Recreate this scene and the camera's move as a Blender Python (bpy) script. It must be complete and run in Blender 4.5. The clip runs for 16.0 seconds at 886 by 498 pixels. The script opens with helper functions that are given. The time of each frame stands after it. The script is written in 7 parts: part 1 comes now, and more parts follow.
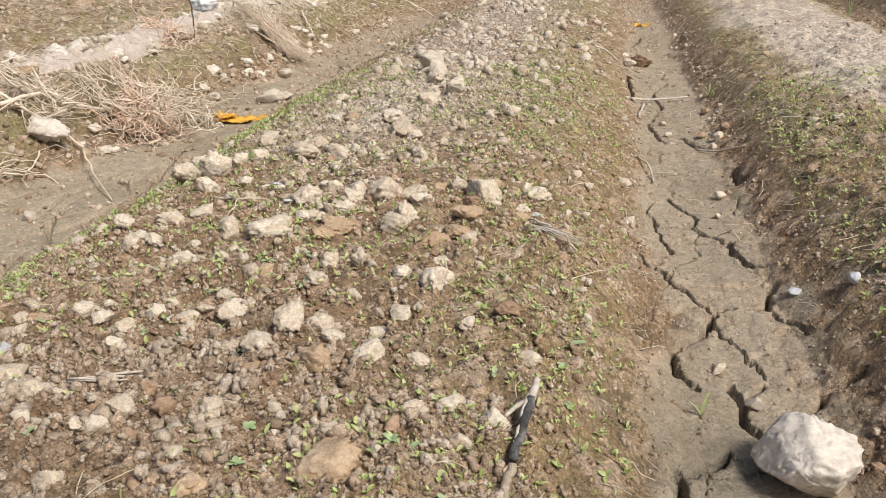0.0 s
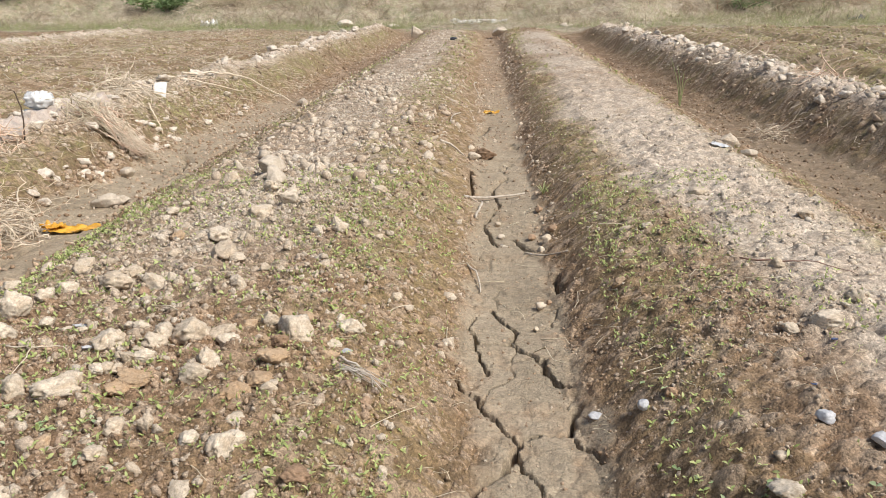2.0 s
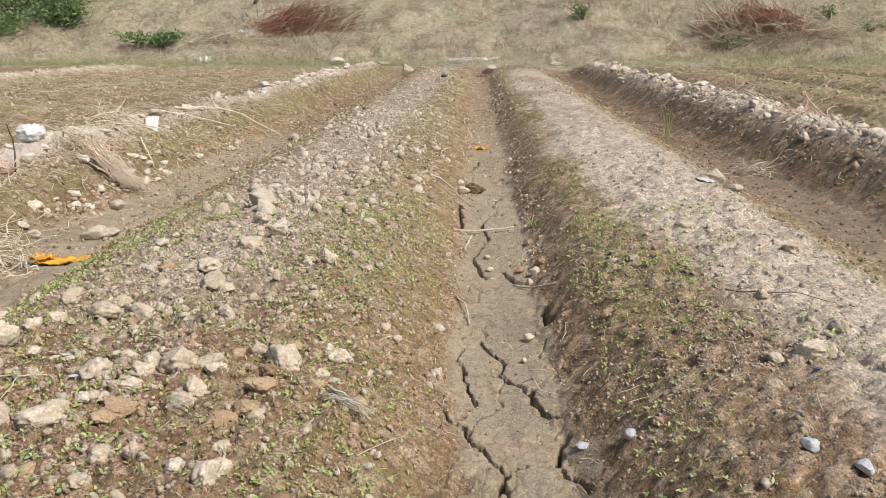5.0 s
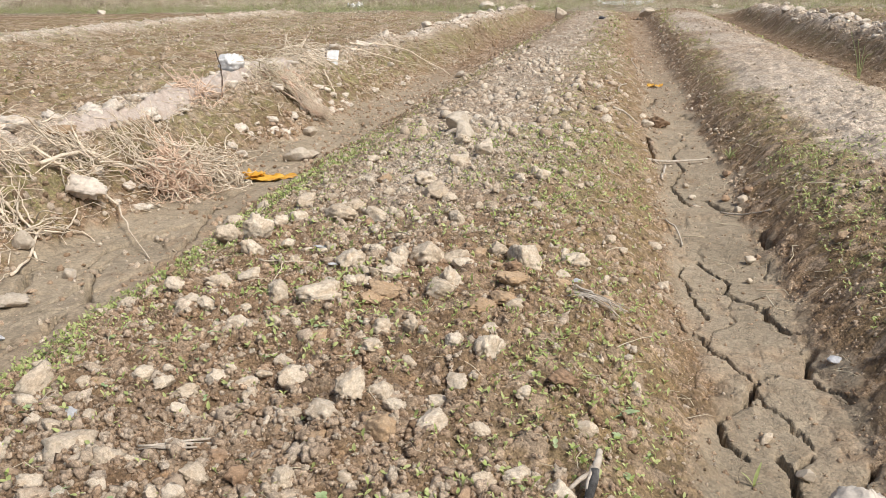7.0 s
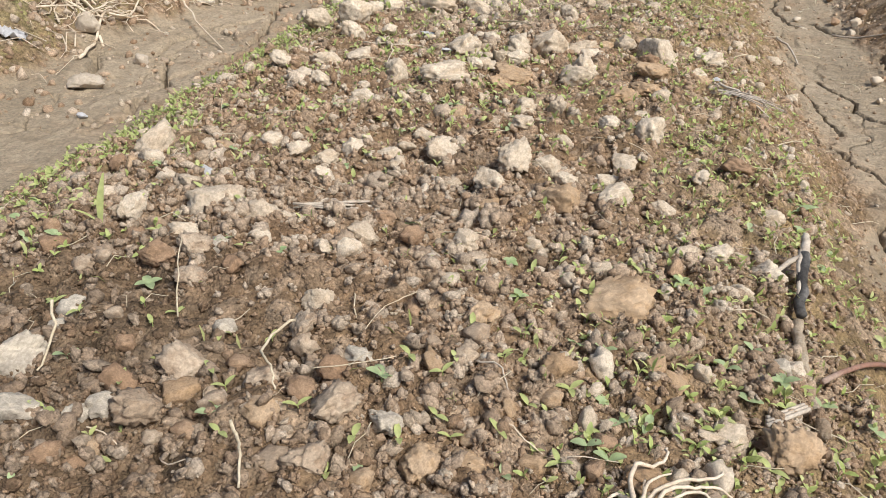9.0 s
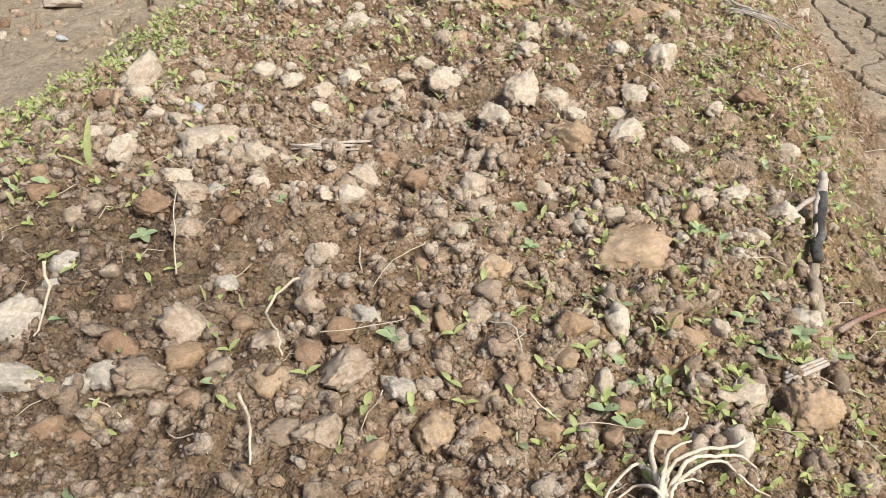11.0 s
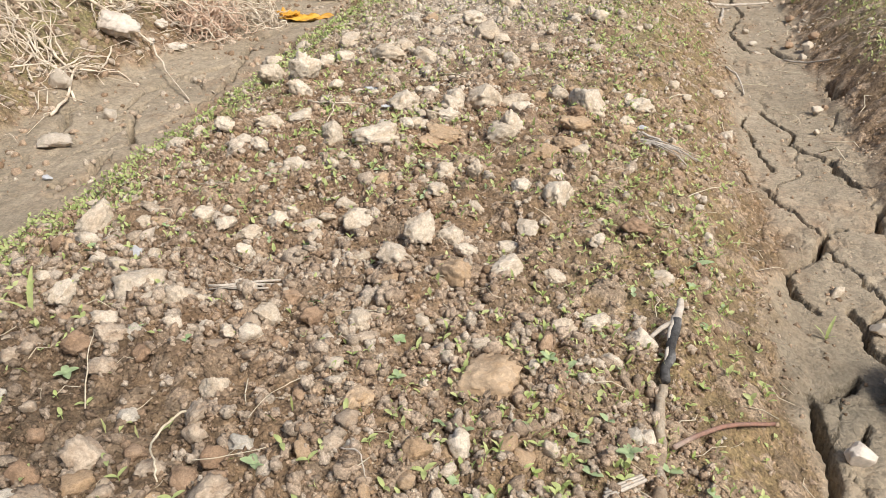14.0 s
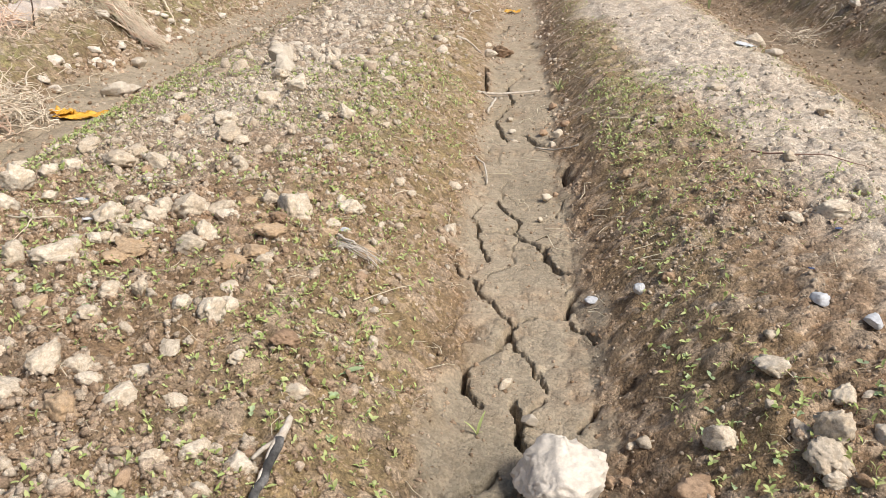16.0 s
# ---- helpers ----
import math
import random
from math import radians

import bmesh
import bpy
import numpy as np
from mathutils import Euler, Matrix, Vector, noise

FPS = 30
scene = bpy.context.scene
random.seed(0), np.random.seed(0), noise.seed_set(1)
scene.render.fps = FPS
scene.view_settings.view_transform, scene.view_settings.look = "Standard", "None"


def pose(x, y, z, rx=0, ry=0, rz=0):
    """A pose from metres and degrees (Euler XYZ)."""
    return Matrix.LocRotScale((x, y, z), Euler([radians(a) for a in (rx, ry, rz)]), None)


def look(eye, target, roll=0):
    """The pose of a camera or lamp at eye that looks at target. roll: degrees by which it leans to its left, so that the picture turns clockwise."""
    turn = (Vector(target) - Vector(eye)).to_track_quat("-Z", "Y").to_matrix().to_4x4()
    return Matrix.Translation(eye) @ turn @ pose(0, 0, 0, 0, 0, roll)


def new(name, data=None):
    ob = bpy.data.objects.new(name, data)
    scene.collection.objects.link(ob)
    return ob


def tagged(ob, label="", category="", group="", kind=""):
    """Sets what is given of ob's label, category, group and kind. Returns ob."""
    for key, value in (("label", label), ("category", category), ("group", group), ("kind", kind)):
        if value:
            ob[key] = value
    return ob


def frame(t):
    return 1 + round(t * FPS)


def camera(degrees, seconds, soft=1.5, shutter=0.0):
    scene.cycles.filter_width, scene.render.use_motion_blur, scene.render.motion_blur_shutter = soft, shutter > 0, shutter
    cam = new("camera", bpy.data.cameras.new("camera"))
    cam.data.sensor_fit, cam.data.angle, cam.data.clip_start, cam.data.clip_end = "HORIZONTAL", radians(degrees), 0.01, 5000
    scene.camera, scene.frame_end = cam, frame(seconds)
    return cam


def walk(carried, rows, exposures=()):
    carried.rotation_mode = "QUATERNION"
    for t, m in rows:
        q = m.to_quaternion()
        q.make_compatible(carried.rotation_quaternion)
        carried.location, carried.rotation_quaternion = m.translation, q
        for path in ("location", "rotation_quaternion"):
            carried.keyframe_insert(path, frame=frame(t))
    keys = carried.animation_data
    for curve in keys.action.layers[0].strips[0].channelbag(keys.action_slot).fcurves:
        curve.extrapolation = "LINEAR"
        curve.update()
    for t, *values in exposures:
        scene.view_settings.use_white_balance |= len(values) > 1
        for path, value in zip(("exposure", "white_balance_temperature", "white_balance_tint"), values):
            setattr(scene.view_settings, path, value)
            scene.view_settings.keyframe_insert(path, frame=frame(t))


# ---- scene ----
cam = camera(57.8, 16.0, soft=0.55)
METRES, EYE, TILT, LEAN, TURN = 1.6, 0.77, -22.0, 1.2, 11.8
ROWS = [
    (0.0, 0.0, 0.0, 0.0, 0.0, 0.0, -0.0),
    (0.5, 0.0072, 0.0001, 0.0213, -1.32, 0.58, 1.05),
    (1.0, 0.0346, -0.0022, 0.0437, -3.68, 1.86, 1.61),
    (1.5, 0.0872, -0.011, 0.0783, -6.43, 2.34, 2.02),
    (2.0, 0.1055, -0.0177, 0.0981, -8.2, 4.38, 2.51),
    (2.5, 0.1192, -0.0247, 0.1083, -9.34, 6.72, 2.73),
    (3.0, 0.1148, -0.0296, 0.1086, -9.96, 8.09, 2.53),
    (3.2, 0.1148, -0.0294, 0.109, -9.87, 8.37, 2.49),
    (5.3, 0.1025, -0.0269, 0.0836, -8.37, 6.38, 2.38),
    (5.5, 0.0977, -0.0269, 0.0805, -7.68, 6.02, 2.31),
    (6.0, 0.0663, -0.0282, 0.0667, -5.73, 5.67, 1.8),
    (6.5, -0.0001, -0.0277, 0.0436, -3.17, 5.36, 1.02),
    (7.0, -0.0533, -0.021, 0.0186, 0.32, 3.63, -0.56),
    (7.5, -0.1255, -0.002, -0.0204, 0.89, 1.86, -1.65),
    (8.0, -0.1736, 0.027, -0.0455, 1.0, -0.3, -2.61),
    (8.5, -0.1908, 0.0494, -0.0663, 1.04, -3.42, -3.28),
    (9.0, -0.1949, 0.0587, -0.0627, 1.23, -7.06, -3.47),
    (9.2, -0.197, 0.0615, -0.064, 1.29, -8.2, -3.3),
    (11.3, -0.2073, 0.085, -0.038, 0.39, -13.75, -2.92),
    (11.5, -0.2063, 0.0846, -0.0381, 0.31, -13.64, -2.85),
    (12.0, -0.2006, 0.0848, -0.0337, 0.25, -12.93, -2.72),
    (12.5, -0.1879, 0.0802, -0.0273, 0.31, -11.76, -2.39),
    (13.0, -0.1687, 0.0654, -0.0136, 0.91, -10.23, -2.02),
    (13.5, -0.1443, 0.0424, 0.0002, 1.59, -8.41, -1.67),
    (14.0, -0.1021, 0.0141, 0.0076, 1.9, -6.87, -1.49),
    (14.5, -0.0516, -0.0016, 0.0199, 1.51, -5.36, -1.05),
    (15.0, 0.0214, -0.0142, 0.0312, -0.84, -4.42, -0.37),
    (15.5, 0.0823, -0.0243, 0.0684, -4.02, -2.57, 0.71),
    (16.0, 0.1355, -0.01, 0.054, -6.75, -1.84, 1.09),
]
walk(cam, [(t, pose(0, 0, EYE, TILT, LEAN, TURN) @ pose(METRES * x, METRES * y, METRES * z, 90 + pitch, roll, yaw)) for t, x, y, z, yaw, pitch, roll in ROWS],
     exposures=[(0.0, 0.44), (2.0, 0.52), (2.5, 0.50), (3.0, 0.26), (3.2, 0.24), (5.3, 0.42), (7.0, 0.44), (8.0, 0.34), (9.0, 0.48), (11.5, 0.59), (14.0, 0.60), (15.5, 0.56), (16.0, 0.62)])

# ---- world and light ----
SUN_UP, SUN_TURN = radians(51), radians(121)
world = bpy.data.worlds.new("sky")
scene.world = world
world.use_nodes = True
wn, wl = world.node_tree.nodes, world.node_tree.links
sky = wn.new("ShaderNodeTexSky")
sky.sky_type, sky.sun_disc, sky.sun_elevation, sky.sun_rotation = "NISHITA", False, SUN_UP, SUN_TURN
sky.air_density, sky.dust_density, sky.ozone_density = 1.0, 4.0, 1.0
wl.new(sky.outputs[0], wn["Background"].inputs[0])
wn["Background"].inputs[1].default_value = 0.083
sun = new("sun", bpy.data.lights.new("sun", "SUN"))
sun.data.energy, sun.data.angle, sun.data.color = 2.65, radians(18), (1.0, 0.98, 0.93)
sun.matrix_world = look((math.sin(SUN_TURN) * 40, math.cos(SUN_TURN) * 40, math.tan(SUN_UP) * 40), (0, 0, 0))
scene.view_settings.exposure = 0.5


# ---- materials ----
class Nodes:
    """A node material under construction."""

    def __init__(self, name, rough=0.95, spec=0.2):
        self.m = bpy.data.materials.new(name)
        self.m.use_nodes = True
        self.t = self.m.node_tree
        self.b = self.t.nodes["Principled BSDF"]
        self.b.inputs["Roughness"].default_value = rough
        self.b.inputs["Specular IOR Level"].default_value = spec
        self.at = self.t.nodes.new("ShaderNodeTexCoord").outputs["Object"]

    def put(self, socket, v):
        if isinstance(v, bpy.types.NodeSocket):
            self.t.links.new(v, socket)
        elif isinstance(v, tuple):
            socket.default_value = (*v, 1)
        else:
            socket.default_value = v

    def noise(self, scale, detail=4, rough=0.6, kind="FBM"):
        n = self.t.nodes.new("ShaderNodeTexNoise")
        n.noise_type = kind
        n.inputs["Scale"].default_value, n.inputs["Detail"].default_value, n.inputs["Roughness"].default_value = scale, detail, rough
        self.t.links.new(self.at, n.inputs["Vector"])
        return n.outputs["Fac"]

    def cells(self, scale, feature="F1"):
        n = self.t.nodes.new("ShaderNodeTexVoronoi")
        n.feature = feature
        n.inputs["Scale"].default_value = scale
        self.t.links.new(self.at, n.inputs["Vector"])
        return n.outputs["Distance"]

    def warped(self, scale, warp):
        """Distance to the edges of cells whose outlines wander."""
        n = self.t.nodes.new("ShaderNodeTexVoronoi")
        n.feature = "DISTANCE_TO_EDGE"
        n.inputs["Scale"].default_value = scale
        wander = self.t.nodes.new("ShaderNodeTexNoise")
        wander.inputs["Scale"].default_value = scale * 1.6
        self.t.links.new(self.at, wander.inputs["Vector"])
        move = self.t.nodes.new("ShaderNodeVectorMath")
        move.operation = "MULTIPLY_ADD"
        self.t.links.new(wander.outputs["Color"], move.inputs[0])
        move.inputs[1].default_value = (warp, warp, warp)
        self.t.links.new(self.at, move.inputs[2])
        self.t.links.new(move.outputs[0], n.inputs["Vector"])
        return n.outputs["Distance"]

    def grains(self, scale):
        """A random value for each grain, and the grain's rounded height."""
        n = self.t.nodes.new("ShaderNodeTexVoronoi")
        n.inputs["Scale"].default_value = scale
        self.t.links.new(self.at, n.inputs["Vector"])
        split = self.t.nodes.new("ShaderNodeSeparateColor")
        self.t.links.new(n.outputs["Color"], split.inputs[0])
        return split.outputs[0], self.math("SUBTRACT", 1.0, n.outputs["Distance"])

    def attr(self, name):
        n = self.t.nodes.new("ShaderNodeAttribute")
        n.attribute_name = name
        return n.outputs["Fac"]

    def random(self, island=False):
        n = self.t.nodes.new("ShaderNodeNewGeometry" if island else "ShaderNodeObjectInfo")
        return n.outputs["Random Per Island" if island else "Random"]

    def math(self, op, a, b=0.0):
        n = self.t.nodes.new("ShaderNodeMath")
        n.operation, n.use_clamp = op, op not in ("SUBTRACT", "MULTIPLY", "ADD")
        self.put(n.inputs[0], a), self.put(n.inputs[1], b)
        return n.outputs[0]

    def span(self, v, lo, hi, a=0.0, b=1.0):
        n = self.t.nodes.new("ShaderNodeMapRange")
        n.interpolation_type = "SMOOTHSTEP"
        for i, x in enumerate((v, lo, hi, a, b)):
            self.put(n.inputs[i], x)
        return n.outputs[0]

    def mix(self, fac, a, b, kind="MIX"):
        n = self.t.nodes.new("ShaderNodeMix")
        n.data_type, n.blend_type = "RGBA", kind
        self.put(n.inputs[0], fac), self.put(n.inputs[6], a), self.put(n.inputs[7], b)
        return n.outputs[2]

    def shade(self, colour, v, lo, hi):
        """The colour times a grey that runs from lo to hi with v."""
        g = self.span(v, 0.25, 0.75, lo, hi)
        c = self.t.nodes.new("ShaderNodeCombineColor")
        for i in range(3):
            self.t.links.new(g, c.inputs[i])
        return self.mix(1.0, colour, c.outputs[0], "MULTIPLY")

    def bump(self, v, strength, distance, after=None):
        n = self.t.nodes.new("ShaderNodeBump")
        n.inputs["Strength"].default_value, n.inputs["Distance"].default_value = strength, distance
        self.t.links.new(v, n.inputs["Height"])
        if after:
            self.t.links.new(after, n.inputs["Normal"])
        return n.outputs[0]

    def done(self, colour, normal=None):
        self.put(self.b.inputs["Base Color"], colour)
        if normal:
            self.t.links.new(normal, self.b.inputs["Normal"])
        return self.m


BROWN, RED, OCHRE, PALE, DAMP, MUD = (0.235, 0.158, 0.096), (0.255, 0.162, 0.1), (0.265, 0.193, 0.098), (0.54, 0.47, 0.38), (0.125, 0.088, 0.055), (0.39, 0.318, 0.228)


def soil_material():
    n = Nodes("soil", 0.95)
    c = n.mix(n.span(n.noise(3.5, 5), 0.35, 0.65), BROWN, RED)
    c = n.mix(n.attr("ochre"), c, OCHRE)
    c = n.mix(n.math("MULTIPLY", n.attr("damp"), n.span(n.noise(8, 4), 0.2, 0.6, 0.5, 0.95)), c, DAMP)
    c = n.mix(n.math("MULTIPLY", n.attr("dry"), n.span(n.noise(45, 6), 0.3, 0.6, 0.3, 0.85)), c, n.mix(n.attr("crust"), (0.47, 0.395, 0.305), PALE))
    c = n.mix(n.math("MULTIPLY", n.attr("crust"), n.span(n.noise(9, 5), 0.3, 0.6, 0.35, 0.75)), c, (0.58, 0.505, 0.415))
    c = n.mix(n.span(n.noise(70, 4), 0.6, 0.7, 0.0, 0.5), c, (0.4, 0.31, 0.22))
    c = n.mix(n.math("MULTIPLY", n.attr("moss"), n.span(n.noise(24, 5), 0.28, 0.58)), c, (0.285, 0.268, 0.115))
    grass = n.mix(n.span(n.noise(0.9, 5), 0.35, 0.62), (0.37, 0.315, 0.235), (0.27, 0.265, 0.155))
    grass = n.mix(n.span(n.noise(6, 5), 0.45, 0.62), grass, (0.36, 0.295, 0.22))
    grass = n.mix(n.span(n.noise(1.3, 6, 0.7), 0.48, 0.62), grass, (0.22, 0.17, 0.115))
    grass = n.mix(n.span(n.noise(7, 6, 0.75), 0.45, 0.7, 0.0, 0.7), grass, (0.54, 0.475, 0.375))
    c = n.mix(n.attr("grass"), c, grass)
    c = n.mix(n.span(n.noise(5.5, 6, 0.7), 0.5, 0.68, 0.0, 0.45), c, n.mix(n.attr("dry"), (0.17, 0.118, 0.072), (0.36, 0.28, 0.19)))
    tone = n.attr("lump")
    lit = n.math("MULTIPLY", n.span(tone, 0.2, 0.9, 0.0, 0.85), n.math("MULTIPLY", n.span(n.attr("damp"), 0.1, 0.9, 1.0, 0.3), n.span(n.attr("crust"), 0.0, 1.0, 1.0, 0.6)))
    c = n.mix(lit, c, n.mix(n.attr("dry"), (0.46, 0.355, 0.252), (0.66, 0.585, 0.48)))
    c = n.mix(n.span(tone, 0.02, 0.2, 0.0, 0.3), c, n.mix(n.attr("damp"), (0.2, 0.126, 0.074), (0.12, 0.08, 0.05)))
    c = n.mix(n.math("MULTIPLY", n.attr("lime"), n.span(n.noise(26, 5, 0.7), 0.3, 0.6, 0.45, 0.95)), c, n.mix(n.span(n.noise(4, 3), 0.4, 0.6), (0.62, 0.545, 0.46), (0.58, 0.465, 0.37)))
    coarse, coarse_top = n.grains(88)
    fine, fine_top = n.grains(210)
    c = n.shade(c, n.noise(62, 6, 0.7), 0.8, 1.2)
    c = n.shade(c, n.noise(17, 5, 0.7), 0.78, 1.22)
    c = n.shade(c, coarse, 0.86, 1.14)
    c = n.shade(c, fine, 0.86, 1.14)
    finest, finest_top = n.grains(430)
    c = n.shade(c, finest, 0.86, 1.14)
    mud = n.mix(n.span(n.noise(2.3, 5), 0.35, 0.7), MUD, (0.3, 0.243, 0.17))
    mud = n.mix(n.span(n.noise(13, 5), 0.5, 0.68, 0.0, 0.5), mud, (0.3, 0.237, 0.16))
    mud = n.mix(n.math("MULTIPLY", n.attr("damp"), n.span(n.noise(19, 5), 0.3, 0.6, 0.55, 0.95)), mud, (0.215, 0.182, 0.132))
    mud = n.shade(mud, n.noise(30, 5, 0.7), 0.84, 1.14)
    speck, speck_top = n.grains(170)
    mud = n.shade(mud, speck, 0.88, 1.12)
    mud = n.mix(n.span(n.noise(95, 5, 0.7), 0.58, 0.68, 0.0, 0.4), mud, (0.22, 0.172, 0.118))
    mud = n.mix(n.span(n.noise(75, 4, 0.6), 0.28, 0.38, 0.5, 0.0), mud, (0.44, 0.375, 0.285))
    c = n.mix(n.attr("mud"), c, mud)
    rough = n.bump(n.noise(11, 4, 0.6), 0.6, 0.025)
    rough = n.bump(n.noise(38, 6, 0.75), 0.8, 0.008, rough)
    rough = n.bump(coarse_top, 0.7, 0.004, rough)
    rough = n.bump(fine_top, 0.8, 0.0026, rough)
    rough = n.bump(finest_top, 0.8, 0.0013, rough)
    hair = n.math("MAXIMUM", n.span(n.warped(7.5, 0.09), 0.0, 0.022), n.span(n.noise(4, 3), 0.45, 0.6))
    flat = n.bump(hair, 0.5, 0.003)
    flat = n.bump(speck_top, 0.6, 0.0025, n.bump(n.noise(90, 6, 0.75), 1.0, 0.005, n.bump(n.noise(28, 4, 0.6), 0.6, 0.008, flat)))
    normal = n.t.nodes.new("ShaderNodeMix")
    normal.data_type = "VECTOR"
    n.put(normal.inputs[0], n.math("MAXIMUM", n.attr("mud"), n.math("MULTIPLY", n.attr("crust"), 0.7)))
    n.t.links.new(rough, normal.inputs[4]), n.t.links.new(flat, normal.inputs[5])
    return n.done(c, normal.outputs[1])


def clod_material(name, a, b, spots, island=False):
    n = Nodes(name, 0.96)
    c = n.mix(n.random(island), a, b)
    c = n.mix(n.span(n.noise(1.4, 5), 0.42, 0.66, 0.0, 0.75), c, spots)
    grain, top = n.grains(13)
    c = n.shade(c, n.noise(4.5, 7, 0.75), 0.74, 1.2)
    c = n.shade(c, grain, 0.9, 1.1)
    return n.done(c, n.bump(n.noise(10, 8, 0.78), 0.8, 0.0008, n.bump(top, 0.5, 0.0004)))


def crumb_material():
    n = Nodes("crumb", 0.96)
    r = n.random(True)
    brown = n.mix(r, (0.26, 0.17, 0.104), (0.54, 0.4, 0.28))
    pale = n.mix(r, (0.5, 0.415, 0.315), (0.64, 0.555, 0.45))
    brown = n.mix(n.attr("damp"), brown, n.mix(r, (0.135, 0.09, 0.056), (0.3, 0.205, 0.132)))
    c = n.mix(n.attr("dry"), brown, pale)
    grain, top = n.grains(560)
    c = n.shade(c, n.noise(170, 6, 0.75), 0.74, 1.2)
    c = n.shade(c, grain, 0.84, 1.14)
    return n.done(c, n.bump(top, 0.8, 0.0008, n.bump(n.noise(300, 6, 0.8), 1.0, 0.002)))


def plain(name, a, b, scale=20.0, rough=0.85, bump=0.3, depth=0.003, spec=0.25, stain=None):
    n = Nodes(name, rough, spec)
    c = n.mix(n.span(n.noise(scale, 6), 0.3, 0.7), a, b)
    if stain:
        c = n.mix(n.span(n.noise(scale * 0.3, 5), 0.52, 0.68, 0.0, 0.8), c, stain)
    c = n.shade(c, n.noise(scale * 6, 4, 0.7), 0.82, 1.15)
    return n.done(c, n.bump(n.noise(scale * 4, 5, 0.7), bump, depth))


def leaf_material(name, a, b, rough=0.5):
    n = Nodes(name, rough, 0.35)
    c = n.mix(n.random(True), a, b)
    c = n.shade(c, n.noise(120, 3), 0.85, 1.15)
    n.b.inputs["Subsurface Weight"].default_value = 0.0
    mixed = n.done(c)
    glow = n.t.nodes.new("ShaderNodeBsdfTranslucent")
    n.put(glow.inputs["Color"], c)
    both = n.t.nodes.new("ShaderNodeMixShader")
    both.inputs[0].default_value = 0.3
    n.t.links.new(n.b.outputs[0], both.inputs[1]), n.t.links.new(glow.outputs[0], both.inputs[2])
    n.t.links.new(both.outputs[0], n.t.nodes["Material Output"].inputs["Surface"])
    return mixed


SOIL = soil_material()
CRUMB = crumb_material()
CLOD = dict(
    PALE=clod_material("pale_clod", (0.49, 0.405, 0.305), (0.62, 0.535, 0.425), (0.44, 0.345, 0.245)),
    ORANGE=clod_material("ochre_clod", (0.34, 0.235, 0.145), (0.47, 0.35, 0.235), (0.38, 0.255, 0.145)),
    BROWN=clod_material("brown_clod", (0.29, 0.19, 0.12), (0.4, 0.28, 0.185), (0.24, 0.155, 0.095)),
    LIME=clod_material("lime_clod", (0.6, 0.53, 0.445), (0.7, 0.63, 0.54), (0.45, 0.36, 0.27)),
    MOIST=clod_material("moist_clod", (0.34, 0.262, 0.188), (0.47, 0.38, 0.285), (0.28, 0.2, 0.135)),
    GREY=clod_material("grey_clod", (0.48, 0.42, 0.335), (0.57, 0.51, 0.415), (0.34, 0.3, 0.25)),
)
ROCK = plain("rock", (0.66, 0.585, 0.495), (0.54, 0.465, 0.385), 14, 0.9, 0.6, 0.005, stain=(0.46, 0.37, 0.285))
LIME_CRUST = plain("lime_crust", (0.52, 0.45, 0.39), (0.45, 0.365, 0.305), 16, 0.95, 0.8, 0.006, stain=(0.36, 0.275, 0.205))
STONE = plain("stone", (0.53, 0.46, 0.37), (0.42, 0.35, 0.27), 18, 0.85, 0.5, 0.004, stain=(0.32, 0.24, 0.18))
WHITE_STONE = plain("white_stone", (0.52, 0.52, 0.53), (0.4, 0.4, 0.41), 40, 0.7, 0.3, 0.002, 0.4)
STRAW = plain("straw", (0.64, 0.56, 0.42), (0.48, 0.4, 0.28), 60, 0.75, 0.3, 0.001)
ROOT = plain("root", (0.74, 0.64, 0.51), (0.58, 0.48, 0.36), 45, 0.85, 0.5, 0.001, stain=(0.44, 0.33, 0.22))
PINK_ROOT = plain("pink_root", (0.74, 0.57, 0.44), (0.6, 0.42, 0.3), 45, 0.85, 0.4, 0.0008)
CHAR = plain("charred_wood", (0.035, 0.032, 0.03), (0.12, 0.115, 0.11), 60, 0.8, 0.6, 0.002, stain=(0.34, 0.32, 0.3))
ASH_WOOD = plain("weathered_wood", (0.57, 0.51, 0.43), (0.4, 0.33, 0.26), 50, 0.85, 0.5, 0.001)
ROTTEN = plain("rotten_wood", (0.5, 0.42, 0.32), (0.35, 0.27, 0.19), 70, 0.95, 0.9, 0.004, stain=(0.28, 0.2, 0.13))
STEM = plain("red_stem", (0.3, 0.16, 0.115), (0.24, 0.15, 0.115), 40, 0.7, stain=(0.4, 0.31, 0.25))
YELLOW = plain("yellow_plastic", (0.72, 0.4, 0.05), (0.58, 0.29, 0.03), 25, 0.45, 0.4, 0.004, 0.5, stain=(0.38, 0.22, 0.06))
WHITE_PLASTIC = plain("white_plastic", (0.75, 0.75, 0.74), (0.62, 0.62, 0.62), 18, 0.4, 0.3, 0.004, 0.5, stain=(0.5, 0.46, 0.4))
BLUE_PLASTIC = plain("blue_plastic", (0.07, 0.1, 0.2), (0.05, 0.06, 0.12), 20, 0.45)
BLACK_PLASTIC = plain("black_plastic", (0.03, 0.03, 0.04), (0.06, 0.06, 0.07), 12, 0.4, 0.4, 0.01, 0.5)
GREEN = leaf_material("seedling_leaf", (0.36, 0.44, 0.14), (0.54, 0.57, 0.26))
BLUE_GREEN = leaf_material("round_leaf", (0.32, 0.43, 0.2), (0.44, 0.52, 0.3))
MOSS = leaf_material("moss_leaf", (0.3, 0.33, 0.11), (0.48, 0.48, 0.22), 0.7)
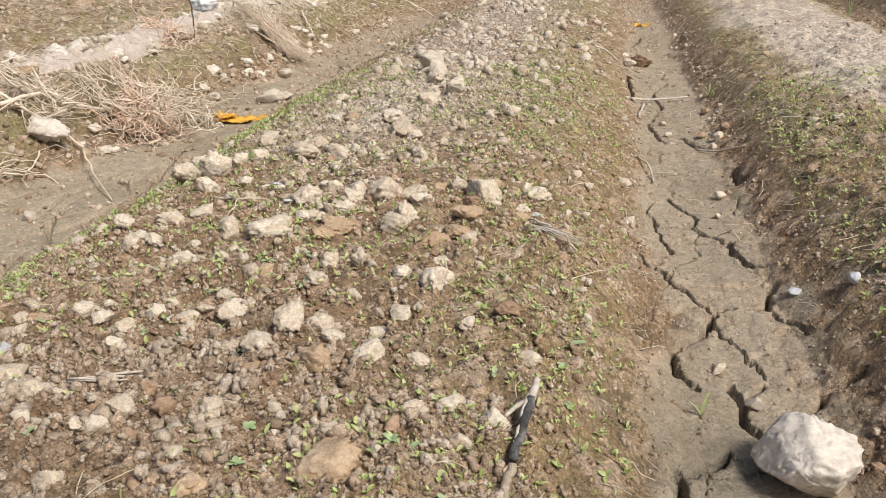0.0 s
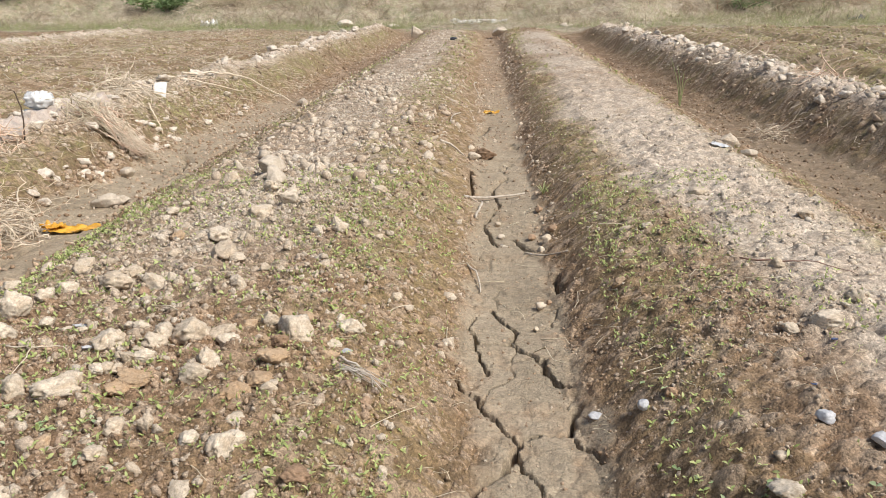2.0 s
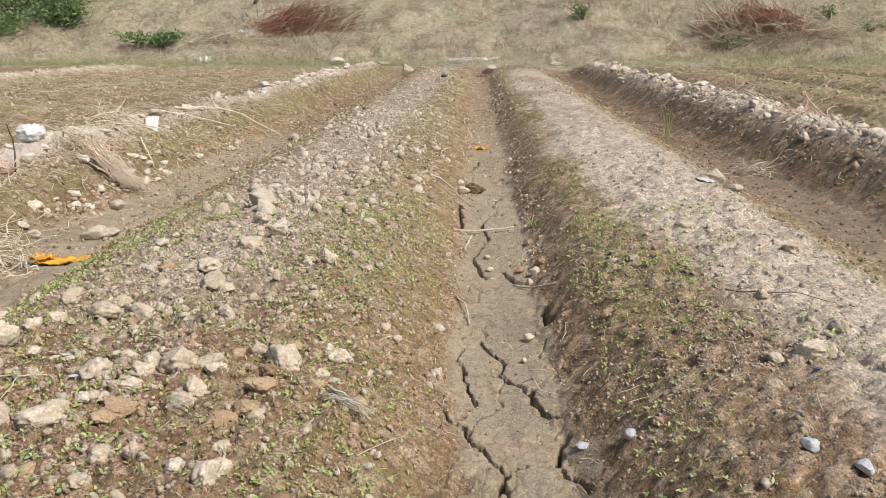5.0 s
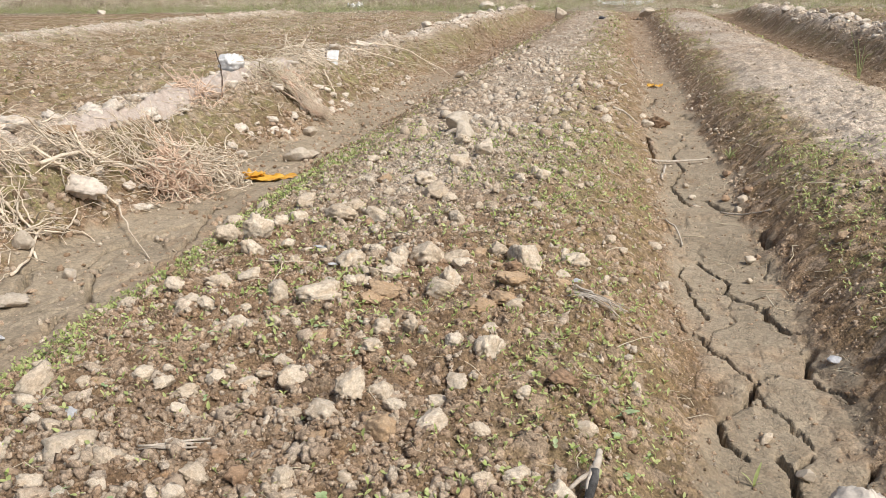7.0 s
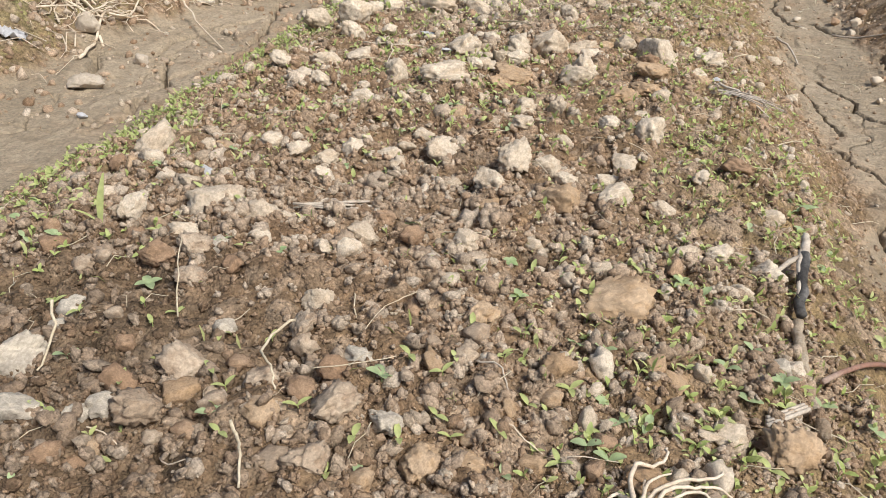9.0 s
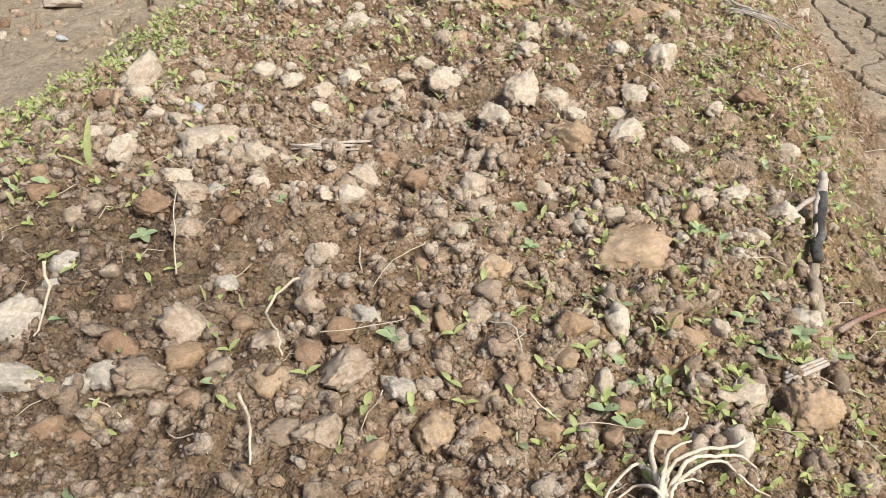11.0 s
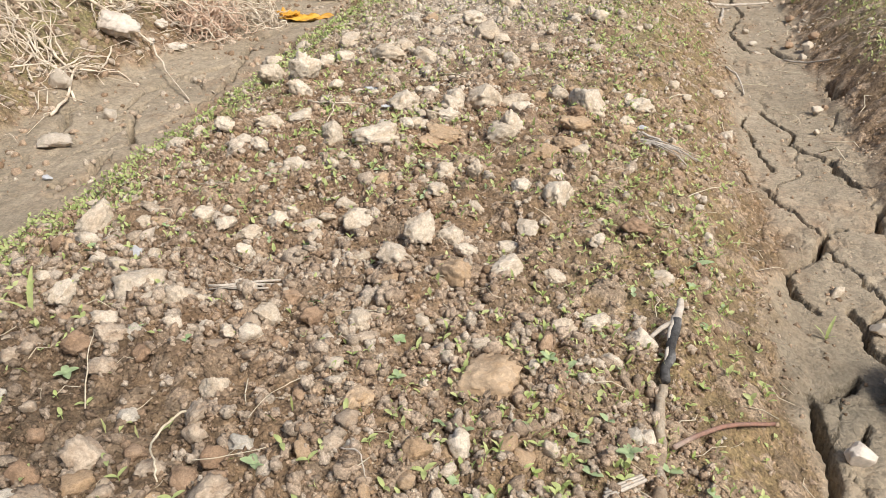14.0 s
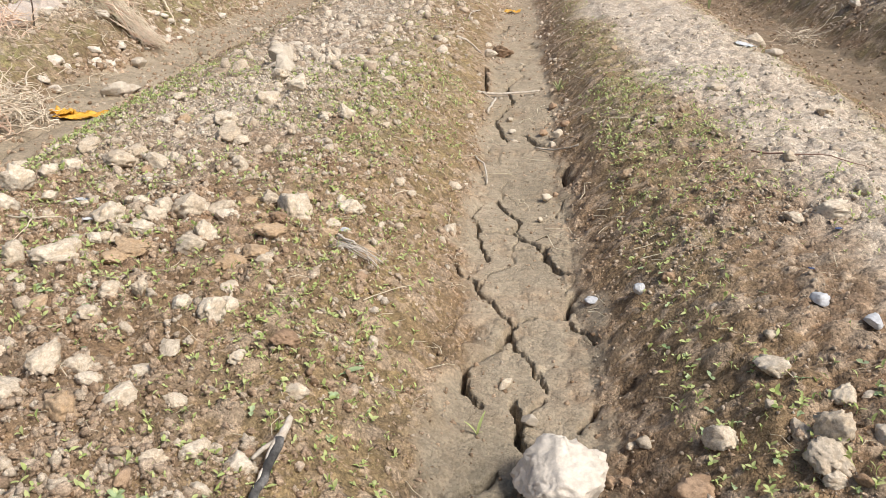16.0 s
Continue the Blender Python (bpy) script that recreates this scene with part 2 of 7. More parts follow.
DRY_GRASS = leaf_material("dry_grass", (0.72, 0.63, 0.48), (0.38, 0.31, 0.215), 0.8)
GRASS = leaf_material("green_grass", (0.25, 0.31, 0.12), (0.43, 0.43, 0.22), 0.7)
BUSH = leaf_material("bush_leaf", (0.12, 0.19, 0.075), (0.25, 0.33, 0.14), 0.6)
DRY_WEED = leaf_material("dry_weed", (0.26, 0.2, 0.14), (0.42, 0.34, 0.25), 0.8)
DARK_BUSH = leaf_material("tree_leaf", (0.035, 0.06, 0.028), (0.07, 0.1, 0.045), 0.6)
REED = leaf_material("dry_reed", (0.4, 0.19, 0.115), (0.55, 0.33, 0.23), 0.8)
BARK = plain("bark", (0.14, 0.1, 0.075), (0.09, 0.065, 0.05), 25, 0.9, 0.6, 0.01)
PLASTER = plain("pink_plaster", (0.52, 0.4, 0.32), (0.45, 0.35, 0.28), 1.5, 0.9, 0.3, 0.01)
SLATE = plain("grey_roof_sheet", (0.4, 0.4, 0.41), (0.32, 0.32, 0.33), 1.2, 0.8, 0.2, 0.01)
SHEET_METAL = plain("fence_sheet", (0.45, 0.44, 0.43), (0.36, 0.35, 0.34), 1.0, 0.7, 0.2, 0.01)
CONCRETE = plain("concrete", (0.46, 0.43, 0.39), (0.36, 0.33, 0.3), 4, 0.9, 0.4, 0.01)
WHITEWASH = plain("whitewash", (0.7, 0.71, 0.73), (0.6, 0.61, 0.64), 2, 0.85)


# ---- terrain ----
def lattice(ix, iy, seed):
    n = (ix.astype(np.int64) * 374761393 + iy.astype(np.int64) * 668265263 + seed * 974634777) & 0x7FFFFFFF
    n = ((n ^ (n >> 13)) * 1274126177) & 0x7FFFFFFF
    return ((n ^ (n >> 16)) & 0xFFFF) / 65535.0


def smooth_noise(x, y, seed=0):
    ix, iy = np.floor(x), np.floor(y)
    u, v = x - ix, y - iy
    u, v = u * u * (3 - 2 * u), v * v * (3 - 2 * v)
    a, b = lattice(ix, iy, seed), lattice(ix + 1, iy, seed)
    c, d = lattice(ix, iy + 1, seed), lattice(ix + 1, iy + 1, seed)
    return 2 * (a + (b - a) * u + (c - a) * v + (a - b - c + d) * u * v) - 1


def ramp(v, lo, hi):
    t = np.clip((v - lo) / (hi - lo), 0, 1)
    return t * t * (3 - 2 * t)


PROFILE_X = [-40, -12, -8.4, -8.0, -7.6, -7.2, -5.9, -5.5, -5.1, -4.8, -2.85, -2.6, -2.4, -2.26, -2.1, -1.93, -1.82, -1.62, -1.47, -1.33, -1.17, -1.0,
             -0.75, -0.5, -0.3, -0.16, -0.05, 0.05, 0.12, 0.24, 0.36, 0.42, 0.5, 0.58, 0.75, 1.0, 1.2, 1.38, 1.55, 1.7, 1.8, 2.0,
             2.18, 2.3, 2.45, 2.6, 2.78, 2.95, 3.1, 3.28, 3.48, 3.68, 3.9, 4.3, 4.7, 4.9, 5.1, 5.3, 5.5, 6.0, 6.5, 6.7, 6.9, 7.1, 7.3, 8.4, 8.8, 9.2, 40]
PROFILE_Z = [0.12, 0.12, 0.13, 0.27, 0.16, 0.1, 0.1, 0.16, 0.15, 0.1, 0.1, 0.2, 0.29, 0.3, 0.23, 0.07, 0.0, -0.01, 0.005, 0.07, 0.14, 0.18,
             0.185, 0.195, 0.19, 0.155, 0.105, 0.04, 0.006, -0.002, 0.006, 0.045, 0.11, 0.16, 0.205, 0.225, 0.225, 0.19, 0.1, 0.02, -0.02, -0.03,
             -0.02, 0.06, 0.2, 0.29, 0.29, 0.24, 0.22, 0.11, 0.02, 0.11, 0.2, 0.24, 0.2, 0.1, 0.02, 0.1, 0.2, 0.24, 0.2, 0.1, 0.02, 0.1, 0.2, 0.2, 0.06, 0.2, 0.2]


def base_height(x, y):
    """Beds, furrows and ridges, the grassy margin and the bank behind the field."""
    x, y = np.asarray(x, float), np.asarray(y, float)
    sway = 0.035 * smooth_noise(x * 0.4 + 3, y * 1.1, 5) + 0.022 * smooth_noise(x, y * 3.3, 6) + 0.012 * smooth_noise(x * 2, y * 9.0, 7)
    near = np.exp(-((np.abs(x - 0.24) / 0.25) ** 2)) * 0.5
    drift = 0.006 * np.clip(y - 3, 0, 20) * np.exp(-((x - 0.1) / 1.0) ** 2)
    wide = 0.1 * (1 - ramp(y, 1.7, 3.2)) * np.exp(-((x + 1.33) / 0.22) ** 2)
    z = np.interp(x + sway * (1 - near) + drift - wide, PROFILE_X, PROFILE_Z)
    crest = np.exp(-((x + 2.38) / 0.18) ** 2) + np.exp(-((x - 2.68) / 0.2) ** 2)
    z = z + crest * 0.05 * smooth_noise(x * 3, y * 2.3, 8)
    end = ramp(y, 18.0, 20.5)
    flat = 0.12 + 0.04 * smooth_noise(x * 0.5, y * 0.5, 9)
    z = z * (1 - end) + flat * end
    top = 2.05 + 0.12 * smooth_noise(x * 0.15, y * 0.1, 12)
    bank = ramp(y + 0.8 * smooth_noise(x * 0.25, y * 0.05, 11), 22.3, 28.5)
    z = z + bank * (top - 0.12) + bank * (1 - bank) * 0.5 * smooth_noise(x * 0.7, y * 0.7, 13)
    z = z + ramp(y, 20.5, 23.5) * (1 - ramp(y, 29, 34)) * (0.16 * smooth_noise(x * 1.3, y * 1.1, 53) + 0.12 * np.abs(smooth_noise(x * 3.1, y * 2.7, 54)))
    return z


def crust(x, y):
    """1 on the pale baked crust along the middle of the bed beyond the furrow."""
    x, y = np.asarray(x, float), np.asarray(y, float)
    edge = np.interp(y, [0.9, 1.4, 2.5, 3.4, 4.5, 9], [1.05, 0.9, 0.87, 0.72, 0.66, 0.64])
    edge = edge + 0.09 * smooth_noise(x * 3, y * 2.5, 46) + 0.05 * smooth_noise(x * 11, y * 9, 47)
    broken = 1 - 0.6 * ramp(y, 4.5, 9) * ramp(smooth_noise(x * 2.2 + 0.3 * y, y * 0.6, 48) + 0.5 * smooth_noise(x * 7, y * 3, 40), -0.3, 0.6)
    return ramp(x, edge - 0.1, edge + 0.13) * (1 - ramp(x + 0.05 * smooth_noise(x * 4, y * 4, 49), 1.3, 1.42)) * ramp(y, 0.9, 1.4) * (1 - ramp(y, 15, 18)) * broken


def floor_mask(x, y):
    """1 on the silted furrow floors."""
    shove = 0.028 * smooth_noise(np.asarray(x) * 3, np.asarray(y) * 6, 14) + 0.018 * smooth_noise(np.asarray(x) * 12, np.asarray(y) * 17, 15)
    z = base_height(np.asarray(x) + shove, y)
    ragged = 0.013 * smooth_noise(np.asarray(x) * 9, np.asarray(y) * 7, 27) + 0.01 * smooth_noise(np.asarray(x) * 31, np.asarray(y) * 25, 28)
    fade = np.where(np.abs(np.asarray(x)) > 1, (1 - ramp(np.asarray(y), np.where(np.asarray(x) > 1, 4.5, 6.2), 8.5)) * np.where(np.asarray(x) > 1, 0.4, 1.0), 1 - 0.65 * ramp(np.asarray(y), 5.5, 10))
    return (1 - ramp(z + ragged, -0.002, 0.036)) * (np.abs(np.asarray(x)) < 2.6) * (np.asarray(y) < 18) * fade

# Cracks in the drying mud: half width, then the line.
CRACKS_MIDDLE = [
    (0.006, ((0.174, 2.358), (0.198, 2.283), (0.227, 2.231), (0.248, 2.192), (0.220, 2.115), (0.251, 2.068), (0.303, 2.008))),
    (0.009, ((0.303, 2.008), (0.312, 1.936), (0.334, 1.869), (0.360, 1.836))),
    (0.003, ((0.135, 2.093), (0.220, 2.103))),
    (0.004, ((0.251, 2.295), (0.311, 2.348), (0.378, 2.358))),
    (0.005, ((0.083, 1.860), (0.100, 1.812), (0.136, 1.797), (0.145, 1.739), (0.174, 1.689), (0.194, 1.639), (0.230, 1.588))),
    (0.005, ((0.230, 1.588), (0.257, 1.617), (0.347, 1.636))),
    (0.009, ((0.347, 1.630), (0.350, 1.689), (0.374, 1.741))),
    (0.004, ((0.348, 1.610), (0.362, 1.572), (0.385, 1.543), (0.403, 1.497))),
    (0.004, ((0.118, 2.285), (0.106, 2.199), (0.122, 2.137), (0.139, 2.023), (0.165, 1.920))),
]
CRACKS_NEAR = [
    (0.008, ((0.230, 1.588), (0.221, 1.521), (0.188, 1.469), (0.155, 1.430), (0.134, 1.404), (0.142, 1.326))),
    (0.005, ((0.142, 1.326), (0.156, 1.311), (0.179, 1.279))),
    (0.003, ((0.134, 1.415), (0.101, 1.409), (0.064, 1.442))),
    (0.0025, ((0.221, 1.521), (0.256, 1.459), (0.278, 1.397), (0.298, 1.339))),
    (0.010, ((0.230, 1.307), (0.240, 1.256), (0.241, 1.199), (0.255, 1.171), (0.278, 1.149))),
    (0.005, ((0.240, 1.248), (0.265, 1.267), (0.286, 1.302))),
    (0.007, ((0.440, 1.309), (0.411, 1.299), (0.387, 1.293), (0.370, 1.260), (0.348, 1.226))),
    (0.012, ((0.127, 1.016), (0.130, 0.974), (0.127, 0.900), (0.129, 0.800))),
    (0.009, ((0.143, 1.024), (0.171, 1.053), (0.206, 1.098))),
    (0.004, ((0.203, 0.991), (0.181, 0.942))),
]
CRACKS_FAR = [
    (0.014, ((0.386, 2.617), (0.393, 2.438))),
    (0.010, ((0.259, 3.094), (0.308, 2.971), (0.388, 2.907))),
    (0.012, ((0.060, 4.243), (0.082, 3.753), (0.066, 3.651))),
    (0.012, ((0.283, 5.211), (0.323, 4.997))),
    (0.012, ((0.154, 5.924), (0.078, 5.444))),
    (0.013, ((-1.819, 1.937), (-1.743, 1.829), (-1.712, 1.740))),
    (0.008, ((-1.717, 1.769), (-1.631, 1.787))),
    (0.009, ((-1.820, 1.946), (-1.681, 1.996), (-1.624, 2.040), (-1.592, 1.911), (-1.558, 1.727))),
    (0.011, ((-1.520, 1.811), (-1.45, 1.72))),
    (0.015, ((-1.504, 1.450), (-1.421, 1.472), (-1.479, 1.624))),
    (0.013, ((-1.62, 2.74), (-1.62, 3.02), (-1.54, 3.13), (-1.5, 3.58), (-1.54, 3.92), (-1.55, 4.37), (-1.52, 4.53), (-1.52, 4.93), (-1.45, 5.3))),
    (0.008, ((-1.8, 4.44), (-1.6, 4.32), (-1.55, 4.37), (-1.67, 4.75), (-1.7, 5.1))),
    (0.007, ((-1.5, 3.58), (-1.62, 3.5), (-1.72, 3.3), (-1.66, 3.05))),
    (0.007, ((0.25, 4.2), (0.17, 3.95), (0.21, 3.62), (0.14, 3.3), (0.19, 3.0))),
    (0.006, ((0.33, 4.8), (0.24, 4.4), (0.08, 4.3))),
    (0.012, ((-1.704, 4.810), (-1.595, 4.562))),
    (0.012, ((-1.592, 1.911), (-1.52, 1.811), (-1.45, 2.0), (-1.47, 2.3), (-1.55, 2.55), (-1.62, 2.74))),
    (0.010, ((-1.681, 1.996), (-1.69, 2.2), (-1.62, 2.4), (-1.55, 2.55))),
]


def crack_depth(x, y):
    shape = x.shape
    x, y = x.ravel(), y.ravel()
    wx = x + 0.006 * smooth_noise(x * 38, y * 38, 31) + 0.0035 * smooth_noise(x * 120, y * 120, 32)
    wy = y + 0.006 * smooth_noise(x * 38, y * 38, 33) + 0.0035 * smooth_noise(x * 120, y * 120, 34)
    depth = np.zeros_like(x)
    for half, line in CRACKS_MIDDLE + CRACKS_NEAR + CRACKS_FAR:
        for (ax, ay), (bx, by) in zip(line, line[1:]):
            pad = 0.05
            k = np.nonzero((x > min(ax, bx) - pad) & (x < max(ax, bx) + pad) & (y > min(ay, by) - pad) & (y < max(ay, by) + pad))[0]
            px, py, dx, dy = wx[k] - ax, wy[k] - ay, bx - ax, by - ay
            s = np.clip((px * dx + py * dy) / (dx * dx + dy * dy), 0, 1)
            d = np.hypot(px - s * dx, py - s * dy)
            w = half * (0.95 + 0.55 * smooth_noise(x[k] * 30, y[k] * 30, 38))
            cut = (0.03 + 4.5 * half) * (1 - ramp(d, w * 0.55, w * 0.8 + 0.0012)) + 0.3 * half * (1 - ramp(d, w, w * 2.2))
            depth[k] = np.maximum(depth[k], cut)
    return depth.reshape(shape)


def cell_edge(x, y, seed):
    """Distance to the nearest edge of irregular cells one unit wide."""
    ix, iy = np.floor(x), np.floor(y)
    near, second = np.full_like(x, 9.0), np.full_like(x, 9.0)
    for ox in (-1, 0, 1):
        for oy in (-1, 0, 1):
            cx, cy = ix + ox, iy + oy
            d = np.hypot(cx + 0.15 + 0.7 * lattice(cx, cy, seed) - x, cy + 0.15 + 0.7 * lattice(cx, cy, seed + 7) - y)
            second = np.minimum(second, np.maximum(near, d))
            near = np.minimum(near, d)
    return second - near


def lime(x, y):
    """1 on the pale crust that caps the ridges."""
    hump = lambda c, w: np.exp(-((x + 0.06 * smooth_noise(x, y * 2.1, 58) - c) / w) ** 2)
    cap = np.maximum(np.maximum(hump(-2.34, 0.13), hump(2.66, 0.14)), 0.8 * hump(-8.0, 0.3))
    return np.clip(1.5 * cap - 0.25, 0, 1) * ramp(smooth_noise(x * 5, y * 2.6, 59) + 0.5 * smooth_noise(x * 14, y * 11, 60), -0.75, 0.1) * (1 - ramp(y, 18.5, 20))


# Where the surface is dried pale, mossy, ochre or damp; dry also lightens a shaded slope.
def zones(x, y):
    x, y = np.asarray(x, float), np.asarray(y, float)
    patch = smooth_noise(x * 1.3, y * 0.9, 41) + 0.5 * smooth_noise(x * 3.5, y * 3.1, 42)
    fine = smooth_noise(x * 11, y * 11, 43) + 0.6 * smooth_noise(x * 27, y * 27, 44)
    hump = lambda v, c, w: np.exp(-((v - c) / w) ** 2)
    field = 1 - ramp(y, 18.0, 20.0)
    crest = np.maximum(hump(x, -2.36, 0.24), hump(x, 2.72, 0.26))
    # 0.78 hump: paler colour put in to offset shade on the slope facing off the sun
    dry = 1.1 * hump(x, -0.72, 0.46) * ramp(y, 1.5, 2.7) + 0.92 * crust(x, y) + 1.4 * crest + 0.32 * hump(x, 0.78, 0.3) * ramp(y, 0.9, 1.5) * (1 - ramp(y, 4, 6)) + 0.18 * (x < -2.6) + 0.22 * (x > 3)
    dry = dry + 0.9 * np.maximum(0.2 * hump(x, -5.5, 0.4), hump(x, -8.0, 0.45)) + 0.15 * patch + 0.1 * fine - 0.12
    dry = np.clip(dry, 0, 1) * field
    moss = (0.62 * hump(x, -0.28, 0.2) * ramp(y, 1.4, 2.7) + 0.65 * hump(x, 0.66, 0.15) * ramp(y, 1.2, 3.0) * (1 - crust(x, y)) + 0.55 * hump(x, 1.42, 0.12)
            + 0.7 * hump(x, -1.2, 0.14) + 0.95 * hump(x, -2.05, 0.17) + 0.3 * hump(x, 2.35, 0.15) + 0.5 * (x < -2.7) + 1.0 * (x > 2.9) * ramp(smooth_noise(x * 0.9, y * 0.1, 45), -1.2, -0.2))
    moss = np.clip(moss * (0.75 + 0.5 * patch) + 0.25 * fine * (moss > 0.1), 0, 1) * field
    ochre = np.clip(hump(x, -0.05, 0.16) + 0.6 * hump(x, 0.58, 0.14) + 0.1 * hump(x, -2.05, 0.16) + 0.25 * patch, 0, 1) * field * (1 - 0.7 * ramp(y, 4, 8))
    # 0.2, 1.04 hump: only a darker patch of mud left of the rock
    damp = np.clip(0.3 * hump(x, 0.5, 0.13) * (1 - ramp(y, 1.4, 2.3)) + 0.6 * hump(x, 2.05, 0.4) + 0.2 * hump(x, -1.6, 0.32) * ramp(y, 4.5, 7) + 0.2 * patch * (y < 1.5) * (x < 0.4) + 0.35 * hump(x, -0.88, 0.25) * hump(y, 0.86, 0.16) + 0.9 * hump(x, 0.2, 0.12) * hump(y, 1.04, 0.13) + 0.5 * hump(x, -2.02, 0.15) + 0.8 * np.maximum(hump(x, 3.48, 0.28), np.maximum(hump(x, 5.1, 0.28), hump(x, 6.9, 0.3))) + 1.05 * hump(x, -0.95, 0.37) * (1 - ramp(y + 0.15 * patch, 0.61, 0.91)) + 0.1 * fine, 0, 1) * field
    return dry, moss, ochre, damp


def domes(x, y, seed, fill):
    """Crumbs lying side by side in cells one unit wide: their height, and a random tone for each."""
    ix, iy = np.floor(x), np.floor(y)
    best, tone = np.zeros_like(x), np.zeros_like(x)
    for ox in (-1, 0, 1):
        for oy in (-1, 0, 1):
            cx, cy = ix + ox, iy + oy
            r = 0.25 + 0.5 * lattice(cx, cy, seed + 3)
            px, py = cx + 0.1 + 0.8 * lattice(cx, cy, seed), cy + 0.1 + 0.8 * lattice(cx, cy, seed + 5)
            wide = 0.7 + 0.6 * lattice(cx, cy, seed + 9)
            h = r * np.clip(1 - ((x - px) ** 2 * wide + (y - py) ** 2 / wide) / (r * r), 0, 1) ** 0.55
            h = np.where(lattice(cx, cy, seed + 7) < fill, h, 0)
            tone = np.where(h > best, lattice(cx, cy, seed + 11), tone)
            best = np.maximum(best, h)
    return best, tone


def crumble(x, y):
    """The crumbled skin of the soil: its height, and the tone of the crumbs."""
    bx, by = x + 0.008 * smooth_noise(x * 70, y * 70, 55), y + 0.008 * smooth_noise(x * 70, y * 70, 56)
    big, big_tone = domes(bx * 24, by * 24, 150, 0.55)
    mid, mid_tone = domes(bx * 52, by * 52, 170, 0.6)
    fine, fine_tone = domes(bx * 105, by * 105, 190, 0.75)
    coarse, coarse_tone = domes(bx * 9, by * 9, 210, 0.5)
    outer = ((x < -2.55) | (x > 2.5)) * 0.055
    height = np.maximum(np.maximum(0.028 * big, 0.0175 * mid + 0.001), 0.009 * fine)
    tone = np.where(height <= 0.0091 * fine, 0.75 * fine_tone, np.where(height <= 0.0176 * mid + 0.001, mid_tone, big_tone))
    tone = np.where(outer * coarse > height, coarse_tone, tone)
    height = np.maximum(height, outer * coarse)
    return height, tone * ramp(height, 0.0005, 0.003)


def ground_height(x, y):
    x, y = np.asarray(x, float), np.asarray(y, float)
    z = base_height(x, y)
    mud = floor_mask(x, y)
    skin = crumble(x, y)[0] * (1 - 0.1 * crust(x, y))
    rough = (0.012 + 0.02 * ((x < -2.7) | (x > 3))) * smooth_noise(x * 9, y * 9, 21) + 0.008 * smooth_noise(x * 23, y * 23, 22) + skin - 0.008
    web = 1 - ramp(cell_edge(x * 4.2 + 0.3 * smooth_noise(x * 9, y * 9, 35), y * 3.6 + 0.3 * smooth_noise(x * 9, y * 9, 36), 37), 0.0, 0.03)
    web = web * ramp(smooth_noise(x * 3, y * 2.5, 39), -0.3, 0.0)
    thin = (1 - ramp(cell_edge(x * 5.5 + 0.25 * smooth_noise(x * 11, y * 11, 16), y * 4.6 + 0.25 * smooth_noise(x * 11, y * 11, 17), 18), 0.0, 0.03)) * ramp(smooth_noise(x * 5, y * 4, 19), -0.15, 0.1) * (x > 0) * (x < 0.6) * (y < 3)
    calm = 0.004 * smooth_noise(x * 6, y * 6, 25) + 0.002 * smooth_noise(x * 40, y * 40, 26) + 0.0015 * np.abs(smooth_noise(x * 90, y * 90, 30)) + 0.35 * skin * ramp(smooth_noise(x * 8, y * 8, 57), -0.1, 0.5)
    bare = (np.abs(x) < 2.4) & (y > 2.5) | (x < -1.2) & (x > -2) | (x > 1.6) & (x < 2.4)
    flatter = 1 + 0.1 * crust(x, y) - 0.4 * np.exp(-((x - 0.49) / 0.08) ** 2) - 0.35 * np.exp(-((x - 0.02) / 0.08) ** 2)
    return z + rough * flatter * (1 - mud) + calm * mud - crack_depth(x, y) * (z < 0.1) - np.where(x < -1.2, 0.02, 0.012) * web * mud * bare - 0.012 * thin * mud


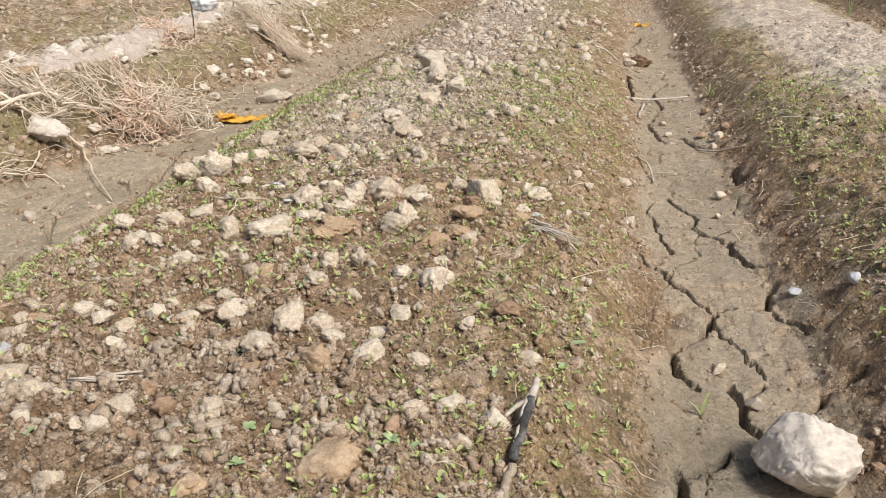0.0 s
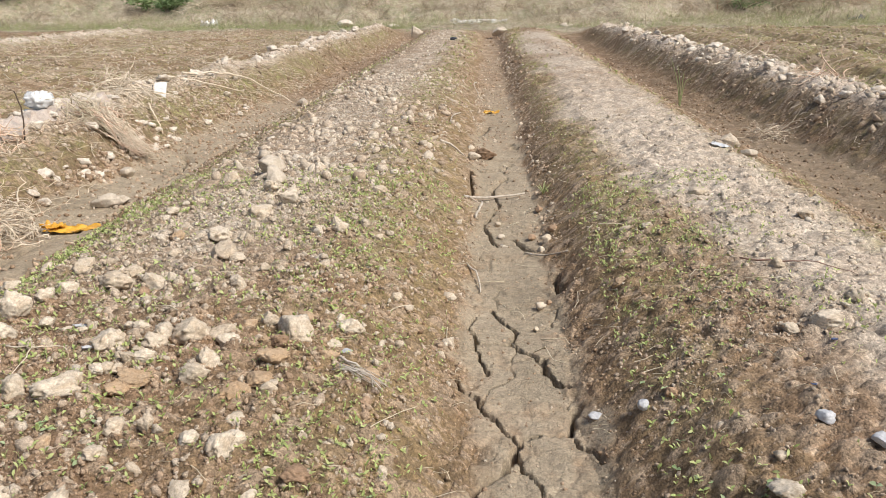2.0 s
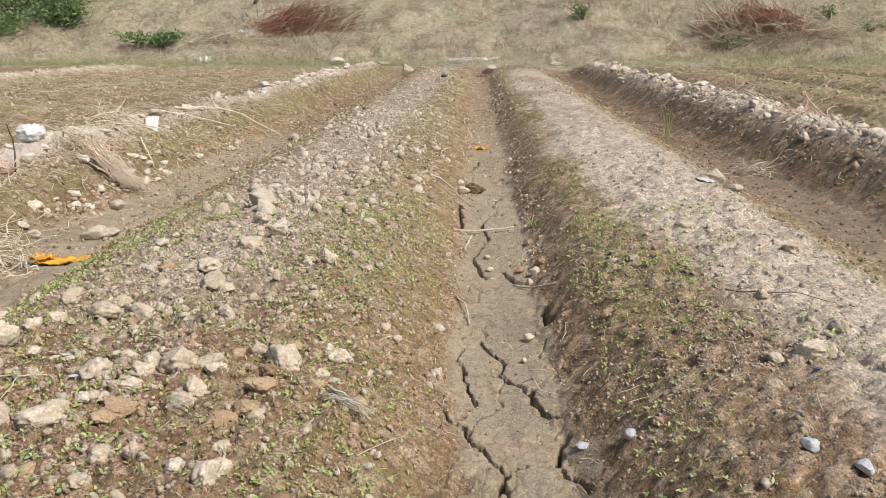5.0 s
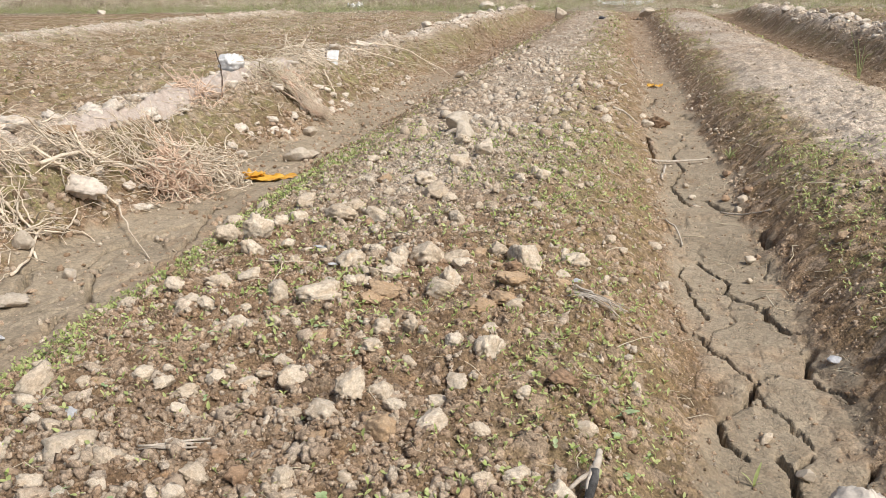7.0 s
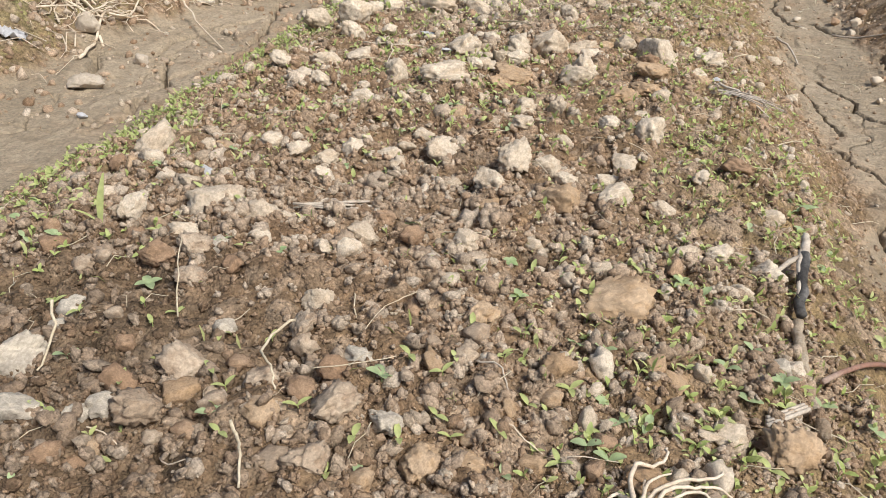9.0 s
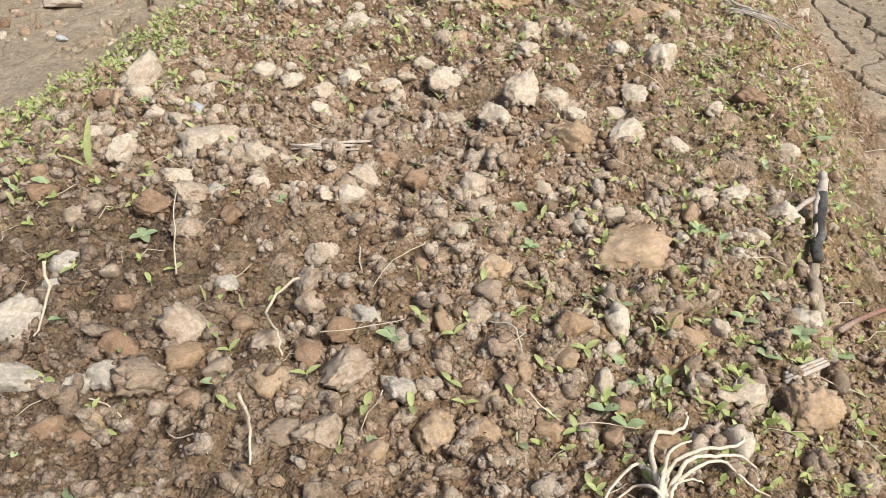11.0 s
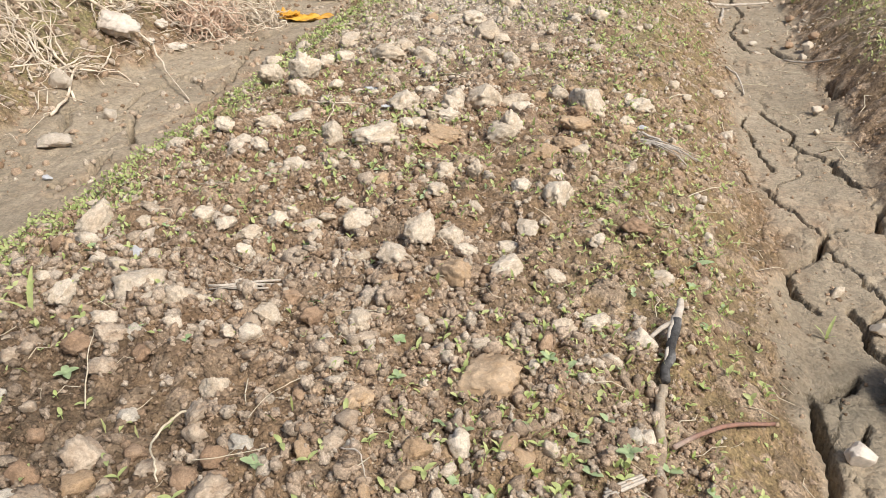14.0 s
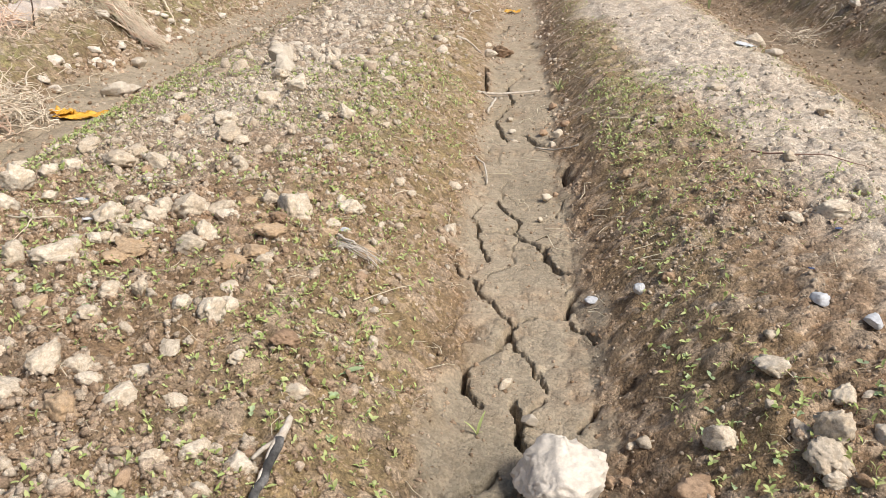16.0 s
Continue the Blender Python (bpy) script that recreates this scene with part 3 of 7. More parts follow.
# ---- end terrain ----
def ground_mesh(name, bands):
    """One sheet of rows of points, band by band; a strip of triangles joins rows that are not alike."""
    rows = [(xs, y) for xs, ys in bands for y in ys]
    gx = np.concatenate([xs for xs, y in rows])
    gy = np.concatenate([np.full(len(xs), y) for xs, y in rows])
    first = np.cumsum([0] + [len(xs) for xs, y in rows])
    quads, tris = [], []
    for k in range(len(rows) - 1):
        a, b, lo, hi = rows[k][0], rows[k + 1][0], first[k], first[k + 1]
        if a is b:
            i = np.arange(len(a) - 1)
            quads.append(np.stack([lo + i, lo + i + 1, hi + i + 1, hi + i], 1))
            continue
        i = j = 0
        while i < len(a) - 1 or j < len(b) - 1:
            if j == len(b) - 1 or (i < len(a) - 1 and a[i + 1] <= b[j + 1]):
                tris.append((lo + i, lo + i + 1, hi + j))
                i += 1
            else:
                tris.append((lo + i, hi + j + 1, hi + j))
                j += 1
    quads, tris = np.concatenate(quads), np.array(tris)
    me = bpy.data.meshes.new(name)
    me.vertices.add(len(gx))
    me.vertices.foreach_set("co", np.stack([gx, gy, ground_height(gx, gy)], -1).ravel())
    me.loops.add(quads.size + tris.size)
    me.loops.foreach_set("vertex_index", np.concatenate([quads.ravel(), tris.ravel()]))
    me.polygons.add(len(quads) + len(tris))
    me.polygons.foreach_set("loop_start", np.concatenate([np.arange(0, quads.size, 4), quads.size + np.arange(0, tris.size, 3)]))
    me.polygons.foreach_set("use_smooth", np.ones(len(quads) + len(tris), bool))
    me.update()
    for key, values in zip(("dry", "moss", "ochre", "damp"), zones(gx, gy)):
        me.attributes.new(key, "FLOAT", "POINT").data.foreach_set("value", values)
    grass = ramp(gy + smooth_noise(gx * 0.8, gy * 0.8, 51), 18.5, 20.5)
    for key, values in (("mud", floor_mask(gx, gy)), ("grass", grass), ("crust", crust(gx, gy)), ("lime", lime(gx, gy)), ("lump", crumble(gx, gy)[1] * (1 - grass))):
        me.attributes.new(key, "FLOAT", "POINT").data.foreach_set("value", values)
    return me


def steps(*spans):
    """Positions from spans (start, end, step)."""
    return np.concatenate([np.arange(a, b - 1e-6, s) for a, b, s in spans])


def columns(*spans):
    lo, hi = spans[0][0], spans[-1][1]
    return np.concatenate([-np.geomspace(-lo, 600, 30)[:0:-1], steps(*spans), np.geomspace(hi, 600, 30)])


ground = tagged(new("ground", ground_mesh("ground", [
    (columns((-6, 6, 0.25)), np.concatenate([steps((-30, -1, 3.0), (-1, 0.28, 0.1))])),
    (columns((-6, -2.1, 0.2), (-2.1, -1.84, 0.012), (-1.84, -1.41, 0.005), (-1.41, 0.04, 0.006), (0.04, 0.43, 0.003), (0.43, 1.1, 0.008), (1.1, 1.6, 0.014), (1.6, 6, 0.15)), steps((0.28, 2.4, 0.006))),
    (columns((-6, -2.75, 0.05), (-2.75, -1.9, 0.014), (-1.9, -1.4, 0.008), (-1.4, 0.04, 0.012), (0.04, 0.45, 0.006), (0.45, 1.6, 0.012), (1.6, 2.9, 0.016), (2.9, 6, 0.06)), steps((2.4, 4.5, 0.012))),
    (columns((-9, -2.75, 0.05), (-2.75, -1.4, 0.022), (-1.4, 1.6, 0.022), (1.6, 3, 0.025), (3, 9.5, 0.05)), steps((4.5, 9, 0.022))),
    (columns((-14, -2.75, 0.12), (-2.75, 3, 0.05), (3, 13, 0.08)), steps((9, 20, 0.09))),
    (columns((-20, 20, 0.2)), np.concatenate([steps((20, 30, 0.13)), np.geomspace(30, 2000, 26)])),
])), "brown tilled soil in raised beds with cracked muddy furrows", "ground", kind="structure")
ground.data.materials.append(SOIL)


# ---- builders ----
rng = np.random.default_rng(11)


def part(name, me, material, parent, label=""):
    """One mesh object under a thing."""
    ob = new(name, me)
    if material and not me.materials:
        me.materials.append(material)
    ob.parent = parent
    return tagged(ob, label)


def base(name, x, y, z=None, turn=0.0):
    """An empty at a thing's foot."""
    ob = new(name)
    ob.matrix_basis = pose(x, y, ground_z(x, y) if z is None else z, 0, 0, turn)
    return ob


known_heights = {}


def ground_z(x, y):
    key = (round(x, 4), round(y, 4))
    if key not in known_heights:
        known_heights[key] = float(ground_height(np.array([x]), np.array([y]))[0])
    return known_heights[key]


def mesh_of(name, verts, faces, smooth=True, material=None):
    me = bpy.data.meshes.new(name)
    me.from_pydata([tuple(v) for v in verts], [], [tuple(int(i) for i in f) for f in faces])
    if smooth:
        me.polygons.foreach_set("use_smooth", np.ones(len(me.polygons), bool))
    if material:
        me.materials.append(material)
    me.update()
    return me


def many(name, verts, tris, attrs=None, material=None, smooth=False):
    """A large triangle mesh from arrays."""
    me = bpy.data.meshes.new(name)
    me.vertices.add(len(verts))
    me.vertices.foreach_set("co", np.ascontiguousarray(verts, dtype=np.float32).ravel())
    me.loops.add(tris.size)
    me.loops.foreach_set("vertex_index", np.ascontiguousarray(tris, dtype=np.int32).ravel())
    me.polygons.add(len(tris))
    me.polygons.foreach_set("loop_start", np.arange(0, tris.size, 3, dtype=np.int32))
    me.polygons.foreach_set("use_smooth", np.full(len(tris), smooth))
    me.update()
    for key, values in (attrs or {}).items():
        me.attributes.new(key, "FLOAT", "POINT").data.foreach_set("value", np.ascontiguousarray(values, dtype=np.float32))
    if material:
        me.materials.append(material)
    return me


def ico(level):
    bm = bmesh.new()
    bmesh.ops.create_icosphere(bm, subdivisions=level, radius=1)
    v = np.array([x.co[:] for x in bm.verts])
    f = np.array([[x.index for x in p.verts] for p in bm.faces])
    bm.free()
    return v, f


def lump(level, seed, cuts=9, rough=0.16, flat=0.8, hard=0.7):
    """An angular, crumbly lump of unit radius."""
    v, f = ico(level)
    r = np.random.default_rng(seed)
    shift = Vector(r.uniform(-50, 50, 3))
    for i, p in enumerate(v):
        q = Vector(p)
        k = 1 + 0.35 * noise.noise(q * 1.1 + shift) + rough * noise.fractal(q * 2.6 + shift, 0.7, 2.1, 5)
        v[i] = p * max(0.35, k)
    for _ in range(cuts):
        d = r.normal(size=3)
        d /= np.linalg.norm(d)
        h = r.uniform(0.55, 0.9)
        over = v @ d - h
        v -= np.clip(over, 0, None)[:, None] * d * hard
    if level > 2:
        for i, p in enumerate(v):
            v[i] = p * (1 + 0.45 * rough * noise.fractal(Vector(p) * 5 + shift, 0.3, 2.2, 5))
    v[:, 2] *= flat
    return v / np.abs(v[:, :2]).max(), f


def cluster(seed):
    """A crumb of unit radius: small lumps grown together."""
    r = np.random.default_rng(seed)
    shapes = []
    for k in range(5):
        v, f = lump(1, seed * 7 + k, 3, 0.7, 0.9, 0.7)
        d = r.normal(size=3)
        d *= 0.0 if k == 0 else r.uniform(0.4, 0.62) / np.linalg.norm(d)
        shapes.append((v * (r.uniform(0.6, 0.75) if k == 0 else r.uniform(0.28, 0.52)) + d * np.array([1, 1, 0.75]), f))
    v, f = merge(*shapes)
    return np.array(v), np.array(f)


def turns(n, tilt=0.5):
    """Random rotation matrices: any heading, leaning by about tilt radians."""
    a, b, c = rng.uniform(0, 2 * np.pi, n), rng.normal(0, tilt, n), rng.normal(0, tilt, n)
    za = np.zeros((n, 3, 3))
    za[:, 0, 0], za[:, 0, 1], za[:, 1, 0], za[:, 1, 1], za[:, 2, 2] = np.cos(a), -np.sin(a), np.sin(a), np.cos(a), 1
    xb = np.zeros((n, 3, 3))
    xb[:, 0, 0], xb[:, 1, 1], xb[:, 1, 2], xb[:, 2, 1], xb[:, 2, 2] = 1, np.cos(b), -np.sin(b), np.sin(b), np.cos(b)
    yc = np.zeros((n, 3, 3))
    yc[:, 1, 1], yc[:, 0, 0], yc[:, 0, 2], yc[:, 2, 0], yc[:, 2, 2] = 1, np.cos(c), np.sin(c), -np.sin(c), np.cos(c)
    return za @ xb @ yc


def strew(templates, at, size, tilt=0.5, stretch=0.25):
    """Copies of the templates, one at each place, joined into one set of arrays. Also the index of each vertex's copy."""
    vs, fs, ids, n0 = [], [], [], 0
    which = rng.integers(0, len(templates), len(at))
    for k, (tv, tf) in enumerate(templates):
        i = np.nonzero(which == k)[0]
        if not len(i):
            continue
        s = size[i][:, None] * (1 + rng.uniform(-stretch, stretch, (len(i), 3)))
        v = np.einsum("nij,nvj->nvi", turns(len(i), tilt), tv[None] * s[:, None, :]) + at[i][:, None, :]
        vs.append(v.reshape(-1, 3))
        fs.append((tf[None] + (n0 + np.arange(len(i)) * len(tv))[:, None, None]).reshape(-1, 3))
        ids.append(np.repeat(i, len(tv)))
        n0 += len(i) * len(tv)
    return np.concatenate(vs), np.concatenate(fs), np.concatenate(ids)


def tube(line, r0, r1=None, sides=6, wobble=0.0, seed=0, closed=True, fine=4):
    """Vertices and faces of a tapering round rod along a smooth line."""
    r1 = r0 if r1 is None else r1
    p = np.array(line, float)
    if len(p) > 2:
        t = np.linspace(0, len(p) - 1, fine * (len(p) - 1) + 1)
        i = np.clip(t.astype(int), 0, len(p) - 2)
        u = (t - i)[:, None]
        a, b, c, d = p[np.clip(i - 1, 0, None)], p[i], p[i + 1], p[np.clip(i + 2, None, len(p) - 1)]
        p = 0.5 * (2 * b + (c - a) * u + (2 * a - 5 * b + 4 * c - d) * u ** 2 + (3 * b - a - 3 * c + d) * u ** 3)
    if wobble:
        p = p + np.random.default_rng(seed).normal(0, wobble, p.shape)
    verts, faces = [], []
    for k, q in enumerate(p):
        d = Vector(p[min(k + 1, len(p) - 1)] - p[max(k - 1, 0)]).normalized()
        side = d.cross(Vector((0.3, 0.2, 1))).normalized()
        up = side.cross(d)
        r = r0 + (r1 - r0) * k / (len(p) - 1)
        for s in range(sides):
            w = 2 * math.pi * s / sides
            verts.append(Vector(q) + (side * math.cos(w) + up * math.sin(w)) * r)
    for k in range(len(p) - 1):
        for s in range(sides):
            a, b = k * sides + s, k * sides + (s + 1) % sides
            faces.append((a, b, b + sides, a + sides))
    if closed:
        faces += [tuple(range(sides))[::-1], tuple(range((len(p) - 1) * sides, len(p) * sides))]
    return verts, faces


def merge(*shapes):
    verts, faces = [], []
    for v, f in shapes:
        n = len(verts)
        verts += [tuple(q) for q in v]
        faces += [tuple(int(i) + n for i in q) for q in f]
    return verts, faces


def box(lo, hi):
    (a, b, c), (d, e, f) = lo, hi
    v = [(a, b, c), (d, b, c), (d, e, c), (a, e, c), (a, b, f), (d, b, f), (d, e, f), (a, e, f)]
    return v, [(3, 2, 1, 0), (4, 5, 6, 7), (0, 1, 5, 4), (1, 2, 6, 5), (2, 3, 7, 6), (3, 0, 4, 7)]


def bevelled(name, shape, width, material=None):
    bm = bmesh.new()
    vs = [bm.verts.new(v) for v in shape[0]]
    for f in shape[1]:
        bm.faces.new([vs[i] for i in f])
    bmesh.ops.bevel(bm, geom=list(bm.edges), offset=width, segments=2, affect="EDGES", profile=0.6)
    me = bpy.data.meshes.new(name)
    bm.to_mesh(me)
    bm.free()
    if material:
        me.materials.append(material)
    return me


def crumpled(length, width, seed, folds=0.25, cells=18, thick=0.0015):
    """A crumpled scrap of sheet with a ragged outline and two faces."""
    r = np.random.default_rng(seed)
    shift = Vector(r.uniform(-30, 30, 3))
    verts, keep = [], []
    for side in (0, 1):
        for j in range(cells + 1):
            for i in range(cells + 1):
                u, v = 2 * i / cells - 1, 2 * j / cells - 1
                q = Vector((u * 1.3, v * 1.3, 0)) + shift
                edge = 1 + 0.3 * noise.noise(q * 1.7)
                x, y = u * length / 2 * edge, v * width / 2 * edge * (1 - 0.35 * abs(u))
                z = width * folds * (abs(noise.noise(q * 1.6)) * 1.6 + 0.5 * abs(noise.noise(q * 3.7)))
                verts.append((x, y, z + thick * (1 - side)))
    n = (cells + 1) ** 2
    faces = []
    for j in range(cells):
        for i in range(cells):
            a = j * (cells + 1) + i
            q = (a, a + 1, a + cells + 2, a + cells + 1)
            faces += [q, tuple(k + n for k in q[::-1])]
    for i in range(cells):
        for a, b in ((i, i + 1), (n - 1 - i, n - 2 - i), ((i + 1) * (cells + 1), i * (cells + 1)), (i * (cells + 1) + cells, (i + 1) * (cells + 1) + cells)):
            faces.append((b, a, a + n, b + n))
    return verts, faces


# ---- clods and stones on the beds ----
PALE_A = [
    (-0.551, 0.405, 0.025), (-0.52, 0.408, 0.031), (-0.665, 0.417, 0.021), (-0.683, 0.43, 0.036), (-0.625, 0.456, 0.026), (-0.523, 0.472, 0.04),
    (-0.644, 0.481, 0.021), (-0.238, 0.489, 0.026), (-0.607, 0.498, 0.031), (-0.208, 0.498, 0.027), (-0.683, 0.51, 0.043), (-0.315, 0.539, 0.024),
    (-0.787, 0.555, 0.019), (-0.215, 0.556, 0.018), (-0.196, 0.565, 0.028), (-0.592, 0.568, 0.024), (-0.431, 0.569, 0.021), (-0.312, 0.58, 0.018),
    (-0.469, 0.583, 0.019),
]
PALE_B = [
    (-0.601, 0.591, 0.03), (-0.431, 0.605, 0.023), (-0.309, 0.614, 0.029), (-0.602, 0.637, 0.032), (-0.751, 0.638, 0.032), (-0.215, 0.638, 0.018),
    (-0.89, 0.643, 0.025), (-0.868, 0.651, 0.021), (-0.881, 0.676, 0.027), (-0.585, 0.689, 0.02), (-0.778, 0.692, 0.031), (-0.477, 0.693, 0.021),
    (-0.643, 0.705, 0.019),
]
PALE_C = [
    (-0.115, 0.721, 0.028), (-0.811, 0.732, 0.039), (-0.61, 0.736, 0.028), (-0.715, 0.738, 0.023), (-0.638, 0.741, 0.032), (-0.673, 0.746, 0.021),
    (-1.004, 0.754, 0.024), (-0.51, 0.758, 0.028), (-0.866, 0.762, 0.026), (-0.359, 0.763, 0.022), (-0.252, 0.764, 0.018), (-0.621, 0.77, 0.033),
    (-0.465, 0.773, 0.035), (-0.783, 0.788, 0.024), (-0.919, 0.791, 0.034), (-0.741, 0.8, 0.041), (-0.611, 0.801, 0.03), (-0.485, 0.805, 0.033),
    (-0.323, 0.805, 0.027), (-0.72, 0.816, 0.021), (-0.82, 0.829, 0.058), (-0.41, 0.83, 0.022), (-0.984, 0.841, 0.022), (-0.165, 0.844, 0.026),
    (-0.933, 0.845, 0.031),
]
PALE_D = [
    (-0.231, 0.867, 0.03), (-0.686, 0.874, 0.022), (-0.882, 0.885, 0.034), (-0.929, 0.894, 0.024), (-0.133, 0.905, 0.041), (-0.189, 0.907, 0.031),
    (-0.858, 0.934, 0.022), (-0.972, 0.941, 0.028), (0.646, 0.949, 0.031), (-0.575, 0.976, 0.023), (-0.483, 0.979, 0.045), (-0.728, 0.982, 0.03),
    (0.65, 0.992, 0.058), (-0.323, 0.994, 0.05), (-1.045, 1.0, 0.03), (-0.546, 1.0, 0.031), (0.729, 1.017, 0.039), (-0.257, 1.019, 0.03),
    (-1.016, 1.033, 0.073), (-0.392, 1.037, 0.031), (0.668, 1.037, 0.055), (-0.747, 1.042, 0.04), (-0.937, 1.044, 0.03), (-0.634, 1.052, 0.029),
    (-0.596, 1.054, 0.024),
]
PALE_E = [
    (-0.466, 1.059, 0.052), (0.63, 1.059, 0.032), (-0.8, 1.063, 0.034), (-0.423, 1.068, 0.036), (0.533, 1.092, 0.043), (-0.662, 1.102, 0.03),
    (-0.859, 1.103, 0.039), (-0.336, 1.105, 0.035), (-0.719, 1.111, 0.039), (-0.577, 1.111, 0.052), (-0.106, 1.117, 0.032), (0.604, 1.119, 0.019),
    (0.739, 1.122, 0.025), (0.705, 1.128, 0.042), (-0.643, 1.129, 0.026), (-0.714, 1.151, 0.022), (-0.205, 1.157, 0.029), (-0.318, 1.164, 0.038),
    (0.442, 1.171, 0.022), (0.421, 1.179, 0.019), (-0.628, 1.187, 0.031), (-1.155, 1.218, 0.03), (-0.413, 1.218, 0.026), (0.629, 1.219, 0.037),
    (-0.482, 1.234, 0.036), (-0.203, 1.265, 0.02), (-0.286, 1.276, 0.049),
]
PALE_F = [
    (-0.349, 1.302, 0.039), (-0.771, 1.308, 0.039), (0.656, 1.325, 0.025), (-0.277, 1.333, 0.037), (-0.494, 1.336, 0.048), (-0.709, 1.339, 0.025),
    (-0.437, 1.34, 0.033), (-0.023, 1.354, 0.021), (-0.713, 1.389, 0.025), (-0.579, 1.392, 0.018), (-0.298, 1.398, 0.06), (0.217, 1.405, 0.029),
    (-0.889, 1.409, 0.042), (-0.935, 1.414, 0.048), (-0.808, 1.417, 0.026), (-0.229, 1.425, 0.018), (-0.668, 1.461, 0.065), (-0.997, 1.476, 0.039),
    (-0.763, 1.483, 0.054), (-1.13, 1.492, 0.057), (-0.658, 1.5, 0.046), (-0.268, 1.52, 0.029), (-0.266, 1.536, 0.029), (-0.927, 1.539, 0.051),
    (-0.624, 1.543, 0.036), (-1.104, 1.545, 0.035), (-0.612, 1.553, 0.027),
]
PALE_G = [
    (-0.427, 1.553, 0.055), (-0.599, 1.57, 0.036), (-0.873, 1.574, 0.04), (-0.688, 1.574, 0.036), (-0.583, 1.606, 0.045), (-0.42, 1.607, 0.05),
    (-0.553, 1.61, 0.044), (-0.615, 1.626, 0.029), (-0.601, 1.634, 0.022), (-0.588, 1.663, 0.028), (-0.563, 1.7, 0.065), (-0.819, 1.702, 0.033),
    (-0.686, 1.722, 0.068), (-0.412, 1.723, 0.039), (-0.5, 1.748, 0.066), (-0.57, 1.754, 0.06), (-0.436, 1.758, 0.053), (-0.956, 1.763, 0.061),
    (-0.186, 1.792, 0.036), (-0.781, 1.792, 0.025), (-0.641, 1.793, 0.038), (-0.277, 1.793, 0.074), (-0.822, 1.802, 0.027), (0.904, 1.804, 0.062),
    (0.838, 1.812, 0.044), (-0.891, 1.838, 0.035), (-0.351, 1.844, 0.041), (-0.09, 1.857, 0.022),
]
PALE_H = [
    (-0.166, 1.858, 0.05), (-0.153, 1.871, 0.043), (-0.991, 1.874, 0.072), (-0.052, 1.884, 0.025), (-0.195, 1.905, 0.028), (-1.1, 1.938, 0.067),
    (1.049, 1.976, 0.042), (-0.978, 1.99, 0.045), (0.041, 1.998, 0.027), (-0.889, 2.015, 0.033), (-0.95, 2.058, 0.047), (0.056, 2.074, 0.041),
    (-0.498, 2.083, 0.049), (-0.73, 2.108, 0.057), (-0.845, 2.111, 0.095), (-0.696, 2.123, 0.048), (-0.053, 2.124, 0.024), (-0.086, 2.144, 0.032),
    (-0.813, 2.15, 0.056), (-0.457, 2.195, 0.029), (-0.417, 2.2, 0.029), (0.941, 2.224, 0.035), (-1.009, 2.262, 0.061), (-0.57, 2.299, 0.051),
    (-0.761, 2.321, 0.034), (-0.613, 2.324, 0.069), (0.045, 2.395, 0.032),
]
PALE_I = [
    (-1.342, 2.43, 0.065), (-0.585, 2.472, 0.036), (-0.6, 2.492, 0.04), (-1.286, 2.547, 0.048), (-0.703, 2.552, 0.084), (-0.383, 2.566, 0.037),
    (-0.309, 2.572, 0.045), (-0.779, 2.577, 0.042), (-0.389, 2.597, 0.045), (-0.201, 2.602, 0.034), (-0.611, 2.634, 0.039), (-0.856, 2.655, 0.035),
    (0.677, 2.674, 0.03), (-0.347, 2.677, 0.043), (0.615, 2.693, 0.034), (1.206, 2.751, 0.05), (-0.641, 2.816, 0.078), (-0.971, 2.855, 0.046),
    (-0.567, 2.945, 0.064), (0.925, 3.025, 0.055), (-0.694, 3.158, 0.064), (-0.276, 3.18, 0.05), (-0.904, 3.336, 0.072), (-0.766, 3.353, 0.087),
    (-1.111, 3.425, 0.045), (-0.382, 3.428, 0.054), (-0.593, 3.615, 0.065), (1.379, 4.249, 0.082),
]
ORANGE_A = [
    (-0.704, 0.391, 0.019), (-0.48, 0.412, 0.024), (-0.577, 0.447, 0.029), (-0.443, 0.451, 0.038), (-0.407, 0.457, 0.038), (-0.67, 0.471, 0.027),
    (-0.352, 0.475, 0.022), (-0.265, 0.476, 0.037), (-0.405, 0.488, 0.028), (-0.383, 0.521, 0.019), (-0.457, 0.55, 0.025), (-0.351, 0.554, 0.023),
    (-0.142, 0.565, 0.048), (-0.351, 0.586, 0.032), (-0.242, 0.615, 0.024), (-0.26, 0.629, 0.027), (-0.436, 0.652, 0.034), (-0.309, 0.725, 0.069),
    (-0.154, 0.807, 0.019),
]
ORANGE_B = [
    (-0.478, 0.92, 0.029), (-0.997, 0.935, 0.035), (-0.395, 0.947, 0.051), (-0.91, 1.064, 0.056), (-0.596, 1.288, 0.042), (-0.336, 1.494, 0.057),
    (-0.57, 1.505, 0.046), (-0.323, 1.523, 0.048), (-0.548, 1.533, 0.058), (-0.303, 1.562, 0.066), (-0.291, 1.635, 0.053), (-0.097, 1.647, 0.047),
    (-0.19, 1.722, 0.039), (-0.337, 1.74, 0.033), (-0.393, 1.821, 0.041), (-0.266, 1.869, 0.042), (-0.31, 1.88, 0.042), (0.54, 2.308, 0.04),
    (-0.843, 2.542, 0.047), (0.678, 4.07, 0.04),
]
BROWN_A = [
    (-0.729, 0.371, 0.022), (-0.708, 0.376, 0.02), (-0.638, 0.432, 0.023), (-0.723, 0.467, 0.029), (-0.305, 0.477, 0.019), (-0.561, 0.497, 0.027),
    (-0.535, 0.503, 0.021), (-0.299, 0.511, 0.021), (-0.759, 0.526, 0.021), (-0.642, 0.53, 0.02), (-0.546, 0.53, 0.025), (-0.15, 0.588, 0.03),
]
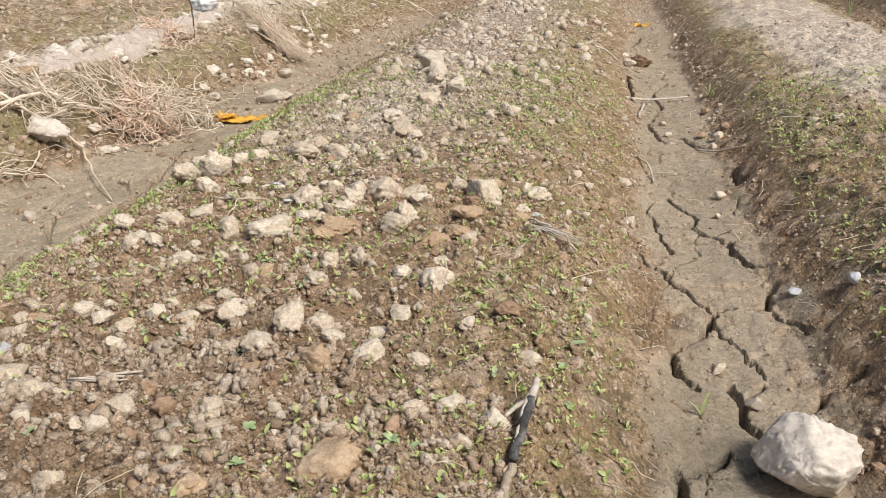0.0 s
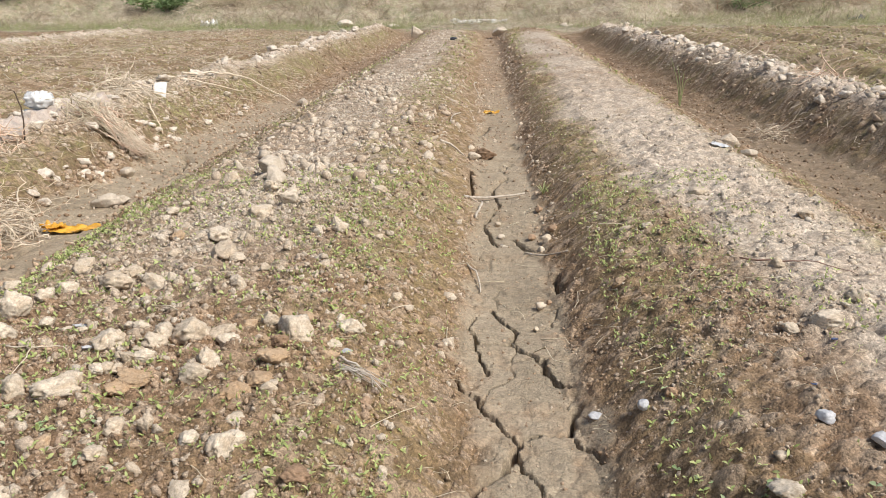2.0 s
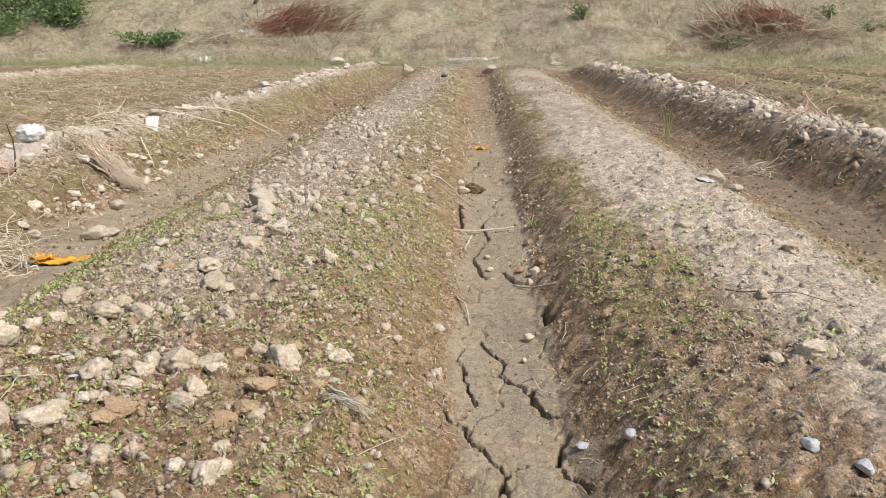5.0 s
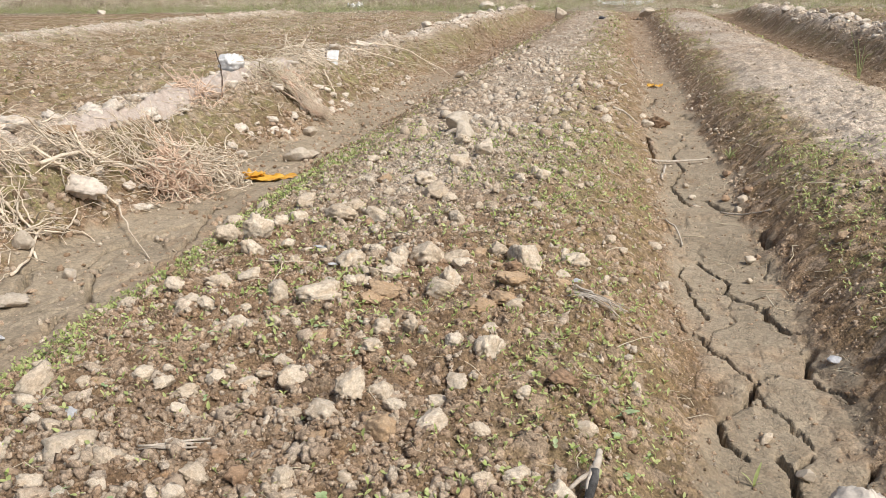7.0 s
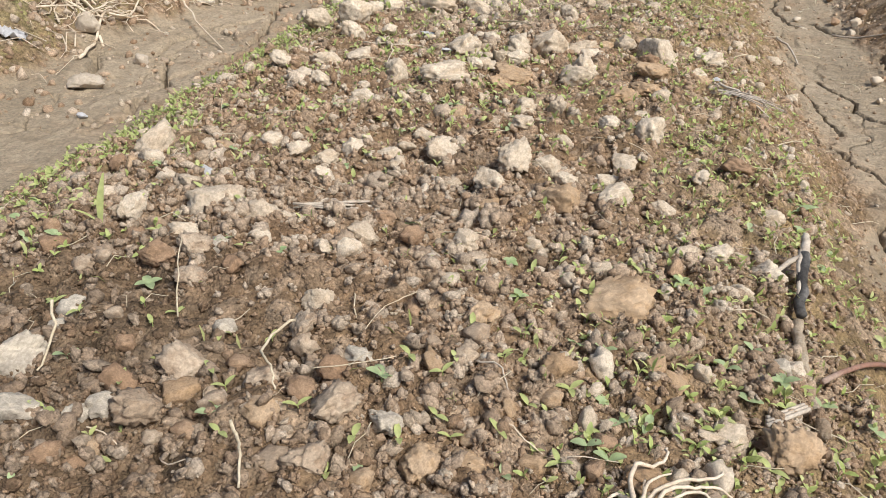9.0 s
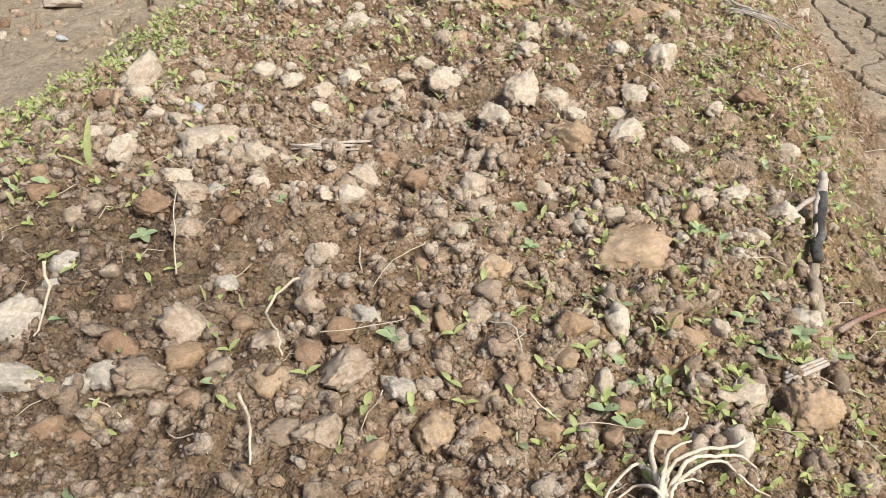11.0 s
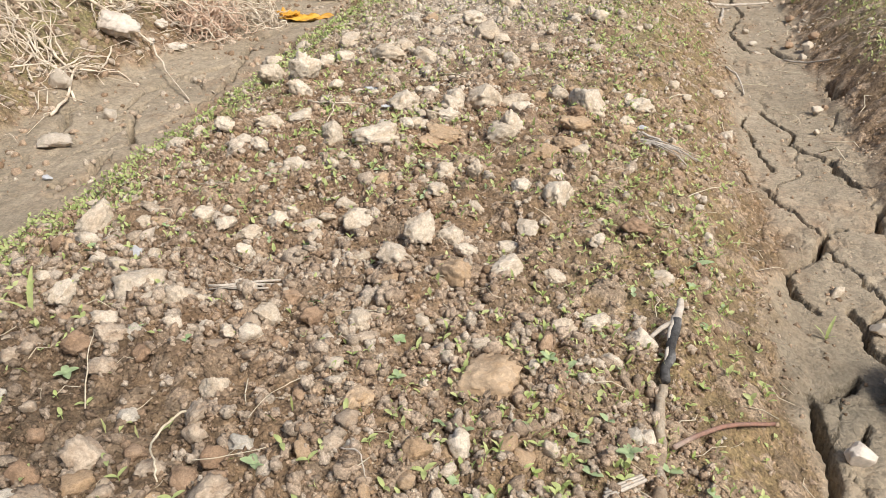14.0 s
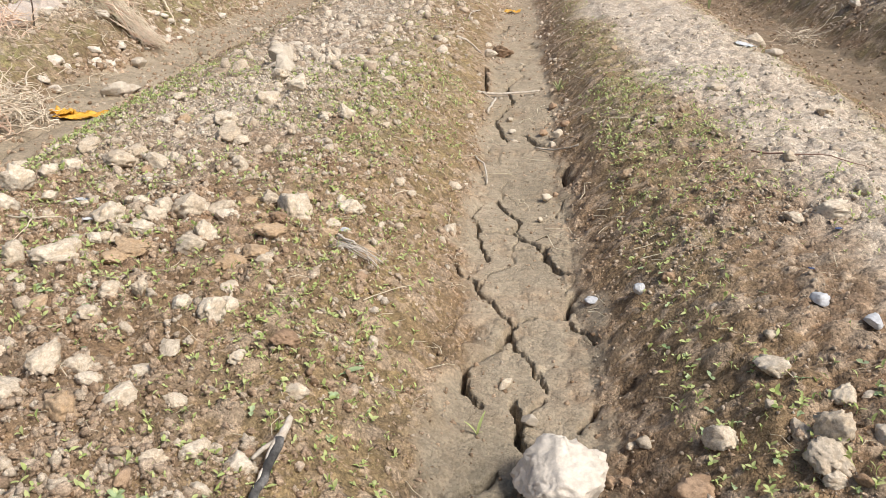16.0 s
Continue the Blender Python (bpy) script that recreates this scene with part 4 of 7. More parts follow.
BROWN_B = [
    (-0.506, 0.654, 0.02), (-0.717, 0.672, 0.027), (-0.814, 0.675, 0.035), (-0.958, 0.683, 0.027), (-0.987, 0.716, 0.02), (-0.887, 0.736, 0.032),
    (-0.575, 0.747, 0.023), (-0.548, 0.801, 0.026), (-0.244, 0.812, 0.023), (-0.602, 0.85, 0.031), (-0.902, 0.892, 0.023), (0.673, 0.939, 0.022),
    (-0.133, 0.942, 0.021), (-1.039, 0.954, 0.024), (0.49, 0.997, 0.058), (0.409, 1.101, 0.021), (0.385, 1.117, 0.022), (-0.15, 1.241, 0.051),
    (-0.081, 1.545, 0.031), (0.547, 1.645, 0.036), (-0.301, 1.725, 0.039), (-0.74, 2.032, 0.046), (-0.384, 2.31, 0.041),
]
GREY_A = [
    (-0.789, 0.412, 0.044), (-0.731, 0.416, 0.02), (-0.714, 0.429, 0.023), (-0.841, 0.476, 0.053), (-0.48, 0.482, 0.036), (-0.836, 0.528, 0.028),
    (-0.532, 0.557, 0.029), (-0.849, 0.571, 0.028), (-0.414, 0.575, 0.018), (-0.683, 0.582, 0.025), (-0.753, 0.709, 0.023), (-0.131, 0.719, 0.023),
]

CLOD_LABELS = dict(PALE="pale dry crumbly clod of soil on the bed", ORANGE="ochre brown crumbly clod of soil on the bed",
                   BROWN="reddish brown crumbly clod of damp soil", GREY="grey hard-baked clod of soil on the bed",
                   MOIST="greyish brown half-dry clod of soil on the bed")
clod_meshes = {}
for colour in CLOD_LABELS:
    shapes = [lump(4, 100 + k, 11, 0.28, 0.88, 0.84) for k in range(14)] if colour == "PALE" else [lump(4, 200 + ord(colour[0]) + k, 10, 0.32, 0.82, 0.82) for k in range(7)]
    clod_meshes[colour] = [mesh_of("soil_clod", v, f, True, CLOD[colour]) for v, f in shapes]
clod_rows = (("PALE", PALE_A + PALE_B + PALE_C + PALE_D + PALE_E + PALE_F + PALE_G + PALE_H + PALE_I), ("ORANGE", ORANGE_A + ORANGE_B),
             ("BROWN", BROWN_A + BROWN_B), ("GREY", GREY_A))
clod_far = {key: [mesh_of("soil_clod", *lump(3, 600 + ord(key[0]) + k, 10, 0.34, 0.86, 0.86), True, CLOD[key]) for k in range(6)] for key in CLOD_LABELS}
clod_spots = []
for colour, rows in clod_rows:
    for x, y, size in rows:
        y -= min(0.05, max(0.0, 0.1 * (y - 0.75)))
        if colour in ("PALE", "MOIST"):
            colour = "MOIST" if x < -0.4 and rng.uniform() < 0.75 * float(1 - ramp(y, 0.55, 0.85)) else "PALE"
        ob = new("soil_clod", clod_far[colour][int(rng.integers(0, 6))] if size < 0.03 else clod_meshes[colour][int(rng.integers(0, len(clod_meshes[colour])))])
        r = size * 0.68
        low = r * rng.uniform(0.05, 0.3)
        tall = rng.uniform(0.65, 0.98) * (0.6 if colour == "ORANGE" and size > 0.055 else 1.0)
        ob.matrix_basis = pose(x, y, ground_z(x, y) + low, rng.normal(0, 14), rng.normal(0, 14), rng.uniform(0, 360)) @ Matrix.Diagonal((r * rng.uniform(0.95, 1.2), r * rng.uniform(0.75, 1.0), r * tall, 1))
        tagged(ob, CLOD_LABELS[colour], "soil clod", "soil clods")
        clod_spots.append((x, y, size))


def scatter(n, x0, x1, y0, y1, keep=None):
    """Random places on the ground in a stretch of the plan, thinned by keep(x, y) from 0 to 1."""
    x, y = rng.uniform(x0, x1, n), rng.uniform(y0, y1, n)
    if keep is not None:
        k = rng.uniform(0, 1, n) < keep(x, y)
        x, y = x[k], y[k]
    return np.stack([x, y, ground_height(x, y)], 1)


def off_floor(x, y):
    return np.where(floor_mask(x, y) > 0.5, 0.06, 1.0)


crumbs_fine = [cluster(300 + k) for k in range(24)]
crumbs_tiny = []
for k in range(12):
    turn8, sides8 = np.random.default_rng(340 + k), [(0, 2, 4), (2, 1, 4), (1, 3, 4), (3, 0, 4), (2, 0, 5), (1, 2, 5), (3, 1, 5), (0, 3, 5)]
    points8 = np.array([(1, 0, 0), (-1, 0, 0), (0, 1, 0), (0, -1, 0), (0, 0, 0.9), (0, 0, -0.9)]) * turn8.uniform(0.6, 1.15, (6, 1)) + turn8.normal(0, 0.16, (6, 3))
    crumbs_tiny.append((points8, np.array(sides8)))
crumbs_plain = [lump(1, 320 + k, 4, 0.6, 0.8, 0.9) for k in range(16)]
slope = lambda x: 1 - 0.75 * np.exp(-((x - 0.03) / 0.09) ** 2)
clump = lambda x, y: np.clip(0.7 + 0.6 * smooth_noise(x * 5, y * 5, 61), 0.3, 1) * off_floor(x, y) * slope(x) * (1 - 0.8 * crust(x, y))


def crumb_field(name, shapes, at, lo, hi, label, power=2.2, paler=0.0):
    size = lo + (hi - lo) * rng.uniform(0, 1, len(at)) ** power if np.isscalar(lo) else lo
    at = at + np.stack([np.zeros(len(at)), np.zeros(len(at)), size * np.where(at[:, 1] < 1.1, 0.2, 0.08)], 1)
    v, f, i = strew(shapes, at, size, 0.6, 0.4)
    dry, moss, ochre, damp = zones(at[:, 0], at[:, 1])
    dry = np.clip(dry * 0.8 * (1 - 0.5 * moss) + (rng.uniform(0, 1, len(at)) < 0.03 + 0.42 * np.clip(size / 0.013, 0, 1)) * rng.uniform(0.3, 1, len(at)) * (1 - 0.6 * damp), 0, 1)
    dry = np.maximum(dry, np.maximum(paler, crust(at[:, 0], at[:, 1])) * rng.uniform(0.5, 1.1, len(at)))
    return tagged(new(name, many(name, v, f, dict(dry=dry[i], damp=damp[i]), CRUMB, True)), label, "soil crumbs", kind="stuff")


crumb_field("soil_crumbs", crumbs_fine, scatter(4200, -1.25, 0.0, 0.3, 0.95, clump), 0.0032, 0.0115, "brown crumbs of soil strewn on the bed", 1.8)
crumb_field("soil_crumbs", crumbs_tiny, scatter(23000, -1.2, 0.02, 0.28, 0.9, clump), 0.0014, 0.0046, "fine brown crumbs of soil strewn on the bed", 1.3)
crumb_field("soil_crumbs", crumbs_fine, scatter(2700, -1.1, -0.1, 0.3, 0.95, clump), 0.006, 0.0165, "reddish brown lumps of damp soil on the bed", 2.0, 0.3)
crumb_field("soil_crumbs", crumbs_fine, scatter(3000, -1.3, 0.05, 0.95, 1.7, clump), 0.005, 0.0155, "brown crumbs of soil strewn on the bed", 1.8)
crumb_field("soil_crumbs", crumbs_tiny, scatter(17000, -1.35, 0.1, 0.88, 1.8, clump), 0.002, 0.006, "fine brown crumbs of soil strewn on the bed", 1.7)
crumb_field("soil_crumbs", crumbs_tiny, scatter(11000, -1.4, 0.1, 1.75, 3.2, clump), 0.003, 0.0115, "small pale crumbs of soil strewn on the bed", 1.7)
# paler lightens these crumbs' colour against the shade on their slope
crumb_field("soil_crumbs", crumbs_plain, scatter(2400, 0.45, 1.1, 0.85, 2.1, clump), 0.002, 0.0065, "fine brown crumbs on the slope of the bed", 1.8, 0.35)
crumb_field("soil_crumbs", crumbs_plain, scatter(5200, -2.25, -1.8, 1.6, 7, clump), 0.004, 0.018, "brown crumbs on the side of the ridge")
crumb_field("soil_crumbs", crumbs_tiny, scatter(6500, -1.4, 0.12, 3.0, 8.0, clump), 0.005, 0.015, "pale lumpy crumbs of soil strewn on the bed", 1.8)
pale_lumps = lambda x, y: (0.35 + 0.65 * ramp(y, 1.3, 2.3)) * np.clip(0.45 + 0.9 * smooth_noise(x * 3, y * 3, 62), 0.05, 1) * np.exp(-((x + 0.75) / 0.55) ** 2)
lump_at = scatter(2900, -1.4, -0.1, 0.8, 3.6, pale_lumps)
crumb_field("soil_crumbs", crumbs_fine, lump_at, 0.007, 0.026, "pale lumps of dry soil strewn on the bed", 2.4, 0.8)
crumb_field("soil_crumbs", crumbs_plain, scatter(3000, -1.4, -0.05, 3.3, 8.0, pale_lumps), 0.01, 0.034, "pale lumps of dry soil on the bed farther off", 2.2, 0.75)
crumb_field("soil_crumbs", crumbs_plain, scatter(900, 0.75, 1.5, 1.2, 5.0, lambda x, y: crust(x, y)), 0.004, 0.013, "pale lumps baked into the crust of the bed", 2.6, 1.0)
crumb_field("soil_crumbs", crumbs_tiny, scatter(4000, 0.5, 1.6, 1.6, 3.0, clump), 0.003, 0.009, "small pale crumbs of soil on the bed")
crumb_field("soil_crumbs", crumbs_tiny, scatter(4000, 0.42, 1.6, 2.4, 7.5, clump), 0.004, 0.012, "pale crusted crumbs of soil on the bed")
crumb_field("soil_crumbs", crumbs_tiny, scatter(3200, -1.9, 1.9, 8, 19.6, clump), 0.012, 0.035, "lumpy soil of the beds farther off")
crumb_field("soil_crumbs", crumbs_tiny, scatter(8000, -2.75, -1.82, 1.4, 19, lambda x, y: 0.3 + 0.7 * np.exp(-((x + 2.35) / 0.2) ** 2)), 0.004, 0.03, "pale rubble of soil along the ridge")
crumb_field("soil_crumbs", crumbs_tiny, scatter(5500, 2.3, 3.1, 2.5, 19, lambda x, y: 0.12 + 0.88 * np.exp(-((x - 2.66) / 0.15) ** 2)), 0.006, 0.036, "pale rubble of soil along the ridge")
crumb_field("soil_crumbs", crumbs_tiny, scatter(15000, -10, -2.6, 3.5, 20, lambda x, y: 0.8 + 0 * x), 0.008, 0.034, "lumpy brown soil of the level plot", 2.2, 0.6)
crumb_field("soil_crumbs", crumbs_tiny, scatter(9000, 2.9, 11, 4.5, 20, lambda x, y: 0.7 + 0 * x), 0.01, 0.04, "lumpy brown soil of the far beds", 2.4, 0.4)
foot = lambda x, y: 0.12 + np.exp(-((x - 0.08) / 0.035) ** 2) + np.exp(-((x - 0.41) / 0.035) ** 2) + 0.5 * ramp(y, 4, 7)
crumb_field("soil_crumbs", crumbs_tiny, scatter(3000, 0.03, 0.46, 3.0, 12, foot), 0.004, 0.018, "crumbs of soil fallen into the furrow", 2.5, 0.2)
crumb_field("soil_crumbs", crumbs_tiny, scatter(5200, 0.03, 0.46, 0.7, 3.6, foot), 0.0012, 0.007, "grains of soil at the foot of the slopes", 2.5)
crumb_field("soil_crumbs", crumbs_plain, scatter(900, 0.03, 0.45, 0.7, 7), 0.001, 0.006, "grains of soil fallen on the furrow floor")
crumb_field("soil_crumbs", crumbs_plain, scatter(2600, -1.95, -1.35, 1.4, 7), 0.0015, 0.015, "grains of soil fallen on the furrow floor", 3.0)

crumb_field("soil_crumbs", crumbs_tiny, scatter(3500, -2.1, -1.2, 4.2, 15), 0.004, 0.016, "crumbs of soil fallen along the furrow and its sides", 2.0)
crumb_field("soil_crumbs", crumbs_tiny, scatter(4500, 1.7, 2.62, 2.8, 13), 0.004, 0.015, "crumbs of soil fallen along the furrow and its sides", 2.0)

# crumbs broken off round each clod
spots = np.repeat(np.array(clod_spots), 9, axis=0)
angle, away = rng.uniform(0, 2 * np.pi, len(spots)), spots[:, 2] * rng.uniform(0.42, 0.85, len(spots))
fx, fy = spots[:, 0] + away * np.cos(angle), spots[:, 1] + away * np.sin(angle)
crumb_field("soil_crumbs", crumbs_tiny, np.stack([fx, fy, ground_height(fx, fy)], 1), spots[:, 2] * rng.uniform(0.06, 0.2, len(spots)), 0, "crumbs of soil broken off the clods")

# larger pale lumps along the two ridges
ridge_meshes = [mesh_of("ridge_clod", *lump(3, 400 + k, 9, 0.38, 0.75, 0.8), True, CLOD["LIME"]) for k in range(6)]
for k in range(240):
    side = k % 2
    x = rng.normal(-2.34, 0.085) if side else rng.normal(2.7, 0.11)
    y = 2.2 + 14 * rng.uniform() ** 1.3
    r = rng.uniform(0.02, 0.075)
    ob = new("ridge_clod", ridge_meshes[k % 6])
    ob.matrix_basis = pose(x, y, ground_z(x, y) + r * 0.25, rng.normal(0, 15), rng.normal(0, 15), rng.uniform(0, 360)) @ Matrix.Diagonal((r * 1.2, r, r * 0.8, 1))
    tagged(ob, "pale pinkish clod heaped on the ridge", "soil clod", "clods on the ridges")


# ---- seedlings ----
def leaf(length, width, rows=4, lift=0.5, curl=0.5):
    """A folded oval leaf from the origin along x."""
    v, f = [], []
    for k in range(rows + 1):
        t = k / rows
        w = width * 0.5 * math.sin(math.pi * min(0.96, 0.05 + 0.93 * t ** 0.85)) ** 0.7
        x = length * t * math.cos(lift - curl * t)
        z = length * t * math.sin(lift - curl * t * 0.6)
        v += [(x, -w, z + w * 0.35), (x, 0, z), (x, w, z + w * 0.35)]
    for k in range(rows):
        a = 3 * k
        f += [(a, a + 3, a + 1), (a + 1, a + 3, a + 4), (a + 1, a + 4, a + 2), (a + 2, a + 4, a + 5)]
    return np.array(v), np.array(f)


def turned(v, angle, up=0.0):
    c, s = math.cos(angle), math.sin(angle)
    return np.stack([v[:, 0] * c - v[:, 1] * s, v[:, 0] * s + v[:, 1] * c, v[:, 2] + up], 1)


def sprout(length, width, lift, stem, leaves=2, spin=0.0):
    vs, fs, n = [], [], 0
    sv, sf = tube([(0, 0, -0.3), (0, 0, stem)], 0.045, 0.04, 3, closed=False)
    quads = np.array(sf)
    vs.append(np.array([tuple(q) for q in sv]))
    fs.append(np.concatenate([quads[:, :3], quads[:, [0, 2, 3]]]))
    n = len(sv)
    for k in range(leaves):
        v, f = leaf(length * (1 - 0.12 * (k % 2)), width, 3, lift, 0.5)
        vs.append(turned(v, spin + 2 * math.pi * k / leaves + 0.3 * (k % 2), stem))
        fs.append(f + n)
        n += len(v)
    return np.concatenate(vs), np.concatenate(fs)


slim = [sprout(0.8, 0.42, 1.2, 0.5), sprout(0.8, 0.4, 0.9, 0.4), sprout(0.75, 0.45, 0.6, 0.3), sprout(0.9, 0.4, 1.35, 0.5), sprout(0.85, 0.38, 1.1, 0.2, 1), sprout(0.75, 0.42, 0.8, 0.35, 3)]
roundish = [sprout(1.0, 0.72, 0.25, 0.3), sprout(1.0, 0.66, 0.45, 0.4), sprout(0.9, 0.7, 0.3, 0.3, 4)]


def seedling_keep(x, y):
    wet = zones(x, y)[1]
    return np.clip(0.36 + 0.55 * smooth_noise(x * 4, y * 4, 71) + 0.8 * wet, 0.03, 1) * np.where(floor_mask(x, y) > 0.4, 0.01, 1)


def sprouts(name, shapes, at, lo, hi, material, label):
    size = rng.uniform(lo, hi, len(at))
    v, f, i = strew(shapes, at, size, 0.3, 0.15)
    return tagged(new(name, many(name, v, f, None, material, True)), label, "seedlings", kind="stuff")


sprouts("seedlings", slim, scatter(4300, -1.3, 0.06, 0.3, 1.6, seedling_keep), 0.007, 0.0155, GREEN, "bright yellow-green weed seedlings sprouting from the bed")
shoulder = lambda x, y: np.exp(-((x + 0.17) / 0.17) ** 2) * np.clip(0.6 + 0.6 * smooth_noise(x * 6, y * 6, 73), 0.1, 1)
sprouts("seedlings", slim, scatter(4000, -0.5, 0.06, 0.45, 2.2, shoulder), 0.006, 0.0135, GREEN, "yellow-green weed seedlings crowding the bed's shoulder")
sprouts("seedlings", roundish, scatter(320, -1.2, 0.0, 0.3, 1.4, seedling_keep), 0.007, 0.013, BLUE_GREEN, "small blue-green seedlings with round leaves")
sprouts("seedlings", slim, scatter(1900, -1.4, -1.1, 0.5, 3.4), 0.007, 0.016, GREEN, "bright green seedlings along the edge of the bed")
sprouts("seedlings", slim, scatter(6500, -1.35, 0.04, 1.4, 3.6, seedling_keep), 0.009, 0.018, GREEN, "green weed seedlings sprouting between clods")
sprouts("seedlings", slim, scatter(4200, 0.48, 1.1, 0.8, 3.4, seedling_keep), 0.008, 0.0155, GREEN, "green weed seedlings on the slope of the bed")
sprouts("seedlings", roundish, scatter(200, 0.5, 1.2, 0.8, 1.7, seedling_keep), 0.007, 0.013, BLUE_GREEN, "small seedlings with rounded leaves on the bed")
moss_keep = lambda x, y: np.clip(zones(x, y)[1] * 1.3 - 0.05, 0, 1)
tuft = [leaf(1.0, 0.35, 2, 1.0, 0.7), leaf(1.0, 0.5, 2, 0.6, 0.5), leaf(1.2, 0.3, 2, 1.3, 0.9)]
sprouts("low_weeds", tuft, scatter(16000, -1.4, 1.6, 2.4, 8, moss_keep), 0.01, 0.024, MOSS, "low olive-green weeds covering the bed slopes")
sprouts("low_weeds", tuft, scatter(9000, -1.8, 1.8, 8, 18.5, moss_keep), 0.02, 0.05, MOSS, "low olive-green weeds on the beds farther off")
sprouts("low_weeds", tuft, scatter(13000, -10, -2.6, 3.5, 19.5, lambda x, y: 0.2 + 0.7 * moss_keep(x, y)), 0.012, 0.04, MOSS, "low green weeds dotting the level plot")
sprouts("low_weeds", tuft, scatter(17000, 2.9, 12, 4.5, 19.5, lambda x, y: 0.2 + moss_keep(x, y)), 0.015, 0.045, MOSS, "low olive-green weeds on the far beds")
sprouts("low_weeds", tuft, scatter(6500, -1.3, 0.08, 0.5, 3.6, lambda x, y: 0.15 + moss_keep(x, y) + 0.25 * (y > 1.6)), 0.005, 0.013, MOSS, "tiny mossy weeds on the bed's shoulder")

# single seedlings that stand out near the camera
BLUE_SPOTS = [(-0.753, 0.717), (-0.801, 0.633), (-0.309, 0.635), (-0.265, 0.546), (-0.088, 0.695), (-0.215, 0.774), (-0.237, 0.772), (-0.405, 0.703), (-0.499, 0.525), (-0.375, 0.455), (-0.161, 0.718), (-0.135, 0.676), (-0.189, 0.676), (-0.172, 0.629), (-0.295, 0.491), (-0.791, 0.483), (-0.621, 0.439), (-0.314, 0.503), (-0.289, 0.543), (-0.483, 0.421)]
GREEN_SPOTS = [(-0.855, 0.782), (-0.848, 0.733), (-0.782, 0.816), (-0.726, 0.711), (-0.401, 0.589), (-0.334, 0.475), (-0.464, 0.461), (-0.579, 0.507), (-0.636, 0.492), (-0.656, 0.504), (-0.720, 0.462), (-0.764, 0.417), (-0.696, 0.384), (-0.386, 0.488), (-0.335, 0.566), (-0.182, 0.704), (-0.162, 0.535), (-0.244, 0.562), (-0.369, 0.540), (-0.551, 0.460), (-0.437, 0.619), (-0.178, 0.577), (-0.156, 0.521), (-0.281, 0.783), (-0.090, 0.871), (-0.203, 0.771), (-0.142, 0.697), (-0.231, 0.645), (-0.401, 0.776), (-0.465, 0.758), (-0.372, 0.797), (-0.183, 0.880), (-0.680, 0.559), (-0.736, 0.583), (-0.746, 0.554), (-0.630, 0.578), (-0.835, 0.561), (-0.881, 0.579), (-0.481, 0.552), (-0.447, 0.539), (-0.497, 0.446), (-0.440, 0.493), (-0.425, 0.481), (-0.507, 0.410), (-0.601, 0.419)]


def seedling(x, y, size, wide, leaves, material, label):
    thing = base("seedling", x, y, ground_z(x, y) - 0.002, rng.uniform(0, 360))
    stem = 0.5 * size
    part("stem", mesh_of("stem", *tube([(0, 0, -0.004), (size * 0.05, 0, stem * 0.5), (0, 0, stem)], size * 0.05, size * 0.04, 5), True, material), None, thing)
    for k in range(leaves):
        v, f = leaf(size, size * wide, 6, rng.uniform(0.25, 0.9), 0.5)
        part("leaf", mesh_of("leaf", turned(v, 2 * math.pi * k / leaves + rng.uniform(-0.3, 0.3), stem), f, True, material), None, thing)
    return tagged(thing, label, "seedling", "single seedlings on the bed")


for x, y in BLUE_SPOTS:
    seedling(x, y, rng.uniform(0.011, 0.015), 0.66, 2 if rng.uniform() < 0.8 else 4, BLUE_GREEN, "small seedling with two round blue-green leaves")
for x, y in GREEN_SPOTS:
    seedling(x, y, rng.uniform(0.011, 0.0155), 0.42, 2 if rng.uniform() < 0.8 else 3, GREEN, "bright green seedling with narrow leaves on bare soil")


# ---- single things on the near bed ----
def lay(points, lift=0.0):
    """A line over the ground: (x, y) or (x, y, height over it)."""
    return [(p[0], p[1], ground_z(p[0], p[1]) + (p[2] if len(p) > 2 else lift)) for p in points]


def strand(name, points, r0, r1, material, label, category="plant stalk", lift=0.004, group="", sides=6, wobble=0.0):
    me = mesh_of(name, *tube(lay(points, lift), r0 * 0.55, r1 * 0.5, sides, wobble or r0 * 0.25, len(points)), True, material)
    return tagged(new(name, me), label, category, group)


